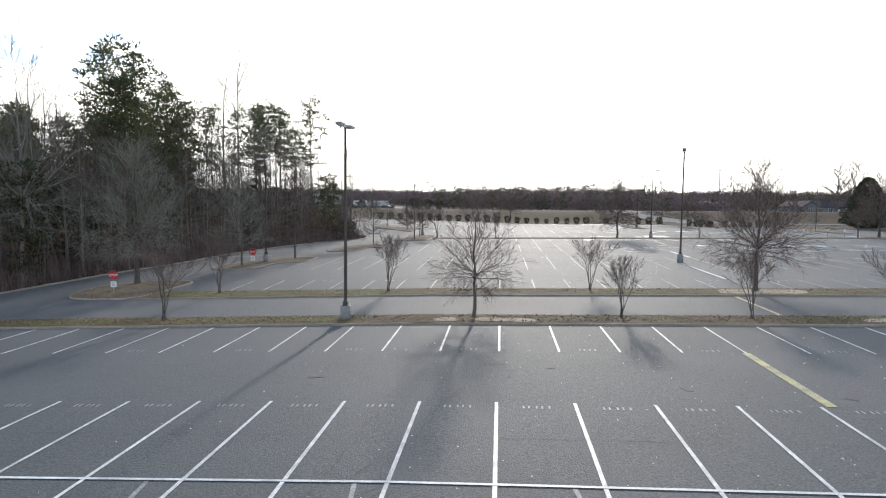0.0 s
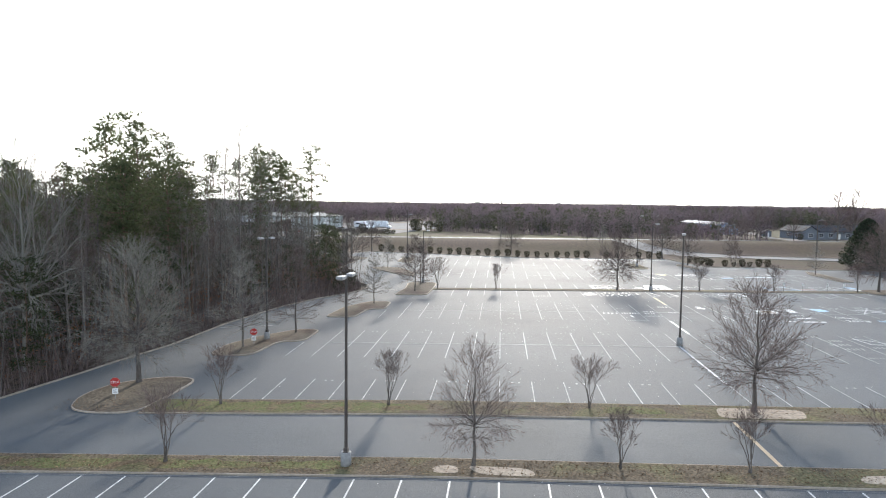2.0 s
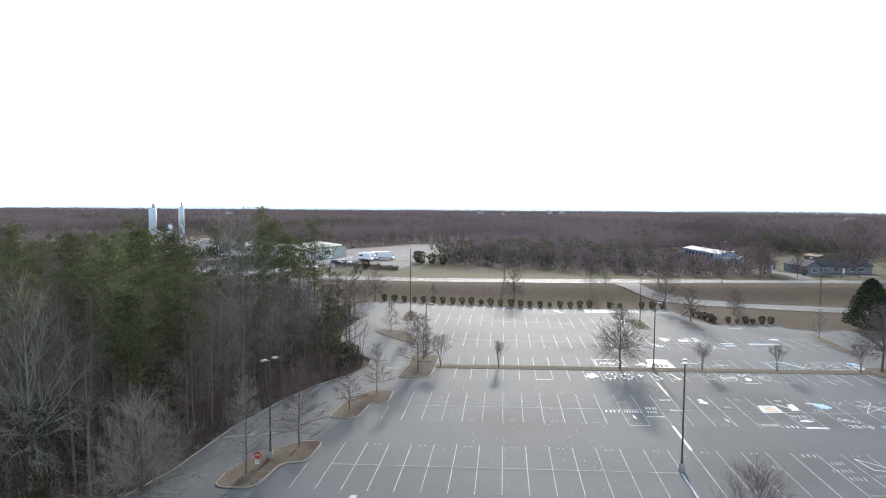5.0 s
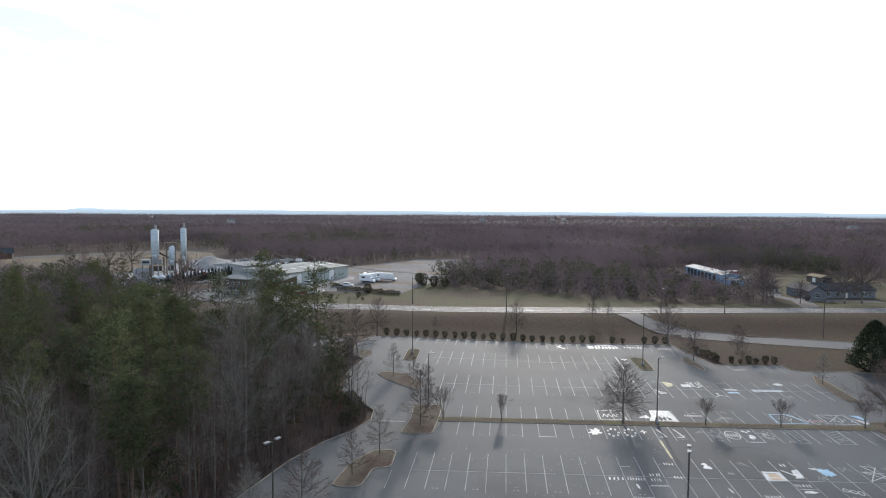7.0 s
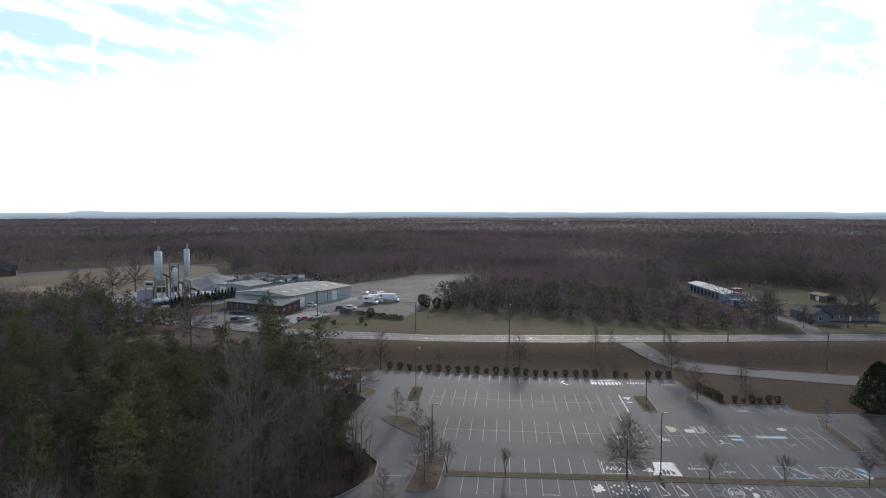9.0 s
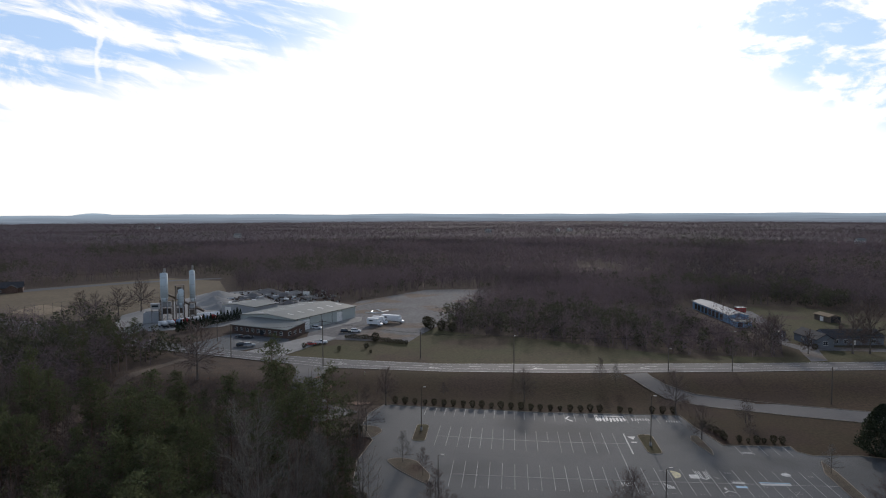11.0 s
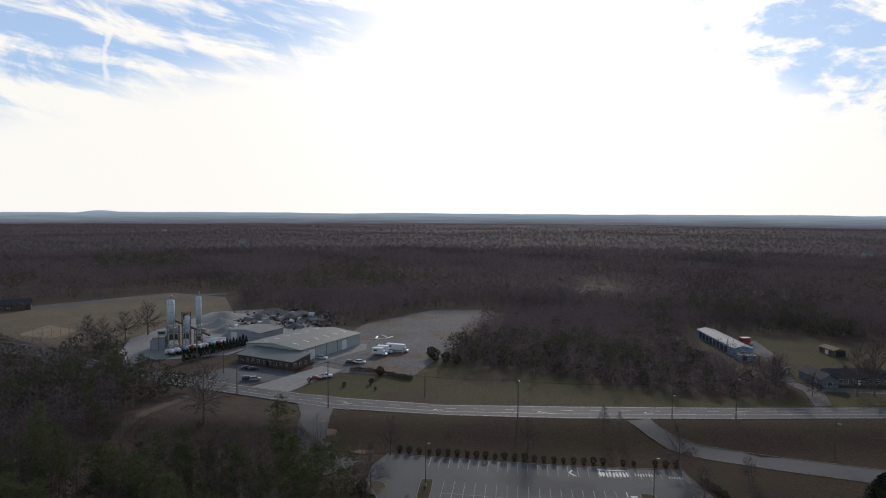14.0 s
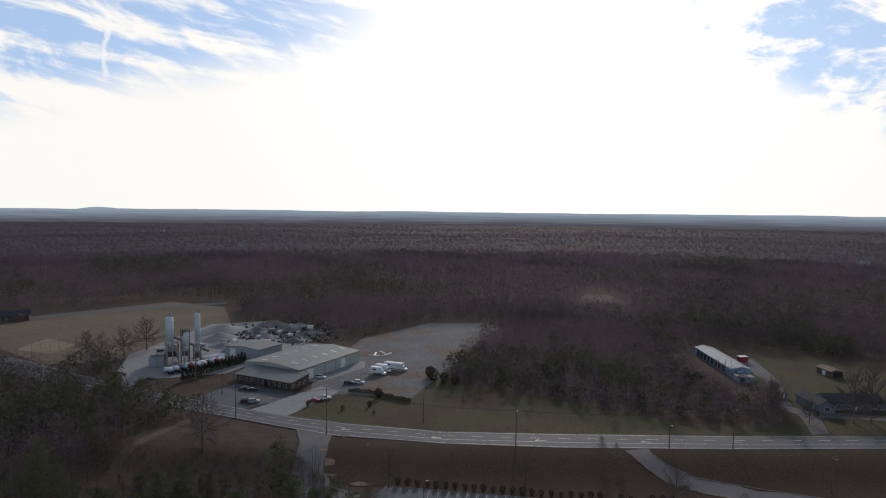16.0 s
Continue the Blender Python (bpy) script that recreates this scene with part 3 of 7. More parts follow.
DRIVE_N = [xy(*p) for p in ((36.8, 207.5), (39.0, 203.0), (41.8, 197.6), (46.2, 190.7), (55.9, 185.1), (76.1, 178.2), (92.5, 173.6), (130, 163))]
DRIVE_F = [xy(*p) for p in ((44.6, 210.0), (45.6, 205.0), (48.3, 199.9), (55.3, 194.3), (66, 191.6), (80.6, 188.0), (98.9, 183.3), (133, 174))]
ribbon("driveway", DRIVE_N, DRIVE_F, 0.0, M_ROAD, "pale curving asphalt driveway joining the road", "driveway")
kerb("kerb", DRIVE_N[1:])
kerb("kerb", DRIVE_F[1:])
ENT_N = [(-58, 219), (-53, 205), (-50.5, 186), (-46, 172), (-36, 163)]
ENT_F = [(-44, 215), (-43, 203), (-41, 187), (-36, 178), (-27, 172)]
ribbon("driveway", ENT_N, ENT_F, 0.0, M_ROAD, "asphalt entrance drive between the woods and the lawn", "driveway")
turf("gravel_yard", [(-61, 250), (-52, 266), (-42, 264), (-20, 261), (-16, 276), (-4, 316), (13, 389), (29, 428), (18, 447), (-22, 441), (-60, 383), (-70, 300), (-66, 276)], M_GRAVEL, "grey-brown gravel truck yard", -0.05, "yard")
turf("plant_yard", [(-165, 296), (-140, 284), (-112, 296), (-104, 322), (-88, 380), (-136, 440), (-170, 424), (-178, 330)], M_CONCRETE, "pale dusty concrete yard of a batch plant", -0.05, "yard")
turf("plant_drive", [(-166.5, 328.9), (-159.1, 291.7), (-153.5, 265.2), (-142.5, 254.3), (-145.2, 271.1), (-146.4, 305.7)], M_CONCRETE, "pale dusty drive from the plant to the road", -0.04, "driveway")
turf("car_park", [(-112, 254), (-85, 243), (-70, 260), (-72, 267), (-100, 279)], M_ASPHALT, "small asphalt car park before an office", -0.05, "car park")
turf("concrete_drive", [(-84, 239), (-67, 231), (-52, 270), (-62, 277)], M_CONCRETE, "pale concrete driveway", -0.03, "driveway")
turf("dry_field", [(-270, 350), (-208, 306), (-176, 318), (-160, 433), (-190, 500), (-245, 525), (-320, 425)], M_TANFIELD, "tan dry winter field", -0.06, "field")
turf("ball_field", rounded([(-246, 338), (-220, 329), (-219, 352), (-248, 370)], 6), M_SAND, "pale sandy ball field", 0.0, "field")
turf("far_lane", [(-320, 398), (-292, 440), (-250, 484), (-195, 516), (-197, 526), (-255, 497), (-300, 455), (-330, 410)], M_ROAD, "grey lane behind a dry field", 0.02, "road")
turf("clearing", [(-330, 545), (-285, 565), (-278, 620), (-300, 600), (-345, 560)], M_GRASS, "green clearing in the woods", -0.05, "field")
turf("clearing", [(425, 690), (640, 760), (660, 830), (520, 800)], M_GRASS, "green clearing in the woods", -0.05, "field")
turf("house_drive", [(126, 224), (133, 226), (141, 246), (168, 243), (168, 249), (139, 254), (136, 262), (131, 262), (134, 247)], M_GRAVEL, "gravel house drive", 0.0, "driveway")
turf("shed_lane", [(132, 262), (138, 262), (152, 300), (160, 345), (148, 345), (145, 302)], M_GRAVEL, "gravel lane to a long shed", -0.02, "driveway")
turf("barrens", [(98, 530), (128, 505), (150, 555), (142, 612), (108, 606)], M_DIRTPATH, "patch of russet scrub in the woods", 0.0, "field")


def mid_line(t):
    return [((1 - t) * a[0] + t * b[0], (1 - t) * a[1] + t * b[1]) for a, b in zip(ROAD_NEAR, ROAD_FAR)]


def along(line, step):
    """Points and headings every step metres along a line."""
    out, left = [], 0.0
    for (x0, y0), (x1, y1) in zip(line, line[1:]):
        d = math.hypot(x1 - x0, y1 - y0)
        s = left
        while s < d:
            out.append((x0 + (x1 - x0) * s / d, y0 + (y1 - y0) * s / d, math.atan2(y1 - y0, x1 - x0)))
            s += step
        left = s - d
    return out


def stripe(name, x, y, heading, length, width, mat, parent, dz=0.02, cache={}):
    """A painted line centred at x, y, lying on the slope."""
    key = (length, width, mat.name)
    if key not in cache:
        bm = bmesh.new()
        box(bm, -length / 2, length / 2, -width / 2, width / 2, -0.006, 0.0)
        me = bpy.data.meshes.new(name)
        bm.to_mesh(me)
        bm.free()
        me.materials.append(mat)
        cache[key] = me
    dx, dy = math.cos(heading) * length / 2, math.sin(heading) * length / 2
    a, b = Vector((x - dx, y - dy, land(x - dx, y - dy))), Vector((x + dx, y + dy, land(x + dx, y + dy)))
    side = Vector((-math.sin(heading), math.cos(heading), 0))
    side.z = (land(x + side.x, y + side.y) - land(x - side.x, y - side.y)) / 2
    ex = (b - a).normalized()
    ez = ex.cross(side).normalized()
    ey = ez.cross(ex)
    m = Matrix((ex, ey, ez)).transposed().to_4x4()
    m.translation = (a + b) / 2 + Vector((0, 0, dz))
    ob = new(name, cache[key])
    ob.parent = parent
    ob.matrix_basis = m
    return ob


road_ob = bpy.data.objects["road"]
for t in (0.06, 0.94):
    for x, y, h in along(mid_line(t), 12.0):
        stripe("edge_line", x, y, h, 12.0, 0.2, M_PAINT, road_ob, 0.045)
for x, y, h in along(mid_line(0.36), 12.0):
    stripe("lane_line", x, y, h, 12.0, 0.18, M_PAINT, road_ob, 0.045)
for x, y, h in along(mid_line(0.64), 10.0):
    stripe("lane_dash", x, y, h, 4.0, 0.2, M_PAINT, road_ob, 0.045)
for x, y in ((-7.5, 212.8), (28, 211.5), (64, 212), (-40, 219.5), (95, 213.5)):
    stripe("turn_arrow", x, y, 0.0, 3.0, 0.35, M_PAINT, road_ob, 0.045)
    stripe("turn_arrow", x - 1.2, y + 0.5, 0.8, 1.6, 0.4, M_PAINT, road_ob, 0.045)


# ---- painted stalls ----
PITCH, U0 = 2.74, 1.4
ACROSS, AWAY = -GRID, math.pi / 2 - GRID


def stall_row(v0, v1, k0, k1, cross=None, skip=(), mat=None, pitch=PITCH, u0=U0, w=0.1):
    for k in range(k0, k1 + 1):
        if k in skip:
            continue
        stripe("stall_line", *xy(u0 + pitch * k, (v0 + v1) / 2), AWAY, round(v1 - v0, 2), w * (0.86 if mat else 1.0), mat or M_PAINT, pavement)
    if cross:
        for k in range(k0, k1):
            stripe("row_line", *xy(u0 + pitch * (k + 0.5), cross), ACROSS, pitch, w, M_PAINT if not mat else mat, pavement, 0.024)


stall_row(6.7, 19.35, -14, 13, 13.0, pitch=2.66, u0=1.32, w=0.115)
stall_row(26.8, 32.7, -16, 13)
stall_row(47.1, 52.7, -8, 15, mat=M_PAINT_THIN)
stall_row(60.5, 73.4, -7, 7, 66.9, mat=M_PAINT_THIN)
stall_row(60.5, 66.9, -8, -8, mat=M_PAINT_THIN)
stall_row(60.5, 73.4, 8, 22, None, mat=M_PAINT_THIN)
stall_row(81.8, 94.9, -5, 23, 88.1, mat=M_PAINT_THIN)
stall_row(81.8, 88.0, -6, -6, mat=M_PAINT_THIN)
stall_row(102.4, 109.1, -3, 22, mat=M_PAINT_THIN, w=0.125)
stall_row(111.5, 118.2, -3, 22, mat=M_PAINT_THIN, w=0.125)
stall_row(126.0, 139.0, -5, 24, 132.2, mat=M_PAINT_THIN, w=0.125)
stall_row(147.0, 160.8, -7, 10, 153.6, mat=M_PAINT_THIN, w=0.125)
stall_row(169.0, 176.0, -9, 16, mat=M_PAINT_THIN, w=0.125)
stall_row(148.2, 154.2, 19, 23, mat=M_PAINT_THIN, w=0.125)
# old lines half blacked out, and stencilled stall numbers worn to ghosts
for u in (-7.4, -2.0, 3.4):
    stripe("old_line", *xy(u, 11.6), AWAY + 0.12, 2.6, 0.12, M_PAINT_FADED, pavement, 0.014)
for k in range(-7, 8):
    for d in (-0.42, -0.24, 0.02, 0.2, 0.44):
        stripe("stall_number", *xy(1.32 + 2.66 * (k + 0.5) + d, 18.9), AWAY, 0.26, 0.06, M_PAINT_FADED, pavement, 0.014)
    if k % 2:
        for d in (-0.4, -0.2, 0.05, 0.3):
            stripe("stall_number", *xy(U0 + PITCH * (k + 0.5) + d, 27.2), AWAY, 0.26, 0.06, M_PAINT_FADED, pavement, 0.014)
for row, k0, k1 in ((52.3, -6, 12), (72.9, -6, 16), (82.4, -4, 18), (103.0, -2, 18), (126.6, -3, 20)):
    for k in range(k0, k1, 2):
        for d in (-0.3, 0.3):
            stripe("stall_number", *xy(U0 + PITCH * (k + 0.5) + d, row), AWAY, 0.3, 0.2, M_PAINT_FADED, pavement, 0.014)
# the long dividing line, yellow near the first row and white further on
for u, v0, v1, w, mat in ((12.35, 19.4, 26.8, 0.36, M_PAINT_YELLOW), (17.8, 35.7, 43.4, 0.26, M_PAINT_TAN), (20.5, 53.0, 66.8, 0.22, M_PAINT), (23.35, 73.5, 81.7, 0.32, M_PAINT), (26.1, 95.0, 102.3, 0.32, M_PAINT_YELLOW), (26.1, 139.2, 146.8, 0.25, M_PAINT_FADED), (28.8, 147, 160.8, 0.3, M_PAINT)):
    stripe("dividing_line", *xy(u, (v0 + v1) / 2), AWAY, round(v1 - v0, 2), w, mat, pavement, 0.016)
# cross line at the lot's side gate
stripe("stop_line", *xy(-19.3, 108.6), ACROSS, 6.0, 0.3, M_PAINT_FADED, pavement)
stripe("stop_line", *xy(-30.6, 75.0), ACROSS + 0.3, 6.5, 0.3, M_PAINT_FADED, pavement)
for u, v, r in ((-6, 22.5, 0.3), (3.5, 24, 0.22), (8.2, 21.2, 0.25), (13.6, 20.6, 0.4), (14.3, 12.2, 0.45)):
    stripe("tar_patch", *xy(u, v), ACROSS + u, r * 2.2, r, M_PATCH, pavement, 0.012)


def crack(u0, v0, u1, v1, width, seed):
    """A wandering tar-dark crack in the asphalt."""
    rnd = random.Random(seed)
    n = max(6, int(math.hypot(u1 - u0, v1 - v0) / 0.28))
    bm, last = bmesh.new(), None
    for i in range(n + 1):
        t = i / n
        u, v = u0 + (u1 - u0) * t + rnd.uniform(-0.1, 0.1), v0 + (v1 - v0) * t + rnd.uniform(-0.06, 0.06)
        w = width * rnd.uniform(0.15, 0.75)
        dv = w if abs(u1 - u0) > abs(v1 - v0) else 0
        du = 0 if dv else w
        pair = []
        for s in (-0.5, 0.5):
            x, y = xy(u + s * du, v + s * dv)
            pair.append(bm.verts.new((x, y, land(x, y) + 0.012)))
        if last:
            f = bm.faces.new((last[0], last[1], pair[1], pair[0]))
            f.normal_update()
            if f.normal.z < 0:
                f.normal_flip()
        last = pair
    part("crack", bm, M_PATCH, pavement)


for i, c in enumerate(((-14, 16.2, 14, 16.0, 0.05), (-18, 22.6, 16, 22.4, 0.05), (-20, 24.4, 18, 24.6, 0.04), (-2.5, 19.0, -3.2, 12.0, 0.05), (-3.2, 12.0, -1.2, 8.0, 0.05), (-5.5, 28.0, -6.0, 21.0, 0.05), (4.6, 19.0, 4.2, 14.0, 0.04),
                       (-9.5, 14.6, -7.5, 12.4, 0.04), (-1.4, 15.5, -2.2, 13.4, 0.05), (-19, 56.8, 22, 57.0, 0.08), (-16, 77.5, 26, 77.9, 0.09), (-12, 98.5, 30, 98.7, 0.1), (-28, 39.6, 25, 39.7, 0.06), (6, 29.6, 16, 29.5, 0.04), (-10, 29.8, 3, 29.9, 0.04), (-16, 66.2, 40, 66.0, 0.10), (-14, 88.9, 55, 88.5, 0.12), (-9, 122.0, 60, 122.3, 0.16), (-14, 143.2, 45, 143.0, 0.18), (-18, 164.6, 40, 164.9, 0.2), (8.3, 53.5, 9.1, 60.2, 0.08), (-3.4, 74.0, -4.6, 81.0, 0.1), (12.4, 95.4, 13.8, 102.0, 0.12), (20.5, 119, 19.2, 126, 0.14), (3, 119, 1.5, 126, 0.14), (1.2, 139.6, 0.2, 146.6, 0.16), (30, 119, 31.4, 126, 0.14), (-2, 35.9, -3.4, 43.2, 0.06), (2.0, 25.8, -0.4, 19.8, 0.05), (-0.4, 19.8, -1.4, 14.2, 0.05))):
    crack(*c, i)


# ---- pictures and words that pupils painted on the stalls ----
def flat_shape(name, outlines, mat, parent, dz=0.022):
    """Flat painted outlines, each a list of u, v, laid on the asphalt as thin sheets."""
    bm = bmesh.new()
    for o in outlines:
        verts = []
        for u, v in o:
            x, y = xy(u, v)
            verts.append(bm.verts.new((x, y, land(x, y) + dz)))
        f = bm.faces.new(verts)
        f.normal_update()
        if f.normal.z < 0:
            f.normal_flip()
    bmesh.ops.triangulate(bm, faces=bm.faces[:])
    return part(name, bm, mat, parent)


def line_shape(a, b, w):
    (u0, v0), (u1, v1) = a, b
    d = math.hypot(u1 - u0, v1 - v0) or 1
    nu, nv = -(v1 - v0) / d * w / 2, (u1 - u0) / d * w / 2
    return [(u0 + nu, v0 + nv), (u1 + nu, v1 + nv), (u1 - nu, v1 - nv), (u0 - nu, v0 - nv)]


def polyline(pts, w, closed=False):
    n = len(pts)
    return [line_shape(pts[i], pts[(i + 1) % n], w) for i in range(n if closed else n - 1)]


def blob(u, v, ru, rv, seed, n=14, rough=0.35):
    rnd = random.Random(seed)
    return [(u + ru * math.cos(a) * k, v + rv * math.sin(a) * k) for a, k in ((2 * math.pi * i / n, 1 + rnd.uniform(-rough, rough)) for i in range(n))]


def painting(label):
    return thing("pavement_painting", Matrix(), label, "pavement painting", "pictures painted on the stalls", "structure")


def bars(u, v, w, h, n, mat=None, label="row of short white painted letter bars on asphalt", seed=0):
    """Lettering as plain bars of its size."""
    rnd = random.Random(seed + int(u * 10))
    p = painting(label)
    step = w / n
    for i in range(n):
        c = u - w / 2 + step * (i + 0.5)
        flat_shape("letter_bar", [line_shape((c, v - h / 2), (c + rnd.uniform(-0.1, 0.1), v + h / 2), step * 0.36)], mat or M_PAINT, p)


def stall(k):
    return U0 + PITCH * k


# row by the planting strip
p = painting("white splash of paint on a stall")
flat_shape("splash", [blob(stall(5) + 1.2, 105.9, 0.9, 1.5, 3, 18, 0.5)], M_PAINT, p)
for k, n in ((6, 7), (7, 8)):
    p = painting("ring of white painted dots on a stall")
    flat_shape("dots", [blob(stall(k) + 1.4 + 0.85 * math.cos(a * 6.28 / n), 105.6 + 1.7 * math.sin(a * 6.28 / n), 0.22, 0.45, a, 7, 0.3) for a in range(n)], M_PAINT, p)
p = painting("white painted cross on a stall")
flat_shape("cross", [line_shape((stall(8) + 0.4, 106.2), (stall(8) + 1.5, 106.2), 0.35), line_shape((stall(8) + 0.95, 105.2), (stall(8) + 0.95, 107.2), 0.18)], M_PAINT, p)
p = painting("white painted angle on a stall")
flat_shape("angle", polyline([(stall(9) + 0.6, 107.6), (stall(9) + 1.5, 104.2), (stall(9) + 0.3, 103.8)], 0.22) + polyline([(stall(10) + 0.7, 107.8), (stall(10) + 1.6, 104.0), (stall(10) + 0.4, 104.0)], 0.26), M_PAINT, p)
p = painting("grey painted star outline on a stall")
flat_shape("star", polyline([(stall(12) + 1.4 + r * math.sin(a), 105.8 + 1.9 * r * math.cos(a)) for a, r in ((i * math.pi / 5, 1.2 if i % 2 == 0 else 0.5) for i in range(10))], 0.12, True), M_PAINT_FADED, p)
p = painting("white oval outline with letter bars on a stall")
flat_shape("oval", polyline([(stall(13) + 1.4 + 1.1 * math.cos(a / 3), 105.6 + 1.9 * math.sin(a / 3)) for a in range(19)], 0.14, True) + [line_shape((stall(13) + 0.7 + 0.45 * i, 104.9), (stall(13) + 0.7 + 0.45 * i, 106.3), 0.16) for i in range(4)], M_PAINT, p)
p = painting("white painted animal-like blobs in a boxed stall")
flat_shape("blobs", [blob(stall(14) + 1.5, 104.8, 0.5, 0.9, 5), blob(stall(14) + 0.9, 107.6, 0.25, 0.4, 6), blob(stall(14) + 1.9, 107.7, 0.25, 0.4, 7), blob(stall(14) + 1.3, 107.0, 0.2, 0.4, 8), line_shape((stall(14) + 0.2, 102.5), (stall(15), 102.5), 0.14)], M_PAINT, p)
p = painting("pale painted flower of small dots on a stall")
flat_shape("dots", [blob(stall(15) + 1.4 + (0.3 + 0.24 * (i % 4)) * math.cos(i * 1.7), 105.8 + (0.5 + 0.5 * (i % 4)) * math.sin(i * 1.7), 0.16, 0.28, i, 6, 0.2) for i in range(26)], M_PAINT_FADED, p)
for k in (16.6, 19):
    p = painting("grey hatched painted stall outline")
    flat_shape("hatching", polyline([(stall(k) + 0.2, 102.6), (stall(k) + 2.5, 102.6), (stall(k) + 2.5, 108.8), (stall(k) + 0.2, 108.8)], 0.12, True) + [line_shape((stall(k) + 0.2, 103.2 + i), (stall(k) + 2.5, 104.6 + i), 0.12) for i in range(5)], M_PAINT_FADED, p)
p = painting("white painted box at the foot of a stall")
flat_shape("box_line", [line_shape((stall(2) + 0.1, 102.8), (stall(3) - 0.1, 102.8), 0.14)], M_PAINT, p)
# stalls behind the planting strip
p = painting("white painted frame with a scribble on a stall")
flat_shape("frame", polyline([(stall(6) + 0.3, 112.2), (stall(7) + 2.2, 112.2), (stall(7) + 1.6, 117.2), (stall(6) + 0.4, 117.2)], 0.16, True) + polyline([(stall(6) + 0.9 + 0.4 * i, 113.6 + 1.6 * (i % 2)) for i in range(8)], 0.18), M_PAINT, p)
p = painting("big solid white painted stall with dark figures")
flat_shape("white_field", [[(stall(9) + 0.5, 112.0), (stall(11), 111.8), (stall(11) - 0.3, 117.8), (stall(9) + 1.6, 117.8), (stall(9) + 1.3, 114.6)], [(stall(8) + 1.6, 113.6), (stall(9) + 0.6, 115.2), (stall(9) + 0.9, 113.2)]], M_PAINT, p)
flat_shape("figures", [blob(stall(10) - 0.1 + 0.75 * i, 113.3, 0.32, 1.0, 20 + i, 9, 0.4) for i in range(3)], M_PATCH, p, 0.03)
bars(stall(12) + 0.6, 115.2, 3.2, 0.9, 7, seed=1)
bars(stall(14) + 0.5, 114.2, 2.2, 0.7, 5, seed=2)
p = painting("pale blue and white framed picture on a stall")
flat_shape("frame", polyline([(stall(17) + 0.3, 112.2), (stall(18) + 2.4, 112.2), (stall(18) + 1.4, 117.0), (stall(17) + 0.6, 117.0)], 0.2, True), M_PAINT_BLUE, p)
flat_shape("stroke", polyline([(stall(18) + 0.2, 117.4), (stall(19) + 1.0, 112.4)], 0.22), M_PAINT, p)
bars(stall(19) + 1.6, 113.6, 2.4, 1.2, 6, M_PAINT_RED, "row of pink painted letter bars on asphalt", 4)
p = painting("white outlined picture with a line star on a stall")
flat_shape("frame", polyline([(stall(20) + 0.5, 112.4), (stall(22), 112.4), (stall(21) + 2.2, 117.2), (stall(20) + 0.5, 117.2)], 0.16, True) + polyline([(stall(20) + 1, 116.4), (stall(21) + 0.6, 113.2), (stall(21) + 1.0, 116.6), (stall(20) + 1.1, 113.4)], 0.12), M_PAINT, p)
p = painting("white and pale blue painted patch on a stall")
flat_shape("patch", [[(stall(22) + 0.3, 115.6), (stall(22) + 2.4, 113.0), (stall(22) + 2.4, 112.4), (stall(22) + 1.0, 112.6)]], M_PAINT, p)
flat_shape("patch", [[(stall(22) + 0.6, 117.2), (stall(22) + 2.2, 117.2), (stall(22) + 2.4, 114.0)]], M_PAINT_BLUE, p)
# double row beyond
p = painting("yellow-white half sun with short rays on a stall")
flat_shape("half_sun", [[(stall(12) + 0.4, 137.8)] + [(stall(12) + 0.4 + 1.9 * math.sin(a * 0.3), 136.0 + 2.0 * math.cos(a * 0.3)) for a in range(11)]], M_PAINT_YELLOW, p)
flat_shape("ray", [line_shape((stall(11) + 0.4 + 0.5 * i, 131.5 - 0.5 * i), (stall(11) + 0.9 + 0.4 * i, 128.8), 0.2) for i in range(4)], M_PAINT, p)
p = painting("solid white painted rectangle on a stall")
flat_shape("rectangle", [[(stall(13) + 1.0, 134.2), (stall(13) + 3.0, 134.2), (stall(13) + 3.0, 136.2), (stall(13) + 1.2, 136.2)]], M_PAINT, p)
p = painting("white painted maze of curved lines on a stall")
flat_shape("maze", [s for r in (0.4, 0.75, 1.1) for s in polyline([(stall(14) + 1.4 - r, 138.0), (stall(14) + 1.4 - r, 134.8), (stall(14) + 1.4, 133.8), (stall(14) + 1.4 + r, 134.8), (stall(14) + 1.4 + r, 138.0)], 0.13)], M_PAINT, p)
p = painting("white figure of painted strokes on a stall")
flat_shape("stroke", [blob(stall(15) + 1.2, 129.6, 0.3, 0.7, 31)] + polyline([(stall(15) + 0.4, 127.6), (stall(15) + 1.4, 128.6), (stall(16), 127.8)], 0.22), M_PAINT, p)
bars(stall(16) + 1.6, 133.0, 2.0, 1.6, 4, M_PAINT_FADED, "worn grey painted letter bars on asphalt", 6)
p = painting("white bar over a blue painted word bar on a stall")
flat_shape("white_bar", [line_shape((stall(16) + 0.8, 132.6), (stall(17) + 0.5, 132.6), 0.9)], M_PAINT, p)
flat_shape("blue_bar", [line_shape((stall(16) + 0.8, 130.6), (stall(17) + 0.3, 130.6), 1.0)], M_PAINT_BLUE, p)
p = painting("long white banner edged with blue across the stalls")
flat_shape("banner", [line_shape((51.4, 132.2), (57.4, 132.2), 0.9)], M_PAINT, p)
flat_shape("edge", [line_shape((51.4, 133.0), (57.4, 133.0), 0.4)], M_PAINT_BLUE, p, 0.026)
p = painting("solid white painted oval on a stall")
flat_shape("oval", [blob(58.4, 137.4, 1.0, 0.9, 40, 18, 0.04)], M_PAINT, p)
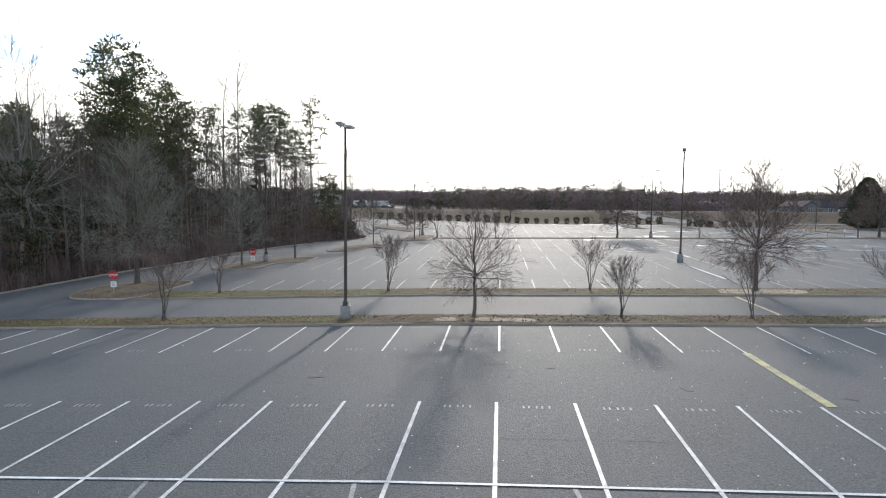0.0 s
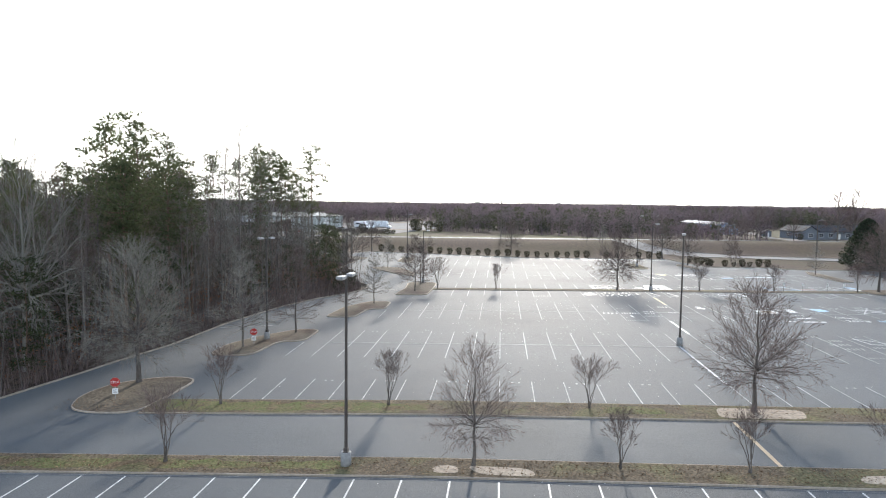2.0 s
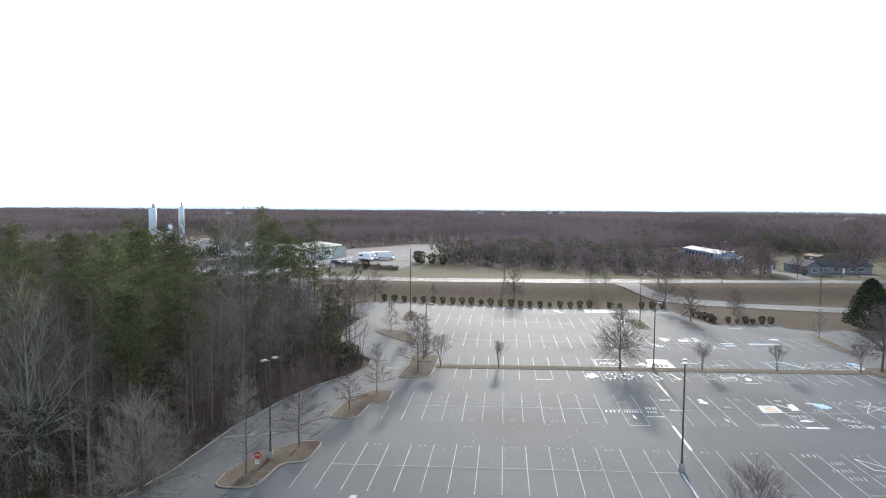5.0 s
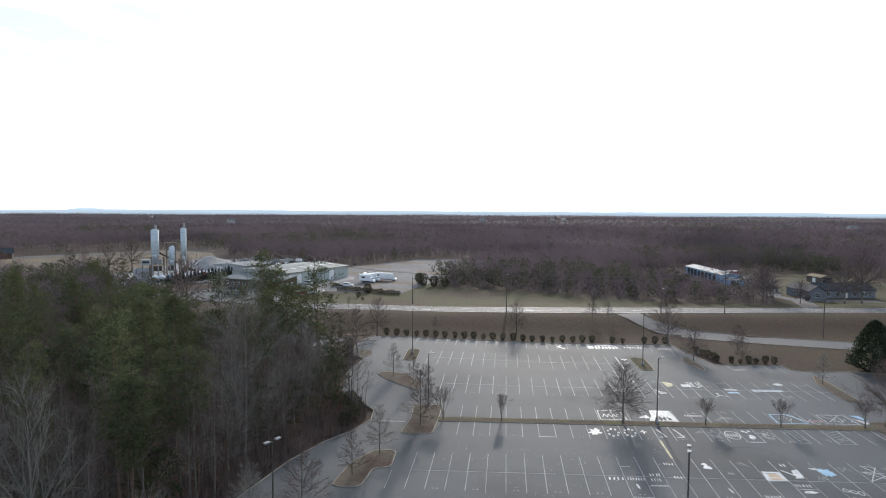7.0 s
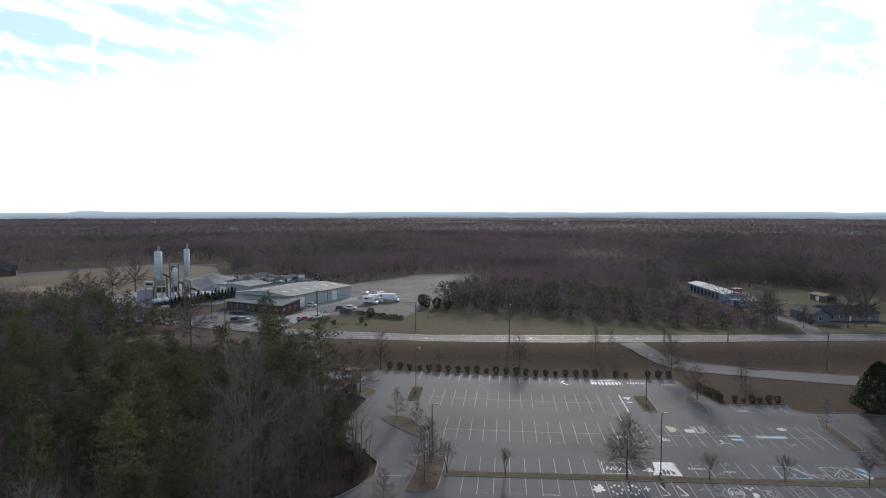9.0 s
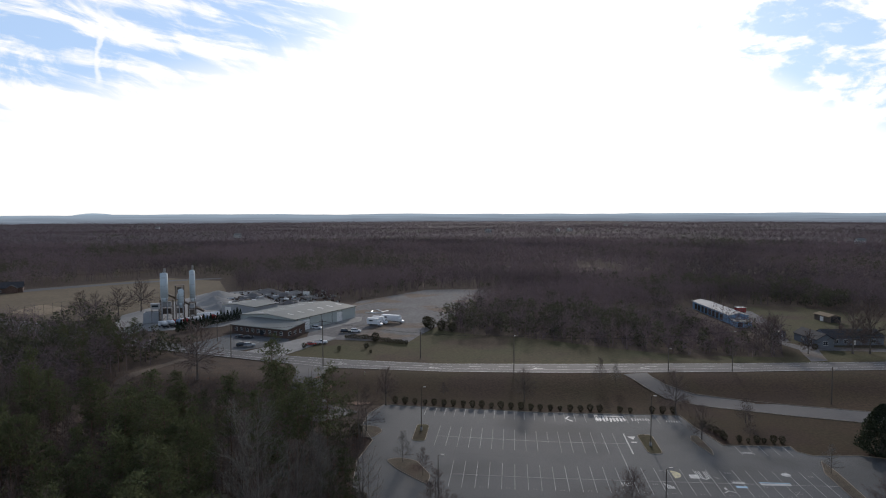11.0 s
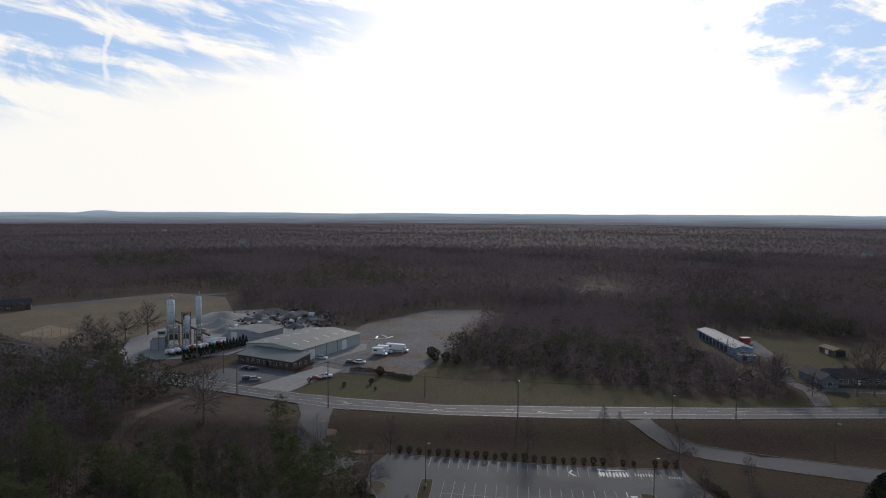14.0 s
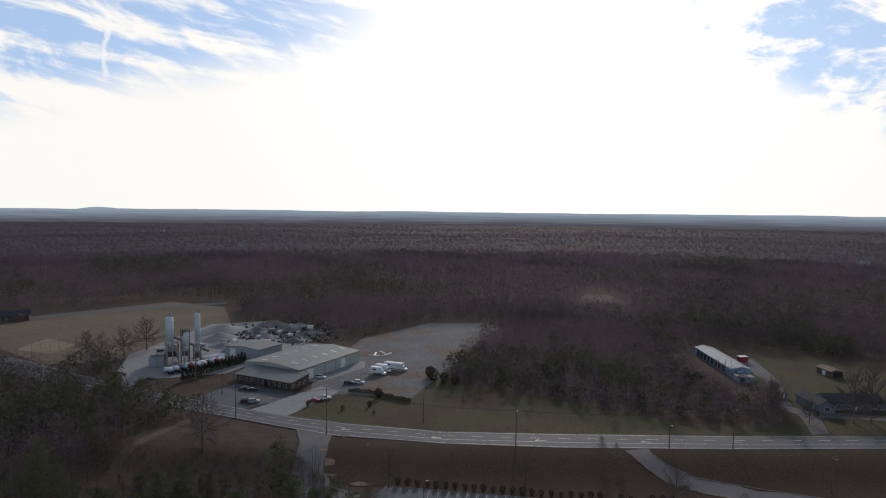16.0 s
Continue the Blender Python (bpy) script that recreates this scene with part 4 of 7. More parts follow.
# row with the many class pictures
for u, v, w, n in ((16.6, 87.2, 2.3, 4), (19.3, 87.2, 2.5, 7), (22.0, 87.1, 1.5, 4), (22.2, 88.8, 1.7, 4), (25.2, 88.1, 1.2, 3), (25.0, 92.8, 1.5, 4), (41.2, 93.4, 1.0, 2), (35.7, 82.8, 2.2, 6), (38.4, 82.3, 1.8, 3), (41.0, 86.5, 2.1, 5)):
    bars(u, v, w, 0.85, n, seed=int(u * 7))
p = painting("white painted zigzag on a stall")
flat_shape("zigzag", polyline([(20.8 + 0.3 * i, 85.0 + 0.45 * (i % 2)) for i in range(9)], 0.14), M_PAINT, p)
p = painting("white boxed stall with a small upright stroke")
flat_shape("box_line", [line_shape((stall(6), 81.6), (stall(7), 81.6), 0.12), line_shape((19.2, 84.2), (19.1, 85.6), 0.3), line_shape((18.0, 91.4), (19.2, 91.4), 0.1)], M_PAINT, p)
p = painting("white painted figure on a stall")
flat_shape("figure", [blob(30.2, 93.0, 0.4, 0.6, 50, 10, 0.4), blob(30.3, 92.0, 0.6, 0.6, 51, 10, 0.4), line_shape((31.1, 83.6), (30.9, 85.0), 0.18)], M_PAINT, p)
p = painting("white framed tan picture painted on a stall")
flat_shape("frame", [[(37.0, 87.7), (39.75, 87.9), (39.75, 91.0), (37.3, 91.0)]], M_PAINT, p)
flat_shape("panel", [[(37.7, 88.2), (39.4, 88.3), (39.3, 88.9), (37.7, 88.8)], [(37.7, 89.0), (39.3, 89.1), (39.2, 90.2), (37.8, 90.1)]], M_PAINT_TAN, p, 0.03)
flat_shape("dots", [blob(37.9 + 0.35 * i, 90.4, 0.12, 0.25, i, 6, 0.2) for i in range(4)], M_PATCH, p, 0.03)
p = painting("white painted triangle pennant on a stall")
flat_shape("pennant", [[(40.1, 91.9), (41.4, 90.2), (41.6, 91.6), (42.6, 92.0), (42.3, 89.0), (41.0, 88.9), (41.5, 89.6), (40.3, 91.2)]], M_PAINT, p)
p = painting("white painted wings over a bar on a stall")
flat_shape("strokes", [blob(41.2, 84.6, 1.0, 0.35, 55, 14, 0.3), line_shape((39.9, 82.0), (42.7, 82.0), 0.6), line_shape((40.0, 85.5), (42.5, 85.4), 0.12)], M_PAINT, p)
p = painting("pale blue painted splash with white wings on a stall")
flat_shape("splash", [blob(46.2, 91.1, 0.95, 1.3, 60, 20, 0.35)], M_PAINT_BLUE, p)
flat_shape("wing", [blob(45.0, 92.3, 0.5, 0.3, 61, 12, 0.4), line_shape((44.4, 92.6), (45.9, 91.8), 0.2)], M_PAINT, p)
flat_shape("scribble", polyline([(44.0 + 0.2 * i, 88.4 + 0.7 * (i % 3)) for i in range(8)], 0.1), M_PAINT_FADED, p)
p = painting("white painted star of crossing lines on a stall")
flat_shape("lines", polyline([(50.8, 88.6), (53.8, 93.4), (52.0, 94.0), (54.0, 88.8), (51.0, 91.8), (54.6, 91.2)], 0.14, True), M_PAINT, p)
p = painting("white painted letter loops on a stall")
flat_shape("loops", [s for q in range(3) for s in polyline([(45.9 + q * 0.75 + 0.32 * math.cos(a), 85.5 - 0.4 * q + 0.6 * math.sin(a)) for a in (0, 1, 2, 3, 4, 5, 6)], 0.13)], M_PAINT, p)
p = painting("pale blue painted letter bars on a stall")
flat_shape("blue_bars", [line_shape((49.6 + 0.4 * i, 82.4), (49.7 + 0.4 * i, 83.4), 0.2) for i in range(4)], M_PAINT_BLUE, p)
# the painted year, which can be read
year = painting("white painted year on a stall")
txt = bpy.data.curves.new("year", "FONT")
txt.body, txt.size, txt.align_x, txt.extrude = "2018", 1.5, "CENTER", 0.002
ob = new("year_text", txt)
year_mesh = bpy.data.meshes.new_from_object(ob)
bpy.data.objects.remove(ob)
yx, yy = xy(47.0, 82.3)
ob = part_mesh("year", year_mesh, M_PAINT, year)
ob.matrix_basis = pose(yx, yy, land(yx, yy) + 0.03, 0.7, -0.8, math.degrees(-GRID))
# nearer row: faint chalk lettering
for c, v, w, n in ((13.3, 70.6, 2.0, 5), (13.2, 68.6, 2.3, 5), (13.4, 66.6, 1.8, 4), (14.4, 64.6, 2.0, 4), (10.8, 69.0, 1.0, 2), (12.6, 72.6, 1.8, 3)):
    bars(stall(0) + c * PITCH, v, w, 0.9, n, M_PAINT_FADED, "faint chalky letter bars on asphalt", int(c * 9))
p = painting("white outlined kite shape on a stall")
flat_shape("kite", polyline([(stall(14) + 0.8, 72.0), (stall(14) + 1.2, 69.0), (stall(15) + 0.8, 68.6), (stall(15) - 0.2, 70.2)], 0.15, True), M_PAINT, p)
p = painting("white framed picture with letter bars on a stall")
flat_shape("frame", polyline([(stall(17) + 0.3, 68.6), (stall(19), 68.6), (stall(18) + 2.2, 73.0), (stall(17) + 0.5, 73.0)], 0.2, True) + [line_shape((stall(17) + 0.8 + 0.6 * i, 69.6), (stall(17) + 0.9 + 0.6 * i, 72.2), 0.3) for i in range(6)], M_PAINT, p)
# far row before the hedge
p = painting("white painted block letters far up the lot")
flat_shape("blocks", [blob(stall(8) + 0.4 + 0.9 * i, 171.8, 0.35, 1.9, 70 + i, 8, 0.35) for i in range(9)] + [line_shape((stall(8), 174.4), (stall(11) - 0.5, 174.4), 0.6)], M_PAINT, p)
p = painting("white painted curl on a stall")
flat_shape("curl", polyline([(stall(5) + 1.2, 173.4), (stall(5) + 0.3, 171.6), (stall(5) + 1.4, 170.0), (stall(5) + 2.0, 169.4)], 0.5), M_PAINT, p)
p = painting("white accessible-parking style mark on a stall")
flat_shape("mark", [[(stall(10) + 0.5, 158.6), (stall(10) + 2.6, 158.8), (stall(10) + 1.7, 156.6)], line_shape((stall(10) + 0.9, 154.8), (stall(10) + 2.2, 154.6), 0.8)], M_PAINT, p)
bars(stall(12) + 1.0, 172.0, 5.0, 1.8, 7, seed=21)
bars(stall(15) + 1.0, 171.0, 4.0, 1.4, 6, seed=22)
bars(stall(19) + 1.4, 149.6, 2.2, 1.2, 5, seed=23)
bars(stall(8) + 1.2, 130.4, 2.4, 1.6, 6, seed=24)
# small worn scribbles on many stalls of the painted side
rnds = random.Random(31)
for row, va, vb in ((0, 61.5, 72.5), (1, 82.5, 94), (2, 103, 108.4), (3, 112.2, 117.4), (4, 127, 138)):
    for k in range(10, 23):
        if rnds.random() < 0.5:
            continue
        c, v = stall(k) + rnds.uniform(0.9, 1.9), rnds.uniform(va, vb)
        kind = rnds.random()
        if kind < 0.5:
            bars(c, v, rnds.uniform(0.8, 1.8), rnds.uniform(0.4, 0.8), rnds.randrange(3, 6), rnds.choice((M_PAINT_FADED, M_PAINT_THIN)), "small chalky letter bars on a stall", k + row)
        else:
            p = painting("small chalky scribble on a stall")
            flat_shape("scribble", polyline([(c + rnds.uniform(-0.8, 0.8), v + rnds.uniform(-0.9, 0.9)) for i in range(6)], 0.1), M_PAINT_FADED, p)
# tyre marks in rings
p = painting("dark looping tyre skid marks on the asphalt")
for cu, cv, ru, rv, a0, a1 in ((38.4, 97.0, 3.7, 3.3, 0.2, 5.4), (37.2, 97.4, 2.6, 2.6, 1.2, 4.6), (38.6, 96.6, 4.6, 3.9, 2.0, 4.6), (38.6, 96.8, 4.3, 3.6, 1.4, 3.6)):
    flat_shape("skid", polyline([(cu + ru * math.cos(a0 + (a1 - a0) * i / 24), cv + rv * math.sin(a0 + (a1 - a0) * i / 24)) for i in range(25)], 0.16), M_SKID, p, 0.012)


# ---- trees ----
class Soup:
    """Loose triangles and quads gathered in lists, for meshes of many small pieces."""

    def __init__(self):
        self.v, self.f = [], []

    def limb(self, p, q, r0, r1, sides=4):
        d = (q - p)
        if d.length < 1e-5:
            return
        d = d.normalized()
        a = d.cross(Vector((0.31, 0.95, 0.1))).normalized()
        b = d.cross(a)
        n = len(self.v)
        for c, r in ((p, r0), (q, r1)):
            for k in range(sides):
                t = 2 * math.pi * k / sides
                w = c + a * (math.cos(t) * r) + b * (math.sin(t) * r)
                self.v.append((w.x, w.y, w.z))
        for k in range(sides):
            k2 = (k + 1) % sides
            self.f.append((n + k, n + k2, n + sides + k2, n + sides + k))

    def sliver(self, p, q, w, rnd):
        d = q - p
        s = d.cross(Vector((rnd.uniform(-1, 1), rnd.uniform(-1, 1), rnd.uniform(-1, 1))))
        if s.length < 1e-6:
            return
        s = s.normalized() * w
        n = len(self.v)
        self.v += [tuple(p - s), tuple(p + s), tuple(q)]
        self.f.append((n, n + 1, n + 2))

    def leaf(self, c, size, rnd, flat=0.0):
        a = Vector((rnd.gauss(0, 1), rnd.gauss(0, 1), rnd.gauss(0, 1) * (1 - flat))).normalized()
        b = a.cross(Vector((rnd.gauss(0, 1), rnd.gauss(0, 1), rnd.gauss(0, 1)))).normalized()
        n = len(self.v)
        self.v += [tuple(c - a * size * 0.5 - b * size * 0.3), tuple(c - a * size * 0.5 + b * size * 0.3), tuple(c + a * size * 0.6)]
        self.f.append((n, n + 1, n + 2))

    def mesh(self, name, mat):
        me = bpy.data.meshes.new(name)
        me.from_pydata(self.v, [], self.f)
        me.materials.append(mat)
        return me


def turned(d, angle, spin):
    """The way d bent aside by angle, at that spin round it."""
    a = d.cross(Vector((0.2, 0.3, 0.93)))
    if a.length < 0.05:
        a = d.cross(Vector((1, 0, 0)))
    a.normalize()
    b = d.cross(a)
    return (d * math.cos(angle) + (a * math.cos(spin) + b * math.sin(spin)) * math.sin(angle)).normalized()


def grow(wood, fine, rnd, p, d, length, r, level, top_level, up, spread, kids):
    """One limb in wandering steps, with limbs off it; the last level is twigs."""
    steps = 3 if level < top_level else 2
    twig = level == top_level
    spin = rnd.uniform(0, 6.28)
    for i in range(steps):
        d = (d + Vector((rnd.gauss(0, 0.10), rnd.gauss(0, 0.10), rnd.gauss(0, 0.06) + up * 0.10))).normalized()
        q = p + d * (length / steps)
        r1 = r * (0.78 if not twig else 0.4)
        if twig:
            fine.sliver(p, q + d * length * 0.15, max(0.0095, r), rnd)
        else:
            (wood if level < 2 else fine).limb(p, q, r, r1, 5 if level == 0 else 3)
        if not twig and (i > 0 or level > 0):
            for k in range(kids[level]):
                spin += 2.4 + rnd.uniform(-0.5, 0.5)
                ang = spread[level] * rnd.uniform(0.75, 1.25)
                start = p.lerp(q, rnd.uniform(0.2, 1.0))
                grow(wood, fine, rnd, start, turned(d, ang, spin), length * rnd.uniform(0.48, 0.68), r1 * 0.55, level + 1, top_level, up, spread, kids)
        p, r = q, r1
    if not twig:
        for k in range(2):
            grow(wood, fine, rnd, p, turned(d, 0.3 * rnd.uniform(0.6, 1.4), rnd.uniform(0, 6.28)), length * 0.5, r * 0.8, level + 1, top_level, up, spread, kids)


def tree_meshes(kind, seed, h, pale=False):
    """Trunk and crown meshes of a bare tree h metres high, foot at the origin."""
    rnd = random.Random(seed)
    wood, fine = Soup(), Soup()
    up = Vector((0, 0, 1))
    if kind == "crape":                         # many stems from the ground, vase-shaped
        for k in range(6):
            d = turned(up, rnd.uniform(0.08, 0.34), k * 1.05 + rnd.uniform(-0.3, 0.3))
            base = Vector((0.12 * math.cos(k * 1.05), 0.12 * math.sin(k * 1.05), -0.1))
            p, r, hh = base, 0.034 * h / 4.5, h * 0.5
            for i in range(4):
                q = p + d * hh / 4
                wood.limb(p, q, r, r * 0.86, 5)
                if i >= 2:
                    grow(wood, fine, rnd, q, turned(d, rnd.uniform(0.4, 0.8), rnd.uniform(0, 6.28)), h * 0.2, r * 0.45, 1, 3, 0.8, (0, 0.45, 0.45), (0, 1, 2))
                p, r = q, r * 0.86
                d = (d + Vector((rnd.gauss(0, 0.10), rnd.gauss(0, 0.10), 0.02))).normalized()
            for j in range(3):
                grow(wood, fine, rnd, p, turned(d, rnd.uniform(0.15, 0.6), rnd.uniform(0, 6.28)), h * 0.27, r * 0.5, 1, 3, 0.6, (0, 0.5, 0.5), (0, 1, 2))
    elif kind in ("round", "dense", "sparse", "ghost"):            # trunk, then limbs reaching to an uneven crown that is widest below its middle
        full = kind == "dense"
        r, p = 0.0185 * h, Vector((0, 0, -0.1))
        wood.limb(p, p + up * 0.35, r * 1.4, r, 8)
        p, spine = p + up * 0.3, []
        for i in range(9):
            q = Vector((rnd.gauss(0, 0.004) * h, rnd.gauss(0, 0.004) * h, h * (0.08 + 0.088 * i)))
            wood.limb(p, q, r, r * 0.86, 7)
            spine.append((p, q, r))
            p, r = q, r * 0.86
        skirt = ((0.17, 0.16), (0.24, 0.34), (0.34, 0.44), (0.46, 0.45), (0.60, 0.37), (0.76, 0.27), (0.90, 0.15), (1.0, 0.04))
        limbs = 60 if full else 40 if kind == "round" else 24 if kind == "ghost" else 32
        for k in range(limbs):
            zt = 0.18 + 0.80 * ((k + rnd.random()) / limbs) ** 1.05
            for (z0, w0), (z1, w1) in zip(skirt, skirt[1:]):
                if z0 <= zt <= z1:
                    reach = w0 + (w1 - w0) * (zt - z0) / (z1 - z0)
            reach *= h * rnd.uniform(0.72, 1.08)
            ang = k * 2.4 + rnd.uniform(-0.4, 0.4)
            tip = Vector((reach * math.cos(ang), reach * math.sin(ang), zt * h))
            rise = (-0.12 + 1.75 * smooth(0.22, 0.95, zt)) * reach
            zb = min(0.78 * h, max(0.2 * h, tip.z - rise))
            j = min(8, max(1, int((zb / h - 0.08) / 0.088) + 1))
            lo, hi, thick = spine[j]
            base = lo.lerp(hi, min(1, max(0, (zb - lo.z) / max(0.01, hi.z - lo.z))))
            mid = base.lerp(tip, 0.5) + Vector((rnd.gauss(0, 0.02) * h, rnd.gauss(0, 0.02) * h, 0.07 * reach))
            last, rr = base, thick * rnd.uniform(0.26, 0.36) * (2.0 if kind in ("sparse", "ghost") else 1.0)
            n = 6
            for i in range(1, n + 1):
                t = i / n
                at = base * (1 - t) ** 2 + mid * 2 * t * (1 - t) + tip * t * t + Vector((rnd.gauss(0, 0.006), rnd.gauss(0, 0.006), rnd.gauss(0, 0.006))) * h
                wood.limb(last, at, rr, rr * 0.8, 4)
                d = (at - last).normalized()
                if i > 1:
                    for m in range(2):
                        side = turned(d, rnd.uniform(0.45, 1.0), rnd.uniform(0, 6.28))
                        side = (side + Vector((0, 0, 0.30 if zt > 0.45 else -0.05))).normalized()
                        length = (0.085 + 0.10 * rnd.random()) * h * (1.15 - 0.5 * t)
                        grow(wood, fine, rnd, last.lerp(at, rnd.random()), side, length, max(0.045 if kind == "sparse" else 0.010, rr * 0.5), 2, 3, 0.25 if zt > 0.45 else -0.35, (0, 0, 0.6), (0, 0, 1 if kind == "sparse" else 3))
                last, rr = at, rr * 0.8
    elif kind == "young":                       # straight leader with short side limbs
        r, p = 0.014 * h, Vector((0, 0, -0.1))
        n = 12
        for i in range(n):
            q = p + Vector((rnd.gauss(0, 0.03), rnd.gauss(0, 0.03), h / n))
            wood.limb(p, q, r, r * 0.88, 6)
            if i >= 2:
                t = (i - 2) / (n - 2)
                for k in range(4):
                    grow(wood, fine, rnd, p.lerp(q, rnd.random()), turned(up, 1.42 - 0.75 * t, k * 1.57 + i * 0.9 + rnd.uniform(-0.3, 0.3)), h * 0.26 * (1 - 0.74 * t) * rnd.uniform(0.8, 1.15), r * 0.45, 1, 3, 0.35, (0, 0.6, 0.5), (0, 2, 3))
            p, r = q, r * 0.88
    elif kind == "gaunt":                       # old tree: long stout bole, a few crooked limbs at the top
        r, p = 0.014 * h, Vector((0, 0, -0.2))
        for i in range(8):
            q = p + Vector((rnd.gauss(0, 0.08), rnd.gauss(0, 0.08), h * 0.085))
            wood.limb(p, q, r, r * 0.92, 8)
            if i > 2:
                grow(wood, fine, rnd, q, turned(up, rnd.uniform(0.8, 1.3), i * 2.4), h * 0.13, r * 0.3, 1, 3, 0.3, (0, 0.6, 0.6), (0, 1, 2))
            p, r = q, r * 0.92
        for k in range(7):
            grow(wood, fine, rnd, p + Vector((0, 0, -0.1 * k)), turned(up, 0.30 + 0.16 * k, k * 2.2), h * 0.23, r * 0.62, 0, 3, 0.3, (0.7, 0.7, 0.6), (1, 1, 2))
    else:                                       # forest tree: tall bole, crown in the upper part
        r, p, n = 0.0105 * h, Vector((0, 0, -0.2)), 9
        lean = Vector((rnd.gauss(0, 0.025), rnd.gauss(0, 0.025), 0))
        first = 2 if kind == "edge" else 3
        for i in range(n):
            q = p + (up + lean + Vector((rnd.gauss(0, 0.02), rnd.gauss(0, 0.02), 0))) * (h / n)
            wood.limb(p, q, r, r * 0.87, 6)
            if i >= first:
                t = (i - first) / (n - first)
                for k in range(3 if kind == "edge" else 2):
                    grow(wood, fine, rnd, p.lerp(q, rnd.random()), turned(up, 0.95 - 0.35 * t + rnd.uniform(-0.15, 0.15), i * 2.3 + k * 2.1 + rnd.uniform(-0.6, 0.6)), h * (0.25 - 0.10 * t) * rnd.uniform(0.7, 1.2), r * 0.42, 1, 3, 0.45, (0, 0.55, 0.5), (0, 2, 1) if kind == "thin" else (0, 2, 3))
            p, r = q, r * 0.87
        grow(wood, fine, rnd, p, up, h * 0.12, r, 1, 3, 0.3, (0, 0.5, 0.5), (0, 2, 3))
    return wood.mesh("trunk", M_BARK), fine.mesh("crown", M_TWIG_PALE if pale else M_TWIG)


def pine_meshes(seed, h, first=0.45, width=0.17, clump=1.0, mat=None, fill=2.6):
    """Trunk and crown of a pine: crooked limbs that carry flat pads of needle tufts, in a rounded head with gaps."""
    rnd = random.Random(seed)
    wood, fine = Soup(), Soup()
    up, p, r, n = Vector((0, 0, 1)), Vector((0, 0, -0.2)), 0.0105 * h, 10
    spine = [p]
    for i in range(n):
        q = p + Vector((rnd.gauss(0, 0.012) * h / n * 3, rnd.gauss(0, 0.012) * h / n * 3, h * 0.96 / n))
        wood.limb(p, q, r, r * 0.86, 7)
        p, r = q, r * 0.86
        spine.append(p)
    limbs = int(15 * fill)
    spin = rnd.uniform(0, 6.28)
    lean = rnd.uniform(0, 6.28)
    for i in range(limbs):
        t = (i + rnd.random()) / limbs
        z = (first + (0.975 - first) * t) * n
        base = spine[min(n - 1, int(z))].lerp(spine[min(n, int(z) + 1)], z - int(z))
        prof = 0.50 + 1.1 * t if t < 0.45 else math.sqrt(max(0.05, 1 - ((t - 0.45) / 0.60) ** 2))
        spin += 2.4 + rnd.uniform(-0.7, 0.7)
        length = h * width * prof * rnd.uniform(0.55, 1.15) * (1 + 0.22 * math.cos(spin - lean))
        d = turned(up, 1.55 - 0.95 * t * t + rnd.uniform(-0.15, 0.15), spin)
        mid = base + d * length * 0.55 + Vector((0, 0, -0.03 * length))
        tip = base + d * length + Vector((0, 0, 0.14 * length))
        wood.limb(base, mid, 0.0030 * h * (1 - 0.6 * t), 0.0018 * h * (1 - 0.6 * t), 3)
        wood.limb(mid, tip, 0.0018 * h * (1 - 0.6 * t), 0.012, 3)
        side = d.cross(up).normalized()
        for c in range(max(3, min(6, int(length * 1.1)))):
            along_limb = rnd.uniform(0.35, 1.06)
            at = base.lerp(mid, along_limb / 0.55) if along_limb < 0.55 else mid.lerp(tip, (along_limb - 0.55) / 0.45)
            at = at + side * rnd.uniform(-0.30, 0.30) * length + Vector((0, 0, rnd.uniform(-0.1, 0.25)))
            pad = clump * rnd.uniform(0.42, 0.85) * (h / 25) ** 0.4
            for k in range(20):
                o = Vector((rnd.gauss(0, 0.55), rnd.gauss(0, 0.55), rnd.gauss(0.05, 0.24))) * pad
                w = (o * 0.9 + Vector((rnd.gauss(0, 0.3), rnd.gauss(0, 0.3), 0.28 + rnd.gauss(0, 0.2))) * pad).normalized()
                fine.sliver(at + o, at + o + w * pad * rnd.uniform(0.45, 0.8), pad * rnd.uniform(0.10, 0.19), rnd)
    return wood.mesh("trunk", M_PINEBARK), fine.mesh("crown", mat or M_NEEDLE)


def dense_evergreen(seed, h, w, mat, n=2600, leaf=0.5, shape="cone", stem=0.06):
    """A solid evergreen: leaves gathered on an uneven skin."""
    rnd = random.Random(seed)
    wood, fine = Soup(), Soup()
    wood.limb(Vector((0, 0, -0.1)), Vector((0, 0, h * 0.5)), stem * w, stem * w * 0.5, 6)
    for i in range(n):
        a, t = rnd.uniform(0, 6.28), rnd.random()
        if shape == "cone":
            prof = (1 - t) ** (0.55 if w > 8 else 0.75) * min(1.0, 0.35 + t * 6)
            z = h * (0.03 + 0.97 * t)
        elif shape == "egg":
            prof = math.sin(math.pi * min(1.0, 0.14 + 0.86 * t) ** 0.8) ** 0.6
            z = h * (0.02 + 0.98 * t)
        else:
            ph = math.acos(1 - 2 * t)
            prof, z = math.sin(ph) ** 0.8 * (0.72 + 0.4 * t), h * (0.50 - 0.48 * math.cos(ph))
        bump = 1 + 0.16 * math.sin(a * 3 + seed) * math.sin(t * 9 + seed) + 0.12 * math.sin(a * 7 + t * 21)
        rr = w / 2 * prof * bump * rnd.uniform(0.72, 1.05)
        fine.leaf(Vector((rr * math.cos(a), rr * math.sin(a), z)), leaf * rnd.uniform(0.6, 1.3), rnd)
    return wood.mesh("stem", M_BARK), fine.mesh("foliage", mat)


MODELS = {}


def model(key, maker, *args, **kw):
    if key not in MODELS:
        MODELS[key] = maker(*args, **kw)
    return MODELS[key]


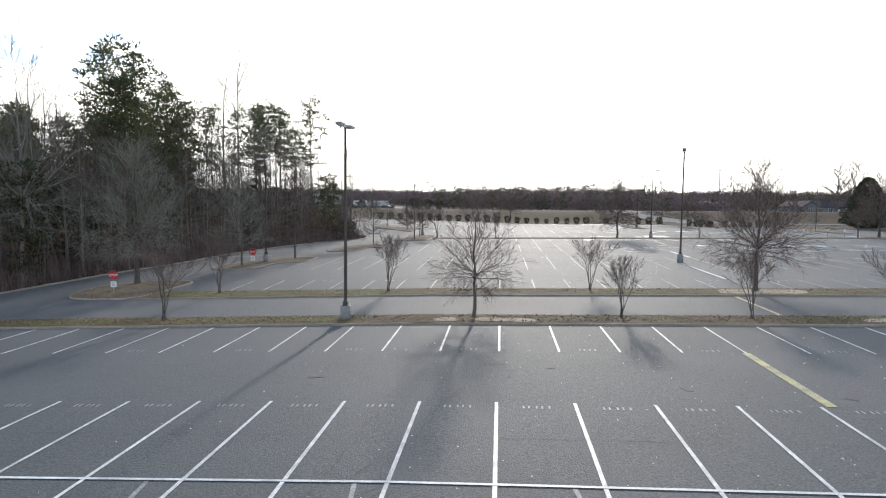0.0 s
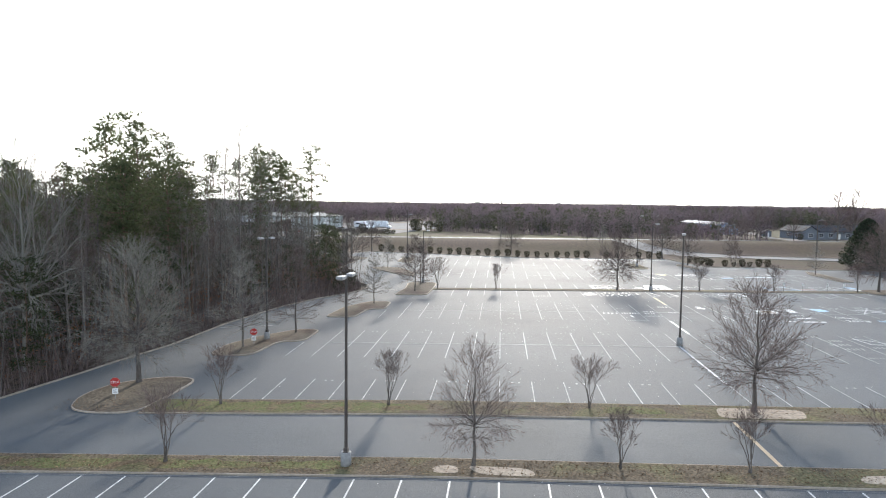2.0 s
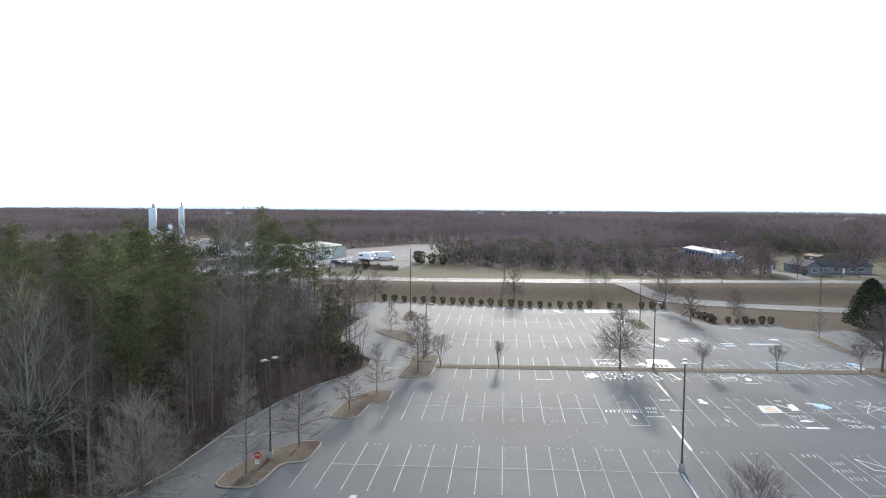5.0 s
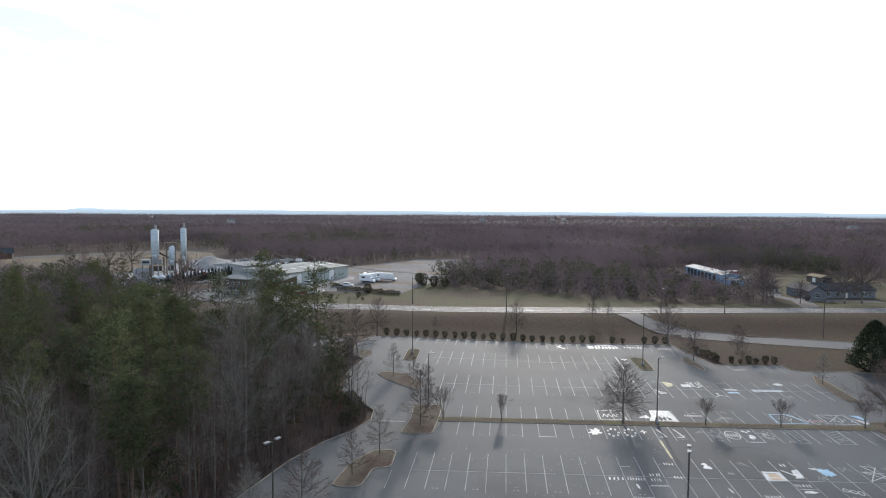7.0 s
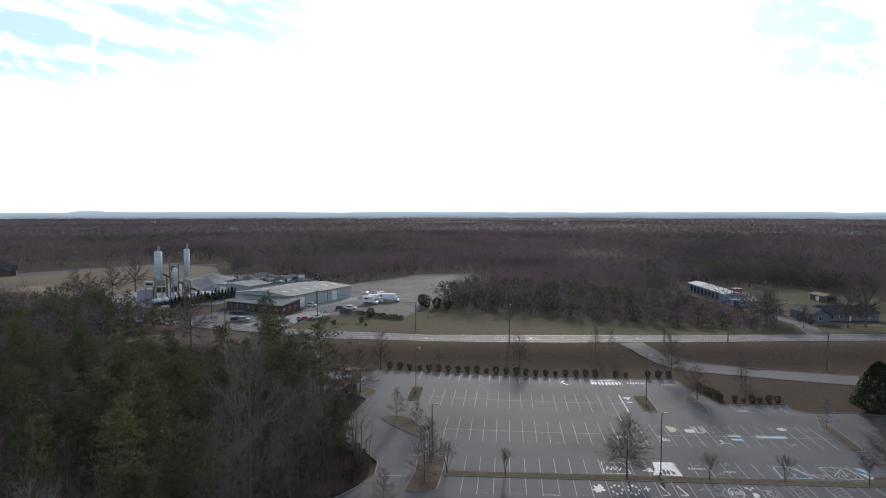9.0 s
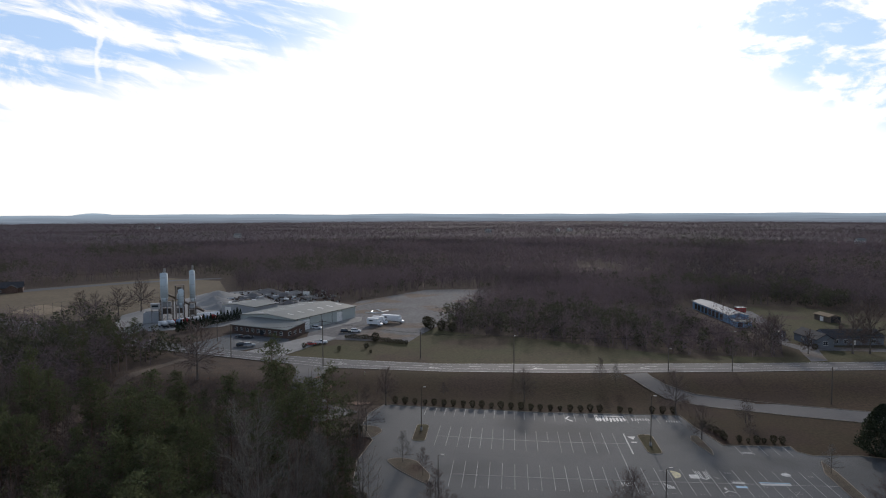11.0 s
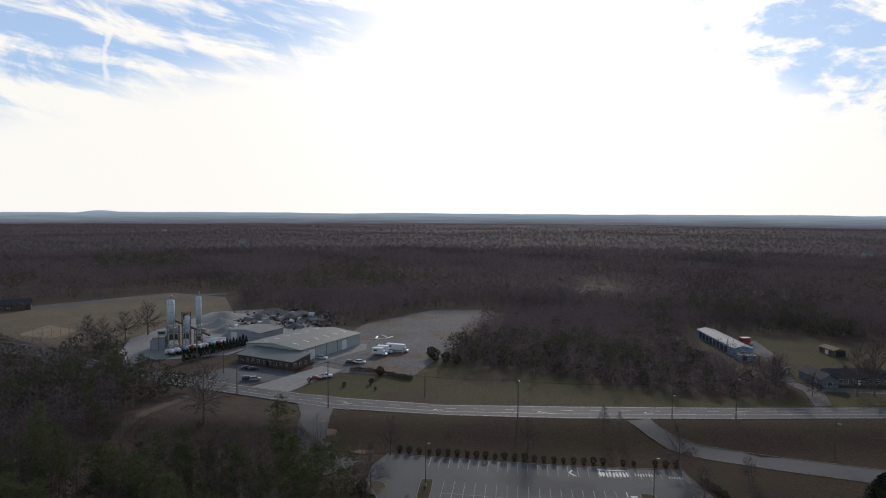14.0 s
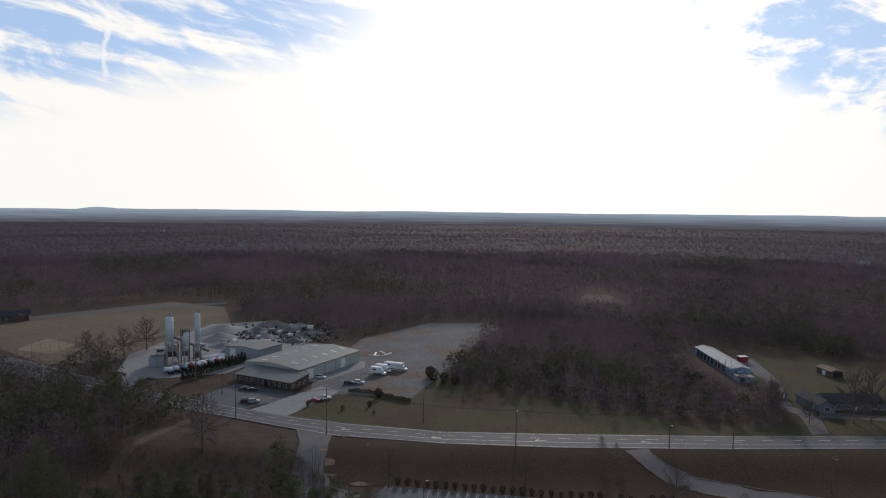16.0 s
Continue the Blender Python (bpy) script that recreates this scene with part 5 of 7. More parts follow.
def plant(name, meshes, u_or_x, v_or_y, scale, spin, label, category, group="", world=False, parts=("trunk", "crown"), sink=0.0, wide=1.0):
    x, y = (u_or_x, v_or_y) if world else xy(u_or_x, v_or_y)
    m = pose(x, y, land(x, y) + 0.1 - sink, 0, 0, spin)
    ob = thing(name, m, label, category, group)
    for pn, me in zip(parts, meshes):
        p = part_mesh(pn, me, None, ob)
        p.scale = (scale * wide, scale * wide, scale)
    return ob


CRAPE = [tree_meshes("crape", 10 + i, 5.0) for i in range(3)]
DENSE = [tree_meshes("dense", 25 + i, 10.0) for i in range(2)]
SPARSE = [tree_meshes("sparse", 28 + i, 10.0) for i in range(2)]
ROUND = [tree_meshes("round", 20 + i, 10.0) for i in range(3)]
YOUNG = [tree_meshes("young", 30 + i, 9.0, i == 0) for i in range(3)]
rnd = random.Random(5)
L_CRAPE = "bare multi-stemmed crape myrtle in a planting strip"
for i, (u, v, h) in enumerate(((-19.1, 34.6, 5.4), (8.4, 34.7, 3.9), (15.6, 34.7, 4.2), (23.6, 34.8, 4.5), (-20.6, 45.6, 5.2), (-7.1, 45.5, 4.7), (8.1, 45.6, 4.5), (-9.8, 110.3, 6.2), (0.6, 110.5, 5.0), (35.6, 110.4, 5.1), (47.9, 110.2, 5.0), (61.3, 110.0, 5.2))):
    plant("crape_myrtle", CRAPE[i % 3], u, v, h / 5.0, i * 71, L_CRAPE, "tree", "crape myrtles in the strips")
for i, (u, v, h, w) in enumerate(((-0.1, 34.7, 7.0, 0.92), (19.9, 45.4, 8.9, 1.08), (21.7, 110.5, 10.0, 1.1), (65.2, 111.0, 10.5, 1.15), (4.4, 185.5, 9.0, 1.0), (45.7, 176.9, 11.5, 1.05), (47.0, 157.5, 8.0, 1.0), (-35.3, 175.8, 10.4, 0.9), (62, 171, 6.0, 1.1))):
    plant("bare_tree", ROUND[i % 3] if i == 0 or i > 3 else DENSE[i % 2], u, v, h / 10.0 * 1.06, 40 + i * 97, "bare spreading deciduous tree with a dense crown of twigs", "tree", "bare trees round the lot", wide=w)
for i, (u, v, h) in enumerate(((-26.3, 63.6, 9.8), (-23.0, 71.4, 10.0), (-20.3, 85.4, 6.6), (-18.0, 93.6, 7.2), (-13.4, 106.6, 9.5), (-13.6, 115.3, 8.0), (-23.6, 136.8, 6.6), (-18.2, 130.6, 5.8), (-35.8, 153.6, 11.0), (67.9, 138.4, 6.0), (59.4, 160.6, 5.2), (28.4, 201, 7.0), (33.2, 200.5, 5.6), (-19.7, 186, 3.8))):
    plant("young_tree", YOUNG[i % 3], u, v, h / 9.0, 15 + i * 57, "slender young bare tree with a straight trunk", "tree", "young trees on the islands")

# clipped shrubs along the far edge of the lot
HEDGE = [dense_evergreen(60 + i, 2.15, 1.85, M_HEDGE, 480, 0.28, "ball", 0.05) for i in range(3)]
u = -33.0
i = 0
while u < 45.5:
    if not (27.2 < u < 28.6 or 35.5 < u < 37):
        s = rnd.uniform(0.84, 1.0) * (0.78 if i % 7 == 3 else 1.0)
        plant("shrub", HEDGE[i % 3], u, 178.2 + rnd.uniform(-0.2, 0.2), s, i * 41, "clipped rounded dark shrub in a row at the lot edge", "shrub", "row of clipped shrubs", parts=("stem", "foliage"), sink=0.15)
    u += rnd.uniform(2.65, 2.95)
    i += 1
for i, (u, v, s) in enumerate(((50.4, 167.6, 1.0), (51.2, 165.0, 0.95), (51.8, 162.6, 1.1), (52.6, 160.2, 1.1), (52.6, 158.0, 1.0), (55.6, 156.8, 1.0), (57.5, 156.4, 0.7), (59.6, 156.6, 1.1), (61.2, 156.4, 0.8), (63.4, 156.6, 1.15), (65.4, 156.6, 1.1))):
    plant("shrub", HEDGE[i % 3], u, v, s * 0.78, i * 77, "clipped rounded dark shrub on the lawn edge", "shrub", "row of clipped shrubs", parts=("stem", "foliage"), sink=0.15)
BIG_CEDAR = dense_evergreen(71, 11.8, 10.5, M_CEDAR, 8000, 0.5, "cone")
plant("evergreen_tree", BIG_CEDAR, 84.5, 150.4, 1.0, 0, "large dense dark green evergreen tree beside the lot", "tree", parts=("stem", "foliage"), sink=0.2)
plant("evergreen_tree", BIG_CEDAR, 92.0, 153.0, 0.85, 120, "large dense dark green evergreen tree beside the lot", "tree", parts=("stem", "foliage"), sink=0.2)
for i, (u, v, s) in enumerate(((-25.8, 113.0, 1.5), (-25.0, 109.0, 1.3), (-27.5, 116.6, 1.4), (-36.5, 149.4, 1.6), (-25.9, 105.5, 1.2))):
    plant("shrub", HEDGE[i % 3], u - 0.8, v, s, i * 33, "rounded evergreen bush at the edge of the woods", "shrub", parts=("stem", "foliage"), sink=0.2)


# ---- the woods beside the lot ----
FOREST = [tree_meshes("forest", 100 + i, 18.0) for i in range(5)]
GAUNT = [tree_meshes("gaunt", 110 + i, 19.0, True) for i in range(2)]
UNDER = [pine_meshes(160 + i, 11.0, 0.10, 0.24, 1.2, M_UNDER, 1.6) for i in range(2)]
THIN = [tree_meshes("thin", 130 + i, 18.0) for i in range(2)]
FOREST_PALE = [tree_meshes("edge", 120 + i, 17.0, True) for i in range(3)]
PINES = [pine_meshes(140 + i, 25.0, 0.52 + 0.06 * (i % 3), 0.13 + 0.015 * (i % 2), 1.0, None, 2.9) for i in range(4)]
FULLPINE = pine_meshes(147, 26.0, 0.44, 0.150, 1.05, None, 3.7)
LOWPINE = [pine_meshes(150 + i, 16.0, 0.2, 0.2, 1.15, None, 3.2) for i in range(2)]
L_PINE = "tall pine with a bare trunk and dark green crown"
L_BARE = "tall bare deciduous tree in dense winter woods"
PALE_ROUND = (DENSE[1][0], DENSE[1][1].copy())
PALE_ROUND[1].materials.clear()
PALE_ROUND[1].materials.append(M_TWIG_PALE)
PALE_OAK = tree_meshes("ghost", 61, 10.0, True)
PALE_OAK[0].materials.clear()
PALE_OAK[0].materials.append(M_TWIG_PALE)
plant("bare_tree", PALE_ROUND, -30.6, 51.0, 1.24, 200, "pale bare broad tree on a kerbed island", "tree", "bare trees round the lot", wide=1.06)
# full evergreens behind the first trunks
for i, (x, y, h) in enumerate(((-50, 75, 18.5), (-56, 84, 20), (-62, 90, 20.5), (-47, 86, 19.5), (-66, 98, 22), (-72, 92, 20), (-53, 66, 16), (-60, 72, 17), (-45.5, 97, 20), (-51, 100, 21), (-58, 104, 21), (-66, 80, 17), (-47, 111, 19), (-55, 116, 19))):
    plant("pine_tree", LOWPINE[i % 2], x, y, h / 16.0, i * 71, "full dark green pine clothed almost to the ground", "tree", "pines in the woods", True, sink=0.4, wide=0.85)
# trees that stand out against the sky
for i, (x, y, h, w) in enumerate(((-38.3, 72, 26.3, 0.92), (-39.7, 81.4, 27.6, 1.0), (-41.2, 93.9, 26.2, 0.9), (-33.5, 77, 21.5, 1.1), (-45.3, 123.5, 25.9, 1.0), (-42.4, 143.4, 27.6, 1.0), (-34.6, 127, 26.5, 0.9), (-25.2, 122, 27.2, 1.0), (-32.5, 112, 24.0, 0.9), (-38, 118, 24.3, 0.9), (-29.5, 116, 24.5, 0.85), (-43, 104, 23.5, 1.0), (-38.5, 133, 25.4, 0.85), (-31, 125, 23.4, 0.8), (-76, 128, 24.0, 1.1), (-66, 122, 24, 1.0), (-92, 132, 25.0, 1.1), (-58, 96, 20.5, 1.1), (-52, 110, 25.5, 1.0), (-60, 118, 24.0, 1.1), (-118, 215, 14, 1.1), (-125, 222, 16, 1.1), (-112, 205, 13, 1.2), (-121, 232, 15, 1.1), (-131, 228, 15, 1.1), (-116, 190, 16, 1.1), (-124, 205, 15, 1.2), (-110, 184, 13, 1.2), (-135, 240, 15, 1.1), (-137, 215, 15, 1.1), (-30.5, 131, 22, 0.9), (-62, 138, 19, 1.0), (-104, 150, 24, 1.0))):
    plant("pine_tree", FULLPINE if i in (0, 1, 2) else PINES[i % 4], x, y, h / (26.0 if i in (0, 1, 2) else 25.0), i * 83, L_PINE, "tree", "pines in the woods", True, sink=0.4, wide=w)
for i, (x, y, h) in enumerate(((-39.4, 58.2, 22.5), (-29, 90, 25.5), (-33, 95, 23.0), (-44, 60, 16), (-40, 66, 15), (-31.5, 78, 15), (-29.5, 84, 14), (-48, 52, 17), (-27.5, 104, 16), (-25, 112, 15))):
    plant("bare_tree", PALE_OAK if i == 0 else GAUNT[i % 2] if i == 3 else FOREST_PALE[i % 3], x, y, h / (10.0 if i == 0 else 19.0 if i == 3 else 17.0), i * 67, "pale bare deciduous tree at the edge of the woods", "tree", "bare trees in the woods", True, sink=0.3, wide=0.60 if i == 0 else 1.0)


def wood_edge_u(v):
    pts = WOOD_EDGE[1:]
    if v <= pts[0][1]:
        return pts[0][0] - (pts[0][1] - v) * 4
    for (u0, v0), (u1, v1) in zip(pts, pts[1:]):
        if v0 <= v <= v1:
            return u0 + (u1 - u0) * (v - v0) / (v1 - v0)
    return -52 - (v - 176)


rnd = random.Random(77)
count = 0
for i in range(2000):
    v = rnd.uniform(44, 196)
    u = wood_edge_u(v) - 2.5 - 95 * rnd.random() ** 1.25
    x, y = xy(u, v)
    if v > 150 and u > -52 - (v - 150) * 0.1:
        continue
    if v > 176 and u < -70:
        continue
    if count > 390:
        break
    tall = 0.43 * (186 - y) if -106 < x < (-46 if y < 145 else -28) else 30.0
    airy = x > -0.40 * y and y > 84
    if airy:
        tall = min(tall, 14.5)
    if tall < 4 or y > 150 and x < -106 and rnd.random() < 0.4:
        continue
    green = noise.noise((x * 0.03, y * 0.03, 5.0)) + (0.22 if x < -0.36 * y and y > 74 else -0.12 if x > -0.36 * y and y > 80 else -0.05)
    deep = wood_edge_u(v) - u
    spin, s = rnd.uniform(0, 360), min(rnd.uniform(0.72, 1.08), tall / 18.0)
    if deep > 3 and rnd.random() < 0.26:
        plant("pine_tree", UNDER[rnd.randrange(2)], x, y, min(tall / 11.0, rnd.uniform(0.6, 1.15)), spin, "low dark evergreen under taller trees", "tree", "pines in the woods", True, sink=0.4)
    elif not airy and (green > 0.02 and deep > 6 and rnd.random() < 0.62 or rnd.random() < 0.10):
        k = rnd.randrange(6)
        meshes, s2 = (PINES[k], s * 0.84) if k < 4 else (LOWPINE[k - 4], s * 0.95)
        plant("pine_tree", meshes, x, y, s2, spin, L_PINE, "tree", "pines in the woods", True, sink=0.4)
    elif rnd.random() < 0.16 and deep < 16:
        plant("bare_tree", FOREST_PALE[rnd.randrange(3)], x, y, s * 0.85, spin, "pale bare deciduous tree in the woods", "tree", "bare trees in the woods", True, sink=0.3)
    else:
        plant("bare_tree", (FOREST if deep < 8 and not airy else THIN)[rnd.randrange(5 if deep < 8 and not airy else 2)], x, y, s * 0.92, spin, L_BARE, "tree", "bare trees in the woods", True, sink=0.3)
    count += 1

# undergrowth: brush, saplings and russet leaves that cannot be counted
brush, russet, stems = Soup(), Soup(), Soup()
for i in range(9000):
    v = rnd.uniform(40, 190)
    u = wood_edge_u(v) - 1.2 - 75 * rnd.random() ** 1.5
    if v > 150 and u > -50:
        continue
    x, y = xy(u, v)
    z = land(x, y)
    h = rnd.uniform(0.5, 3.2)
    for k in range(7):
        a = rnd.uniform(0, 6.28)
        p = Vector((x + rnd.gauss(0, 0.3), y + rnd.gauss(0, 0.3), z - 0.2))
        brush.sliver(p, p + Vector((0.35 * h * math.cos(a) * rnd.random(), 0.35 * h * math.sin(a) * rnd.random(), h * rnd.uniform(0.6, 1.1))), rnd.uniform(0.012, 0.035), rnd)
    if i % 9 == 0:
        for k in range(14):
            russet.leaf(Vector((x + rnd.gauss(0, 0.8), y + rnd.gauss(0, 0.8), z + rnd.uniform(0.5, 4.5))), rnd.uniform(0.12, 0.3), rnd)
    if i % 10 == 0 and not (-106 < x < -46 and y > 150):
        hh = rnd.uniform(3.5, 11)
        p = Vector((x, y, z - 0.2))
        stems.limb(p, p + Vector((rnd.gauss(0, 0.09) * hh, rnd.gauss(0, 0.09) * hh, hh)), 0.06, 0.02, 4)
tagged(part_mesh("underbrush", brush.mesh("underbrush", M_TWIG)), "tangled bare brush under the woods", "underbrush", "", "stuff")
tagged(part_mesh("dead_leaves", russet.mesh("dead_leaves", M_DRYLEAF)), "russet dead leaves clinging to saplings", "dead leaves", "", "stuff")
tagged(part_mesh("saplings", stems.mesh("saplings", M_BARK)), "thin bare saplings in the woods", "saplings", "", "stuff")


# ---- lamp posts, signs, poles ----
def lamp_post(u, v, h, heads, spin, base_h=0.9):
    x, y = xy(u, v)
    ob = thing("lamp_post", pose(x, y, land(x, y) + 0.02, 0, 0, spin), "tall dark bronze parking lot lamp post on a concrete base", "lamp post", "lamp posts of the lot")
    bm = bmesh.new()
    tube(bm, (0, 0, -0.2), (0, 0, base_h), 0.32, 0.31, 16)
    part("base", bm, M_CONCRETE, ob, "round grey concrete base", True)
    bm = bmesh.new()
    tube(bm, (0, 0, base_h - 0.05), (0, 0, h - 0.3), 0.105, 0.075, 10)
    box(bm, -0.16, 0.16, -0.16, 0.16, base_h, base_h + 0.05)
    box(bm, -0.13, 0.13, -0.13, 0.13, base_h + 0.05, base_h + 0.28, 0.02)
    part("pole", bm, M_POLE, ob)
    for k in range(heads):
        s = 1 if k == 0 else -1
        bm = bmesh.new()
        tube(bm, (0, 0, h - 0.32), (s * 0.55, 0, h - 0.2), 0.045, 0.04, 6)
        arm = part("arm", bm, M_POLE, ob)
        bm = bmesh.new()
        box(bm, s * 0.85 - 0.36, s * 0.85 + 0.36, -0.2, 0.2, h - 0.24, h - 0.06, 0.04)
        head = part("lamp_head", bm, M_LAMPHEAD, ob, "grey shoebox lamp head")
        bm = bmesh.new()
        box(bm, s * 0.85 - 0.28, s * 0.85 + 0.28, -0.15, 0.15, h - 0.262, h - 0.235)
        part("lens", bm, M_LENS, head)
    return ob


for u, v, h, heads, spin in ((-7.7, 34.4, 11.6, 2, 80), (20.6, 67.4, 12.1, 2, 70), (-25.2, 67.8, 11.8, 2, 60), (27.4, 110.3, 11.8, 1, 10), (-13.4, 118.0, 10.2, 1, 0), (-22.2, 156.5, 11.5, 1, 0), (33.8, 152.4, 12.4, 1, 0)):
    lamp_post(u, v, h, heads, spin)


def stop_sign(u, v, h, spin):
    x, y = xy(u, v)
    ob = thing("stop_sign", pose(x, y, land(x, y) + 0.1, 0, 0, spin), "red octagonal stop sign over a small white plate on a post", "road sign", "stop signs")
    bm = bmesh.new()
    box(bm, -0.03, 0.03, -0.02, 0.02, -0.2, h)
    part("post", bm, M_LAMPHEAD, ob, "grey steel post")
    bm = bmesh.new()
    bmesh.ops.create_cone(bm, cap_ends=True, segments=8, radius1=0.4, radius2=0.4, depth=0.015, matrix=pose(0, -0.03, h - 0.38, 90, 22.5, 0))
    plate = part("sign_plate", bm, M_RED, ob, "red octagonal plate")
    bm = bmesh.new()
    box(bm, -0.22, 0.22, -0.045, -0.03, h - 1.35, h - 0.9)
    small = part("small_plate", bm, M_WHITE, ob, "small white plate")
    bm = bmesh.new()
    for z in (h - 1.02, h - 1.12, h - 1.22):
        box(bm, -0.15, 0.15, -0.05, -0.045, z - 0.02, z + 0.02)
    part("letter_bars", bm, M_POLE, small)
    txt = bpy.data.curves.new("word", "FONT")
    txt.body, txt.size, txt.align_x, txt.extrude = "STOP", 0.27, "CENTER", 0.001
    tob = new("word", txt)
    me = bpy.data.meshes.new_from_object(tob)
    bpy.data.objects.remove(tob)
    w = part_mesh("word", me, M_WHITE, plate)
    w.matrix_basis = pose(0, -0.042, h - 0.47, 90, 0, 0)
    return ob


stop_sign(-30.0, 46.6, 1.8, 12)
stop_sign(-25.8, 65.4, 1.7, 12)
for i, (u, v) in enumerate(((49.5, 110.4), (52.6, 110.3), (56.5, 110.2), (59.2, 110.2))):
    x, y = xy(u, v)
    ob = thing("marker_post", pose(x, y, land(x, y) + 0.1), "thin grey steel marker post in the planting strip", "post", "marker posts")
    bm = bmesh.new()
    box(bm, -0.04, 0.04, -0.03, 0.03, -0.2, 1.25, 0.01)
    part("post", bm, M_LAMPHEAD, ob)
    bm = bmesh.new()
    box(bm, -0.14, 0.14, -0.045, -0.03, 1.0, 1.4)
    part("plate", bm, M_WHITE, ob)


def utility_pole(x, y, h, arm=True, lamp=False, spin=0):
    ob = thing("utility_pole", pose(x, y, land(x, y) - 0.1, 0, 0, spin), "weathered wooden utility pole beside the road", "utility pole", "poles along the road")
    bm = bmesh.new()
    tube(bm, (0, 0, -0.3), (0, 0, h), 0.19, 0.13, 9)
    part("pole", bm, M_WOODPOLE, ob)
    if arm:
        bm = bmesh.new()
        box(bm, -1.1, 1.1, -0.06, 0.06, h - 0.75, h - 0.62)
        cross = part("crossarm", bm, M_WOODPOLE, ob)
        for s in (-1.0, -0.5, 0.5, 1.0):
            bm = bmesh.new()
            tube(bm, (s, 0, h - 0.64), (s, 0, h - 0.46), 0.05, 0.03, 6)
            part("insulator", bm, M_LAMPHEAD, cross)
    if lamp:
        bm = bmesh.new()
        tube(bm, (0, 0, h - 0.6), (0, -1.6, h - 0.2), 0.05, 0.04, 6)
        arm_ob = part("lamp_arm", bm, M_LAMPHEAD, ob)
        bm = bmesh.new()
        box(bm, -0.18, 0.18, -2.1, -1.5, h - 0.3, h - 0.12, 0.04)
        part("lamp_head", bm, M_LAMPHEAD, arm_ob, "grey street lamp head")
    return ob


POLES = [(-84, 231, 12.5), (-46, 214.5, 16.5), (18.9, 204.2, 13.2), (90.4, 206.0, 14.0), (165, 211.5, 13.5)]
for x, y, h in POLES:
    utility_pole(x, y, h, True, x > 0, 4)
for x, y, h in ((-13.2, 230, 10.5), (69.8, 206.5, 8.4), (108, 181, 11.0), (-101, 262, 9.5), (-121, 282, 14), (-118, 276, 12)):
    utility_pole(x, y, h, False, True, 4)
wires = Soup()
for (x0, y0, h0), (x1, y1, h1) in zip(POLES, POLES[1:]):
    a, b = Vector((x0, y0, land(x0, y0) + h0 - 0.5)), Vector((x1, y1, land(x1, y1) + h1 - 0.5))
    for off in (-1.0, 0.5, 1.0):
        last = None
        for k in range(13):
            t = k / 12
            p = a.lerp(b, t) + Vector((0, off * 0.2, -1.6 * 4 * t * (1 - t) - 0.2 * abs(off)))
            if last is not None:
                wires.limb(last, p, 0.018, 0.018, 3)
            last = p
tagged(part_mesh("overhead_wires", wires.mesh("overhead_wires", M_WIRE)), "thin black overhead wires along the road", "wires", "", "structure")


# ---- woods all round, to the skyline ----
def inside(x, y, poly):
    hit, j = False, len(poly) - 1
    for i in range(len(poly)):
        (xi, yi), (xj, yj) = poly[i], poly[j]
        if (yi > y) != (yj > y) and x < (xj - xi) * (y - yi) / (yj - yi) + xi:
            hit = not hit
        j = i
    return hit


OPEN_LAND = [[(-150, 275), (-118, 258), (-84, 242), (-62, 230), (-44, 226), (-44, 268), (-62, 290), (-112, 300), (-150, 300)], LAWN_A, LAWN_B, LAWN_C, ROAD_NEAR + ROAD_FAR[::-1],
             [(-70, 246), (-52, 262), (-16, 258), (-4, 316), (16, 389), (34, 430), (20, 452), (-24, 446), (-62, 390), (-80, 390), (-136, 446), (-174, 428), (-182, 320), (-150, 272), (-112, 252)],
             [(-330, 345), (-205, 300), (-172, 312), (-154, 433), (-185, 525), (-250, 540), (-340, 430)],
             [(-345, 545), (-285, 560), (-274, 625), (-300, 605), (-350, 565)], [(425, 690), (640, 760), (660, 830), (520, 800)],
             [(118, 226), (300, 222), (300, 300), (207, 347), (194, 366), (158, 368), (119, 366), (118, 296), (126, 282), (134, 262)],
             [(-166.5, 328.9), (-159.1, 291.7), (-153.5, 265.2), (-142.5, 254.3), (-145.2, 271.1), (-146.4, 305.7)], [(-106, 236), (-110, 196), (-106, 150), (-30, 150), (-30, 205), (-44, 212), (-66, 224), (-90, 233)], [(98, 530), (128, 505), (150, 555), (142, 612), (108, 606)]]


def is_open(x, y):
    u, v = uv(x, y)
    if v < 206 and u > -52 - max(0, v - 176):
        return True
    return any(inside(x, y, p) for p in OPEN_LAND)


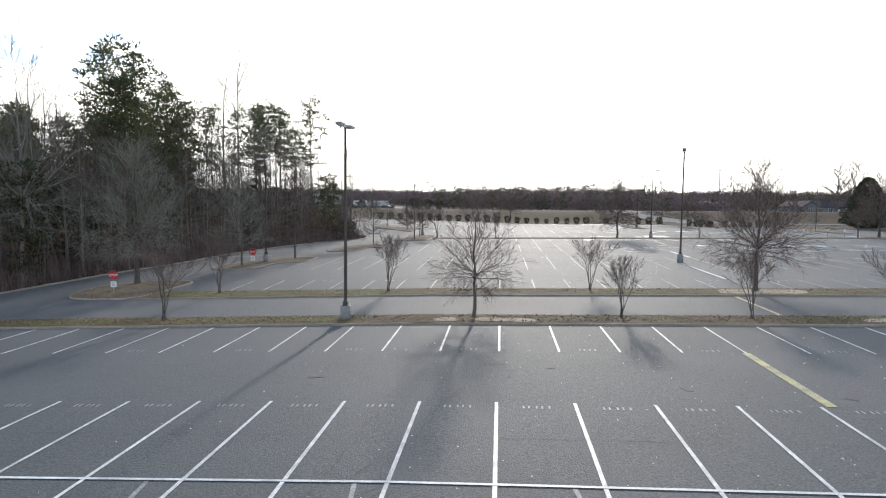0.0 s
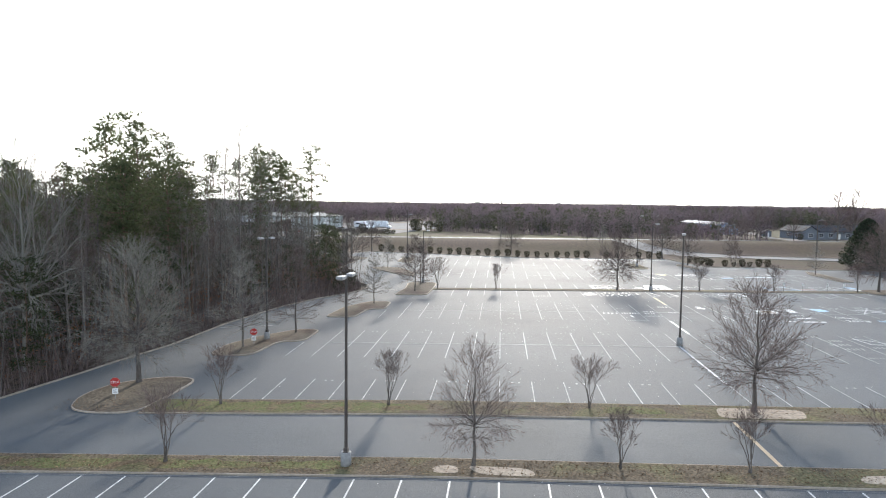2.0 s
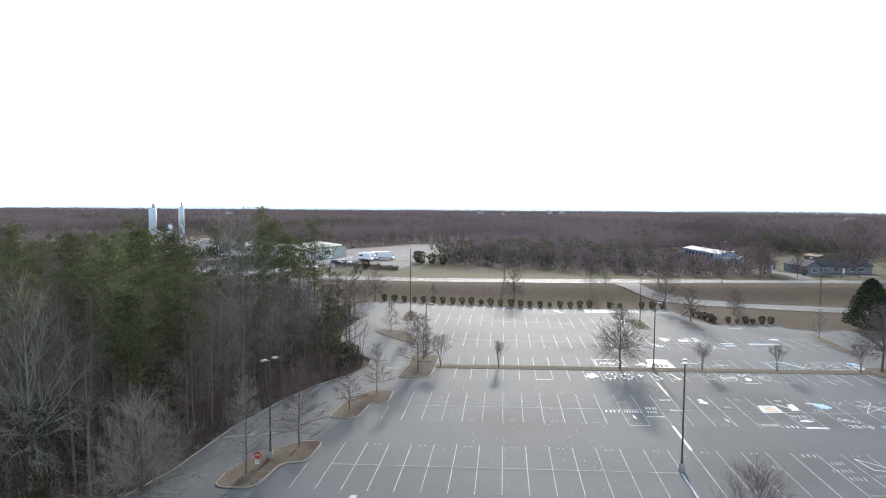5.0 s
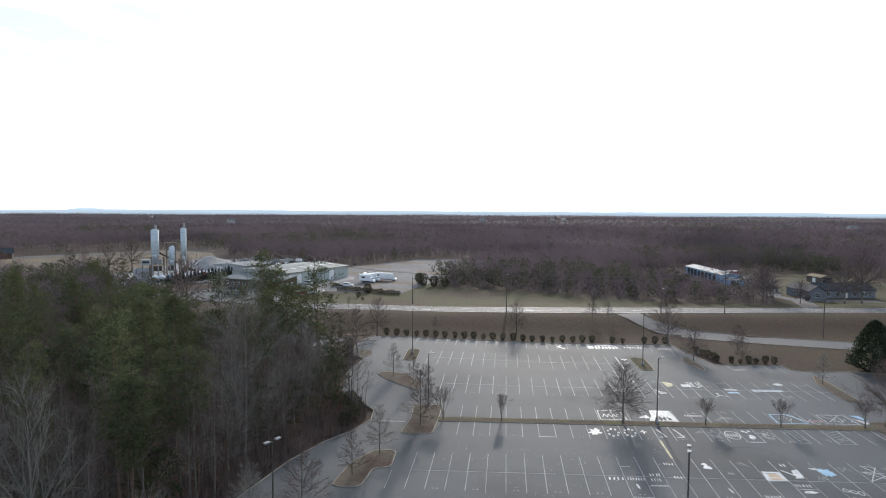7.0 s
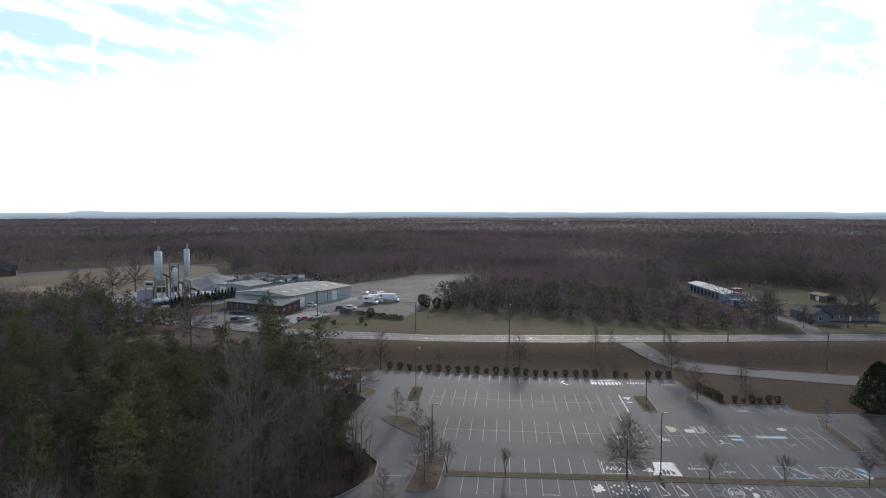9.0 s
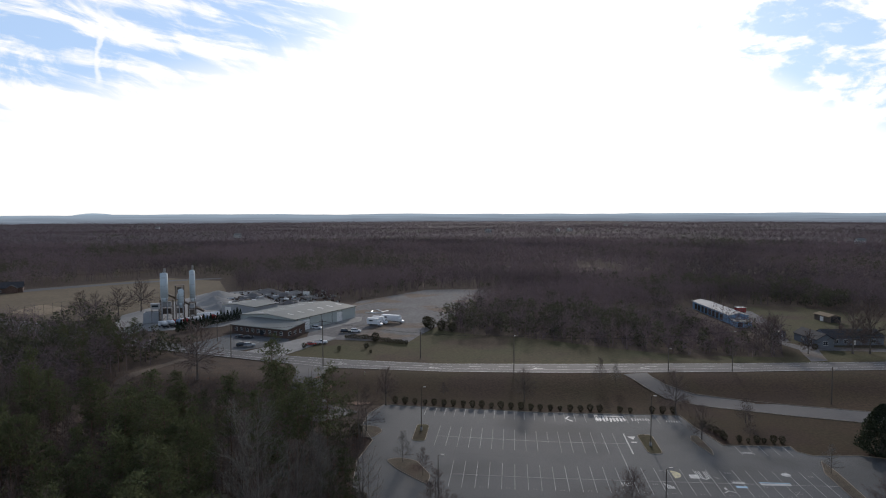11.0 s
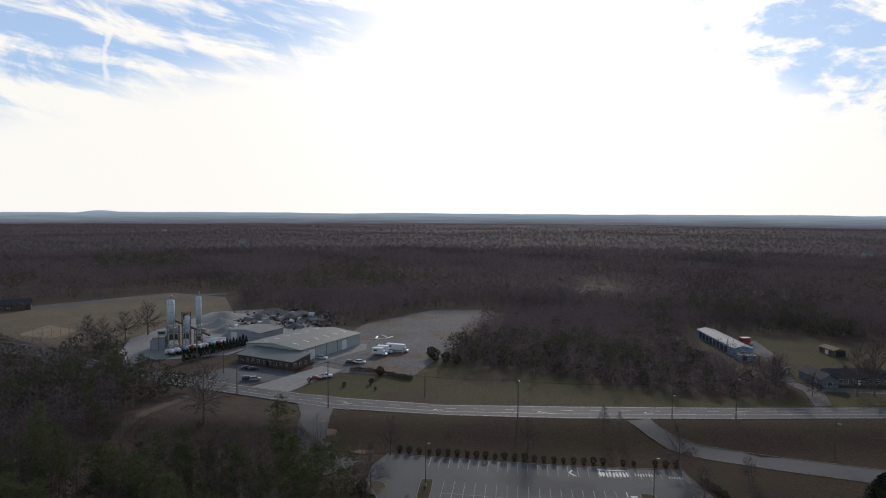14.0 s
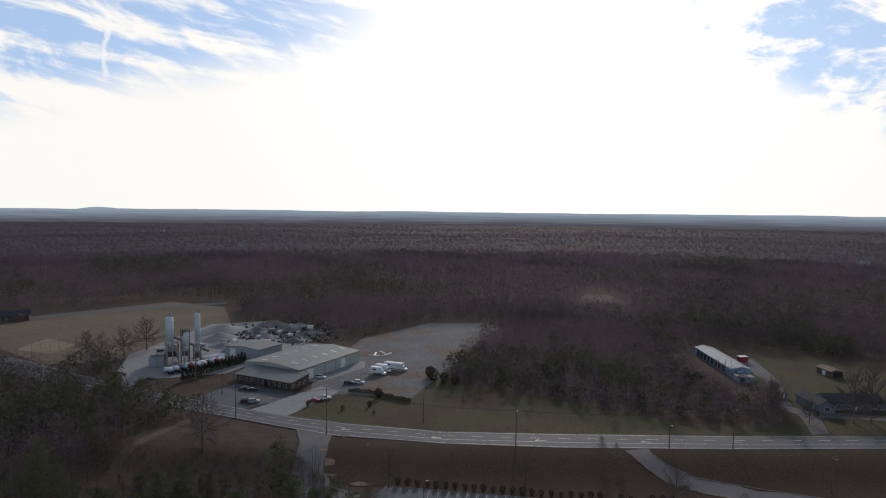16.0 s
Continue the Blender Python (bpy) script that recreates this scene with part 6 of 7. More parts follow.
def crown_soup(bare, soup, x, y, h, rnd, pieces, wide, twig=0.12):
    """A far tree: a fan of upright twigs, or a ragged cone of needles."""
    z = land(x, y) - 0.3
    if bare:
        for k in range(pieces):
            a, ph = rnd.uniform(0, 6.28), math.acos(rnd.uniform(-1, 1))
            k2 = rnd.random() ** 0.4
            c = Vector((x + wide * k2 * math.sin(ph) * math.cos(a), y + wide * k2 * math.sin(ph) * math.sin(a), z + h * (0.62 + 0.37 * k2 * math.cos(ph))))
            d = Vector((math.sin(ph) * math.cos(a) + rnd.gauss(0, 0.35), math.sin(ph) * math.sin(a) + rnd.gauss(0, 0.35), 0.45 + 0.6 * math.cos(ph))) * rnd.uniform(0.6, 1.3) * wide * 0.40
            soup.sliver(c - d * 0.5, c + d * 0.6, twig * rnd.uniform(0.6, 1.4), rnd)
        n = len(soup.v)
        soup.v += [(x - 0.13, y, z), (x + 0.13, y, z), (x, y, z + h * 0.85)]
        soup.f.append((n, n + 1, n + 2))
    else:
        for k in range(pieces):
            t = rnd.random() ** 0.8
            a = rnd.uniform(0, 6.28)
            r = wide * math.sin(min(1.0, 0.12 + 0.84 * t) * math.pi) ** 0.5 * rnd.uniform(0.4, 1.1)
            soup.leaf(Vector((x + r * math.cos(a), y + r * math.sin(a), z + h * (0.12 + 0.86 * t))), wide * rnd.uniform(0.22, 0.5), rnd)


def far_woods(name, r0, r1, step, pieces, label, size=1.0, twig=0.12):
    rnd = random.Random(int(r0))
    bare, green = Soup(), Soup()
    half = math.radians(41)
    r = r0
    while r < r1:
        n = int(2 * half * r / step)
        for i in range(n):
            a = -half + 2 * half * (i + rnd.random()) / n
            d = r + rnd.uniform(-0.5, 0.5) * step
            x, y = d * math.sin(a), d * math.cos(a)
            if is_open(x, y) or y < 90:
                continue
            g = noise.noise((x * 0.006, y * 0.006, 2.0)) + 0.4 * noise.noise((x * 0.03, y * 0.03, 4.0))
            near_lawn = -20 < x < 118 and y < 330
            low = 0.6 if near_lawn and x > 84 else 1.0
            behind_field = x < -110 and 370 < y < 900
            if g > (0.0 if near_lawn else 0.06 if behind_field else 0.30) and rnd.random() < (0.42 if near_lawn else 0.6) or rnd.random() < (0.16 if near_lawn else 0.05):
                crown_soup(False, green, x, y, (rnd.uniform(5.0, 12.5) * low if near_lawn else rnd.uniform(6, 13)) * size, rnd, int(pieces * 1.6), 2.7 * size)
            else:
                h = rnd.uniform(7, 12.5) * size * low if near_lawn else rnd.uniform(9, 14.5) * size
                crown_soup(True, bare, x, y, h, rnd, pieces, (3.4 if near_lawn else 4.2) * size, twig)
                if near_lawn and y < 300:
                    crown_soup(True, bare, x + rnd.uniform(-2, 2), y + rnd.uniform(-2, 2), rnd.uniform(3, 5), rnd, 26, 2.4, twig)
        r += step
    tagged(part_mesh(name, bare.mesh(name, M_WOODS_HAZED if r0 > 1000 else M_TWIG if r0 < 200 else M_WOODS)), label, "woods", "", "stuff")
    if green.f:
        tagged(part_mesh(name + "_evergreens", green.mesh(name + "_evergreens", M_WOODS_GREEN)), "scattered dark evergreens in the winter woods", "woods", "", "stuff")


far_woods("left_woods", 150, 215, 4.2, 110, "dense grey-brown bare winter woods", 1.0, 0.06)
far_woods("near_woods", 215, 520, 4.6, 60, "dense grey-brown bare winter woods", 1.0, 0.09)
far_woods("middle_woods", 520, 1150, 7.5, 34, "grey-brown bare winter woods", 1.15, 0.22)
far_woods("distant_woods", 1150, 2000, 11.5, 20, "distant brown winter woods", 1.2, 0.30)
far_woods("skyline_woods", 2000, 3400, 21.0, 14, "woods on the skyline", 1.3, 0.5)


def canopy():
    """The closed tops of the far woods, one rough sheet."""
    rnd = random.Random(3)
    verts, faces, rows, r = [], [], 0, 900.0
    half, n = math.radians(41), 300
    while r < 3450:
        for i in range(n + 1):
            a = -half + 2 * half * (i + rnd.uniform(-0.35, 0.35)) / n
            d = r * (1 + rnd.uniform(-0.004, 0.004))
            x, y = d * math.sin(a), d * math.cos(a)
            lift = smooth(900, 1150, r) * (9.0 + rnd.uniform(-0.5, 0.5) + 2.5 * noise.noise((x * 0.012, y * 0.012, 0))) - 1.0
            verts.append((x, y, land(x, y) + lift))
        rows += 1
        r *= 1.011
    w = n + 1
    for j in range(rows - 1):
        for i in range(n):
            faces.append((j * w + i, j * w + i + 1, (j + 1) * w + i + 1, (j + 1) * w + i))
    me = bpy.data.meshes.new("far_canopy")
    me.from_pydata(verts, [], faces)
    tagged(part_mesh("far_canopy", me, M_CANOPY_HAZED, smooth_shade=True), "closed brown canopy of far winter woods", "woods", "", "stuff")


canopy()


# ---- buildings across the road ----
def placed(name, x, y, rz, label, category, group=""):
    return thing(name, pose(x, y, land(x, y) - 0.05, 0, 0, rz), label, category, group)


def gable_roof(bm, x0, x1, y0, y1, z, rise, along_y=True, over=0.5, thick=0.18):
    """Two roof slopes with thickness; the ridge runs along y (or x)."""
    x0, x1, y0, y1 = x0 - over, x1 + over, y0 - over, y1 + over
    if along_y:
        xm = (x0 + x1) / 2
        prof = [(x0, z), (xm, z + rise), (x1, z), (x1, z + thick), (xm, z + rise + thick), (x0, z + thick)]
        a = [bm.verts.new((px, y0, pz)) for px, pz in prof]
        b = [bm.verts.new((px, y1, pz)) for px, pz in prof]
    else:
        ym = (y0 + y1) / 2
        prof = [(y0, z), (ym, z + rise), (y1, z), (y1, z + thick), (ym, z + rise + thick), (y0, z + thick)]
        a = [bm.verts.new((x0, py, pz)) for py, pz in prof]
        b = [bm.verts.new((x1, py, pz)) for py, pz in prof]
    for i in range(6):
        j = (i + 1) % 6
        bm.faces.new((a[i], a[j], b[j], b[i]))
    for r in (a, b):
        bm.faces.new((r[0], r[1], r[4], r[5]))
        bm.faces.new((r[1], r[2], r[3], r[4]))
    bmesh.ops.recalc_face_normals(bm, faces=bm.faces[:])


def gable_walls(bm, x0, x1, y0, y1, h, rise, along_y=True):
    """A solid block of walls with gable ends."""
    if along_y:
        xm = (x0 + x1) / 2
        prof = [(x0, -0.3), (x1, -0.3), (x1, h), (xm, h + rise), (x0, h)]
        a = [bm.verts.new((px, y0, pz)) for px, pz in prof]
        b = [bm.verts.new((px, y1, pz)) for px, pz in prof]
    else:
        ym = (y0 + y1) / 2
        prof = [(y0, -0.3), (y1, -0.3), (y1, h), (ym, h + rise), (y0, h)]
        a = [bm.verts.new((x0, py, pz)) for py, pz in prof]
        b = [bm.verts.new((x1, py, pz)) for py, pz in prof]
    for i in range(5):
        j = (i + 1) % 5
        bm.faces.new((a[i], a[j], b[j], b[i]))
    bm.faces.new(a)
    bm.faces.new(b)
    bmesh.ops.recalc_face_normals(bm, faces=bm.faces[:])


def panel(name, ob, mat, x0, x1, y0, y1, z0, z1, label="", bevel=0.0):
    bm = bmesh.new()
    box(bm, x0, x1, y0, y1, z0, z1, bevel)
    return part(name, bm, mat, ob, label)


def window_at(ob, face, c, z0, w, h, depth=0.06, at=0.0):
    """A framed window on a wall face ('y-' looks towards -y, 'x+' towards +x, 'x-' towards -x)."""
    def b(name, mat, lo, hi, za, zb, d0, d1, parent):
        bm = bmesh.new()
        if face == "y-":
            box(bm, lo, hi, at - d1, at - d0, za, zb)
        elif face == "x+":
            box(bm, at + d0, at + d1, lo, hi, za, zb)
        else:
            box(bm, at - d1, at - d0, lo, hi, za, zb)
        return part(name, bm, mat, parent)
    frame_ob = b("window", M_WHITE, c - w / 2 - 0.08, c + w / 2 + 0.08, z0 - 0.08, z0 + h + 0.08, -0.05, depth, ob)
    b("pane", M_GLASS, c - w / 2, c + w / 2, z0, z0 + h, depth, depth + 0.015, frame_ob)
    b("glazing_bar", M_WHITE, c - 0.03, c + 0.03, z0, z0 + h, depth + 0.015, depth + 0.03, frame_ob)
    b("glazing_bar", M_WHITE, c - w / 2, c + w / 2, z0 + h / 2 - 0.025, z0 + h / 2 + 0.025, depth + 0.015, depth + 0.03, frame_ob)


# warehouse
wh = placed("warehouse", -73.0, 282.3, -26.0, "long pale green metal warehouse with a low grey gable roof", "warehouse")
bm = bmesh.new()
gable_walls(bm, -33.5, 0, 0, 46.6, 5.7, 1.5)
part("wall", bm, M_WALLGREEN, wh)
bm = bmesh.new()
gable_roof(bm, -33.5, 0, 0, 46.6, 5.7, 1.5)
roof = part("roof", bm, M_METALROOF, wh, "grey ribbed metal roof")
for side in (-1, 1):
    for i in range(6):
        y = 4 + i * 7.4 + (2 if side > 0 else 0)
        cx = -16.75 + side * 8.4
        z = 5.7 + 1.5 * (1 - abs(cx + 16.75) / 17.25) + 0.2
        bm = bmesh.new()
        verts = box(bm, cx - 1.8, cx + 1.8, y, y + 0.9, z, z + 0.04)
        bmesh.ops.rotate(bm, verts=verts, cent=(cx, y, z), matrix=Matrix.Rotation(side * 0.0868, 3, "Y"))
        part("skylight", bm, M_LENS, roof, "pale translucent skylight strip")
for i, y in enumerate((4.0, 12.5, 21.0, 29.5, 37.5)):
    panel("pilaster", wh, M_POLE, 0.0, 0.12, y - 2.6, y - 2.35, 0, 5.6)
for i, y in enumerate((5.6, 31.0)):
    d = panel("door", wh, M_WHITE, 0.0, 0.10, y, y + 4.4, 0, 4.6, "white roll-up loading door")
    for z in (0.9, 1.8, 2.7, 3.6):
        panel("slat_joint", d, M_WALLGREY, 0.10, 0.112, y, y + 4.4, z, z + 0.04)
panel("gutter", wh, M_POLE, 0.5, 0.64, -0.5, 47.1, 5.62, 5.82)
panel("door", wh, M_WALLGREY, 0.0, 0.08, 17.0, 18.1, 0, 2.2, "grey side door")

office = placed("office", -73.0, 282.3, -26.0, "low dark brick office with a shallow grey metal roof", "office building")
bm = bmesh.new()
verts = box(bm, -26.4, 5.6, -12.2, -0.05, -0.3, 3.4)
for v in verts:
    if v.co.z > 3 and v.co.y > -1:
        v.co.z = 5.0
part("wall", bm, M_BRICK, office)
bm = bmesh.new()
verts = box(bm, -27.2, 6.4, -13.0, -0.05, 3.4, 3.65)
for v in verts:
    if v.co.y > -1:
        v.co.z += 1.7
part("roof", bm, M_METALROOF, office, "shallow grey metal roof")
for i in range(9):
    window_at(office, "y-", -24.0 + i * 3.3, 1.0, 1.5, 1.4, at=-12.2)
panel("door", office, M_GLASS, -9.6, -7.6, -12.3, -12.2, 0, 2.2, "dark glass entrance door")
for i in range(3):
    window_at(office, "x+", -10.4 + i * 3.6, 1.0, 1.4, 1.4, at=5.6)

shop = placed("workshop", -105.4, 324.7, -23.8, "grey metal workshop with a pale low gable roof", "workshop")
bm = bmesh.new()
gable_walls(bm, -22.3, 0, 0, 18.4, 5.0, 1.0)
part("wall", bm, M_WALLGREY, shop)
bm = bmesh.new()
gable_roof(bm, -22.3, 0, 0, 18.4, 5.0, 1.0)
part("roof", bm, M_METALROOF, shop, "pale metal roof")
d = panel("door", shop, M_WHITE, -20, -16, -0.1, 0, 0, 4.2, "white roll-up door")
panel("gutter", shop, M_POLE, 0.5, 0.62, -0.5, 18.9, 4.9, 5.1)
panel("door", shop, M_WALLGREY, 0, 0.08, 3.0, 4.2, 0, 2.2)
turf("concrete_apron", [(-73.5, 283), (-64, 284), (-47.5, 312), (-49, 324), (-52.5, 325)], M_CONCRETE, "pale concrete loading apron", 0.0, "apron")

park = bpy.data.objects["car_park"]
for i in range(9):
    stripe("stall_line", -104.0 + 3.0 * i, 268.5 - 1.35 * i, 1.15, 5.0, 0.12, M_PAINT_THIN, park, -0.02)
# batch plant
M_PLANT = (M_SILO, M_RUST, M_WALLGREY)


def silo(x, y, r, z0, z1, cap, label):
    ob = placed("silo", x, y, 20, label, "silo", "silos of the plant")
    bm = bmesh.new()
    tube(bm, (0, 0, z0), (0, 0, z1), r, r, 20)
    tube(bm, (0, 0, z0 - 2.6), (0, 0, z0), 0.4, r, 20)
    part("barrel", bm, M_SILO, ob, "pale steel barrel with a cone below", True).data.shade_smooth()
    bm = bmesh.new()
    tube(bm, (0, 0, z1), (0, 0, z1 + 0.6), r, r * 0.4, 20)
    part("lid", bm, M_SILO, ob)
    bm = bmesh.new()
    tube(bm, (r * 0.2, 0, z1 + 0.4), (r * 0.2, 0, z1 + cap), r * 0.35, r * 0.35, 10)
    part("vent_filter", bm, M_LAMPHEAD, ob)
    for k in range(4):
        a = math.pi / 4 + k * math.pi / 2
        bm = bmesh.new()
        tube(bm, (r * 0.95 * math.cos(a), r * 0.95 * math.sin(a), -0.2), (r * 0.95 * math.cos(a), r * 0.95 * math.sin(a), z0 + 0.6), 0.2, 0.2, 6)
        part("leg", bm, M_WALLGREY, ob)
    for z in (z0 + 2, (z0 + z1) / 2, z1 - 2):
        bm = bmesh.new()
        tube(bm, (0, 0, z), (0, 0, z + 0.12), r + 0.06, r + 0.06, 20)
        part("hoop", bm, M_LAMPHEAD, ob)
    return ob


silo(-146.0, 310.5, 1.85, 12.0, 24.0, 2.6, "tall pale blue-grey cement silo on steel legs")
silo(-136.0, 320.5, 1.4, 10.5, 24.5, 3.0, "tall grey cement silo on steel legs")
silo(-139.0, 313.5, 1.35, 9.0, 15.5, 1.2, "short white cement silo on steel legs")


def frame_tower(x, y, w, d, h, levels, label):
    ob = placed("plant_tower", x, y, 20, label, "steel tower", "towers of the plant")
    for sx in (-1, 1):
        for sy in (-1, 1):
            bm = bmesh.new()
            box(bm, sx * w / 2 - 0.12, sx * w / 2 + 0.12, sy * d / 2 - 0.12, sy * d / 2 + 0.12, -0.2, h)
            part("leg", bm, M_RUST, ob)
    for i in range(1, levels + 1):
        z = h * i / levels
        panel("deck", ob, M_RUST, -w / 2 - 0.3, w / 2 + 0.3, -d / 2 - 0.3, d / 2 + 0.3, z - 0.15, z)
        if i < levels:
            panel("hopper", ob, M_PLANT[i % 3], -w * 0.35, w * 0.35, -d * 0.35, d * 0.35, z, z + h / levels * 0.7, "", 0.2)
    for s in (-1, 1):
        bm = bmesh.new()
        tube(bm, (s * w / 2, -d / 2, 0), (s * -w / 2, -d / 2, h / levels), 0.08, 0.08, 5)
        part("brace", bm, M_RUST, ob)
    return ob


frame_tower(-141.5, 318.0, 4.0, 4.0, 17.5, 5, "rusty steel plant tower with hoppers")
frame_tower(-147.0, 315.0, 6.0, 4.0, 10.5, 3, "rusty steel frame under a silo")
frame_tower(-134.5, 316.0, 3.5, 3.5, 9.0, 3, "rusty steel frame under a silo")
bin_ob = placed("aggregate_bin", -151.5, 308.0, 20, "big grey concrete-sided aggregate bin", "bin")
for x0, x1, y0, y1 in ((-3.5, -3.2, -3, 3), (3.2, 3.5, -3, 3), (-3.2, 3.2, 2.7, 3.0), (-3.2, 3.2, -3.0, -2.7)):
    panel("wall", bin_ob, M_WALLGREY, x0, x1, y0, y1, -0.2, 5.2)
panel("fill", bin_ob, M_GRAVEL, -3.2, 3.2, -2.7, 2.7, 3.4, 4.2)
cabin = placed("control_cabin", -148.6, 306.2, 20, "beige raised control cabin beside a silo", "cabin")
for sx in (-1.6, 1.6):
    for sy in (-1.2, 1.2):
        panel("leg", cabin, M_RUST, sx - 0.1, sx + 0.1, sy - 0.1, sy + 0.1, -0.2, 7.0)
panel("body", cabin, M_SHEDROOF, -2.0, 2.0, -1.5, 1.5, 7.0, 9.6, "beige sheet-metal cabin", 0.05)
panel("window", cabin, M_GLASS, -1.5, 1.5, -1.54, -1.5, 8.0, 9.0)
panel("roof", cabin, M_WALLGREY, -2.2, 2.2, -1.7, 1.7, 9.6, 9.75)
panel("stair", cabin, M_RUST, 2.05, 2.9, -1.5, 1.5, -0.2, 0.4)
for k in range(9):
    panel("step", cabin, M_RUST, 2.1, 2.9, -1.5 - 0.55 * k + 4.0, -1.1 - 0.55 * k + 4.0, 0.75 * k + 0.4, 0.75 * k + 0.5)
for i, (x, y, rz, r, ln) in enumerate(((-130.5, 320.5, 25, 1.2, 6.0), (-127.5, 325.0, 25, 1.1, 6.5), (-153.0, 314.0, 110, 1.0, 4.5))):
    tank = placed("storage_tank", x, y, rz, "white horizontal storage tank in the plant yard", "tank", "tanks of the plant")
    bm = bmesh.new()
    tube(bm, (-ln / 2, 0, r + 0.5), (ln / 2, 0, r + 0.5), r, r, 16)
    tube(bm, (-ln / 2 - 0.35, 0, r + 0.5), (-ln / 2, 0, r + 0.5), r * 0.6, r, 16)
    tube(bm, (ln / 2, 0, r + 0.5), (ln / 2 + 0.35, 0, r + 0.5), r, r * 0.6, 16)
    part("barrel", bm, M_WHITE, tank)
    for sx in (-ln * 0.3, ln * 0.3):
        panel("saddle", tank, M_CONCRETE, sx - 0.2, sx + 0.2, -r * 0.8, r * 0.8, -0.1, 0.8)
backstop = placed("backstop_fence", -222, 336, 62, "tall thin steel posts and rails round a ball field", "fence")
for k in range(6):
    bm = bmesh.new()
    tube(bm, (-12 + 4.8 * k, 0, -0.2), (-12 + 4.8 * k, 0, 5.5), 0.07, 0.06, 6)
    part("post", bm, M_POLE, backstop)
for z in (0.4, 2.8, 5.4):
    panel("rail", backstop, M_POLE, -12, 12, -0.03, 0.03, z, z + 0.06)
conv = placed("conveyor", -150, 316, 62, "long inclined rusty conveyor belt", "conveyor")
bm = bmesh.new()
tube(bm, (0, 0, 14.5), (26, 0, 1.0), 0.7, 0.7, 4)
part("belt_truss", bm, M_RUST, conv)
for s in (6, 13, 20):
    bm = bmesh.new()
    tube(bm, (s, 0, -0.2), (s, 0, 14.5 - s * 0.52), 0.14, 0.14, 5)
    part("leg", bm, M_RUST, conv)


def heap(x, y, r, h, mat, seed, label):
    """A loose heap with an uneven skin."""
    rnd = random.Random(seed)
    bm = bmesh.new()
    n, rings = 22, 6
    top = bm.verts.new((0, 0, h))
    prev = None
    for i in range(1, rings + 1):
        t = i / rings
        ring = []
        for k in range(n):
            a = 2 * math.pi * k / n
            rr = r * t * (1 + 0.25 * noise.noise((math.cos(a) * 1.4 + seed, math.sin(a) * 1.4, 0)))
            ring.append(bm.verts.new((rr * math.cos(a), rr * math.sin(a), h * (1 - t) ** 1.15 + rnd.uniform(-0.1, 0.1) * h * (1 - t) - (0.2 if i == rings else 0))))
        for k in range(n):
            k2 = (k + 1) % n
            if prev:
                bm.faces.new((prev[k], prev[k2], ring[k2], ring[k]))
            else:
                bm.faces.new((top, ring[k2], ring[k]))
        prev = ring
    bmesh.ops.recalc_face_normals(bm, faces=bm.faces[:])
    ob = part("gravel_mound", bm, mat, None, "", True)
    ob.matrix_basis = pose(x, y, land(x, y) - 0.05)
    tagged(ob, label, "heap", "heaps in the plant yard")


for i, (x, y, r, h, mat) in enumerate(((-152, 398, 18, 5.0, M_CONCRETE), (-146, 376, 13, 4.5, M_CONCRETE), (-136, 356, 9, 3.0, M_CONCRETE), (-128, 344, 6, 3, M_CONCRETE), (-130, 398, 10, 4, M_GRAVEL), (-118, 380, 8, 3, M_CONCRETE), (-112, 404, 9, 3.2, M_GRAVEL), (-100, 372, 7, 2.6, M_GRAVEL), (-128, 424, 12, 3.4, M_GRAVEL), (-108, 420, 10, 2.4, M_CONCRETE), (-96, 398, 8, 2.0, M_GRAVEL))):
    heap(x, y, r, h, mat, i, "grey heap of gravel in the plant yard" if mat is M_GRAVEL else "pale heap of sand in the plant yard")
rndb = random.Random(12)
for mat, what in ((M_CONCRETE, "grey broken rubble strewn over the plant yard"), (M_LITTER, "brown scrap timber strewn over the plant yard")):
    bm = bmesh.new()
    for i in range(330):
        x, y = rndb.gauss(-112, 17), rndb.gauss(398, 19)
        if y < 360:
            continue
        s = rndb.uniform(0.3, 1.5)
        r = bmesh.ops.create_cube(bm, size=s, matrix=pose(x, y, land(x, y) + s * 0.2, rndb.uniform(0, 60), rndb.uniform(0, 60), rndb.uniform(0, 180)))
        for v in r["verts"]:
            v.co += Vector((rndb.gauss(0, 0.2) * s, rndb.gauss(0, 0.2) * s, rndb.gauss(0, 0.08) * s))
    tagged(part("rubble", bm, mat), what, "rubble", "", "stuff")
for i in range(26):
    x, y = rndb.uniform(-150, -92), rndb.uniform(350, 425)
    if abs(x + 112) < 14 and y < 352:
        continue
    w, d, h = rndb.uniform(1.5, 5), rndb.uniform(1.2, 2.6), rndb.uniform(0.8, 2.6)
    mat = rndb.choice((M_RUST, M_CONCRETE, M_WALLGREY, M_LAMPHEAD, M_WHITE))
    ob = placed("yard_container" if h > 1.8 else "concrete_block", x, y, rndb.uniform(0, 180), "weathered steel container in the plant yard" if h > 1.8 else "cast concrete block in the plant yard", "container" if h > 1.8 else "block", "clutter in the plant yard")
    panel("body", ob, mat, -w / 2, w / 2, -d / 2, d / 2, -0.1, h, "", 0.06)
ob = placed("yard_container", -112, 362, -20, "bright red steel container behind a workshop", "container", "clutter in the plant yard")
panel("body", ob, M_CAR_RED, -2.2, 2.2, -1.3, 1.3, -0.1, 2.9, "", 0.05)
panel("door", ob, M_RUST, 2.2, 2.26, -1.1, 1.1, 0.1, 2.6)
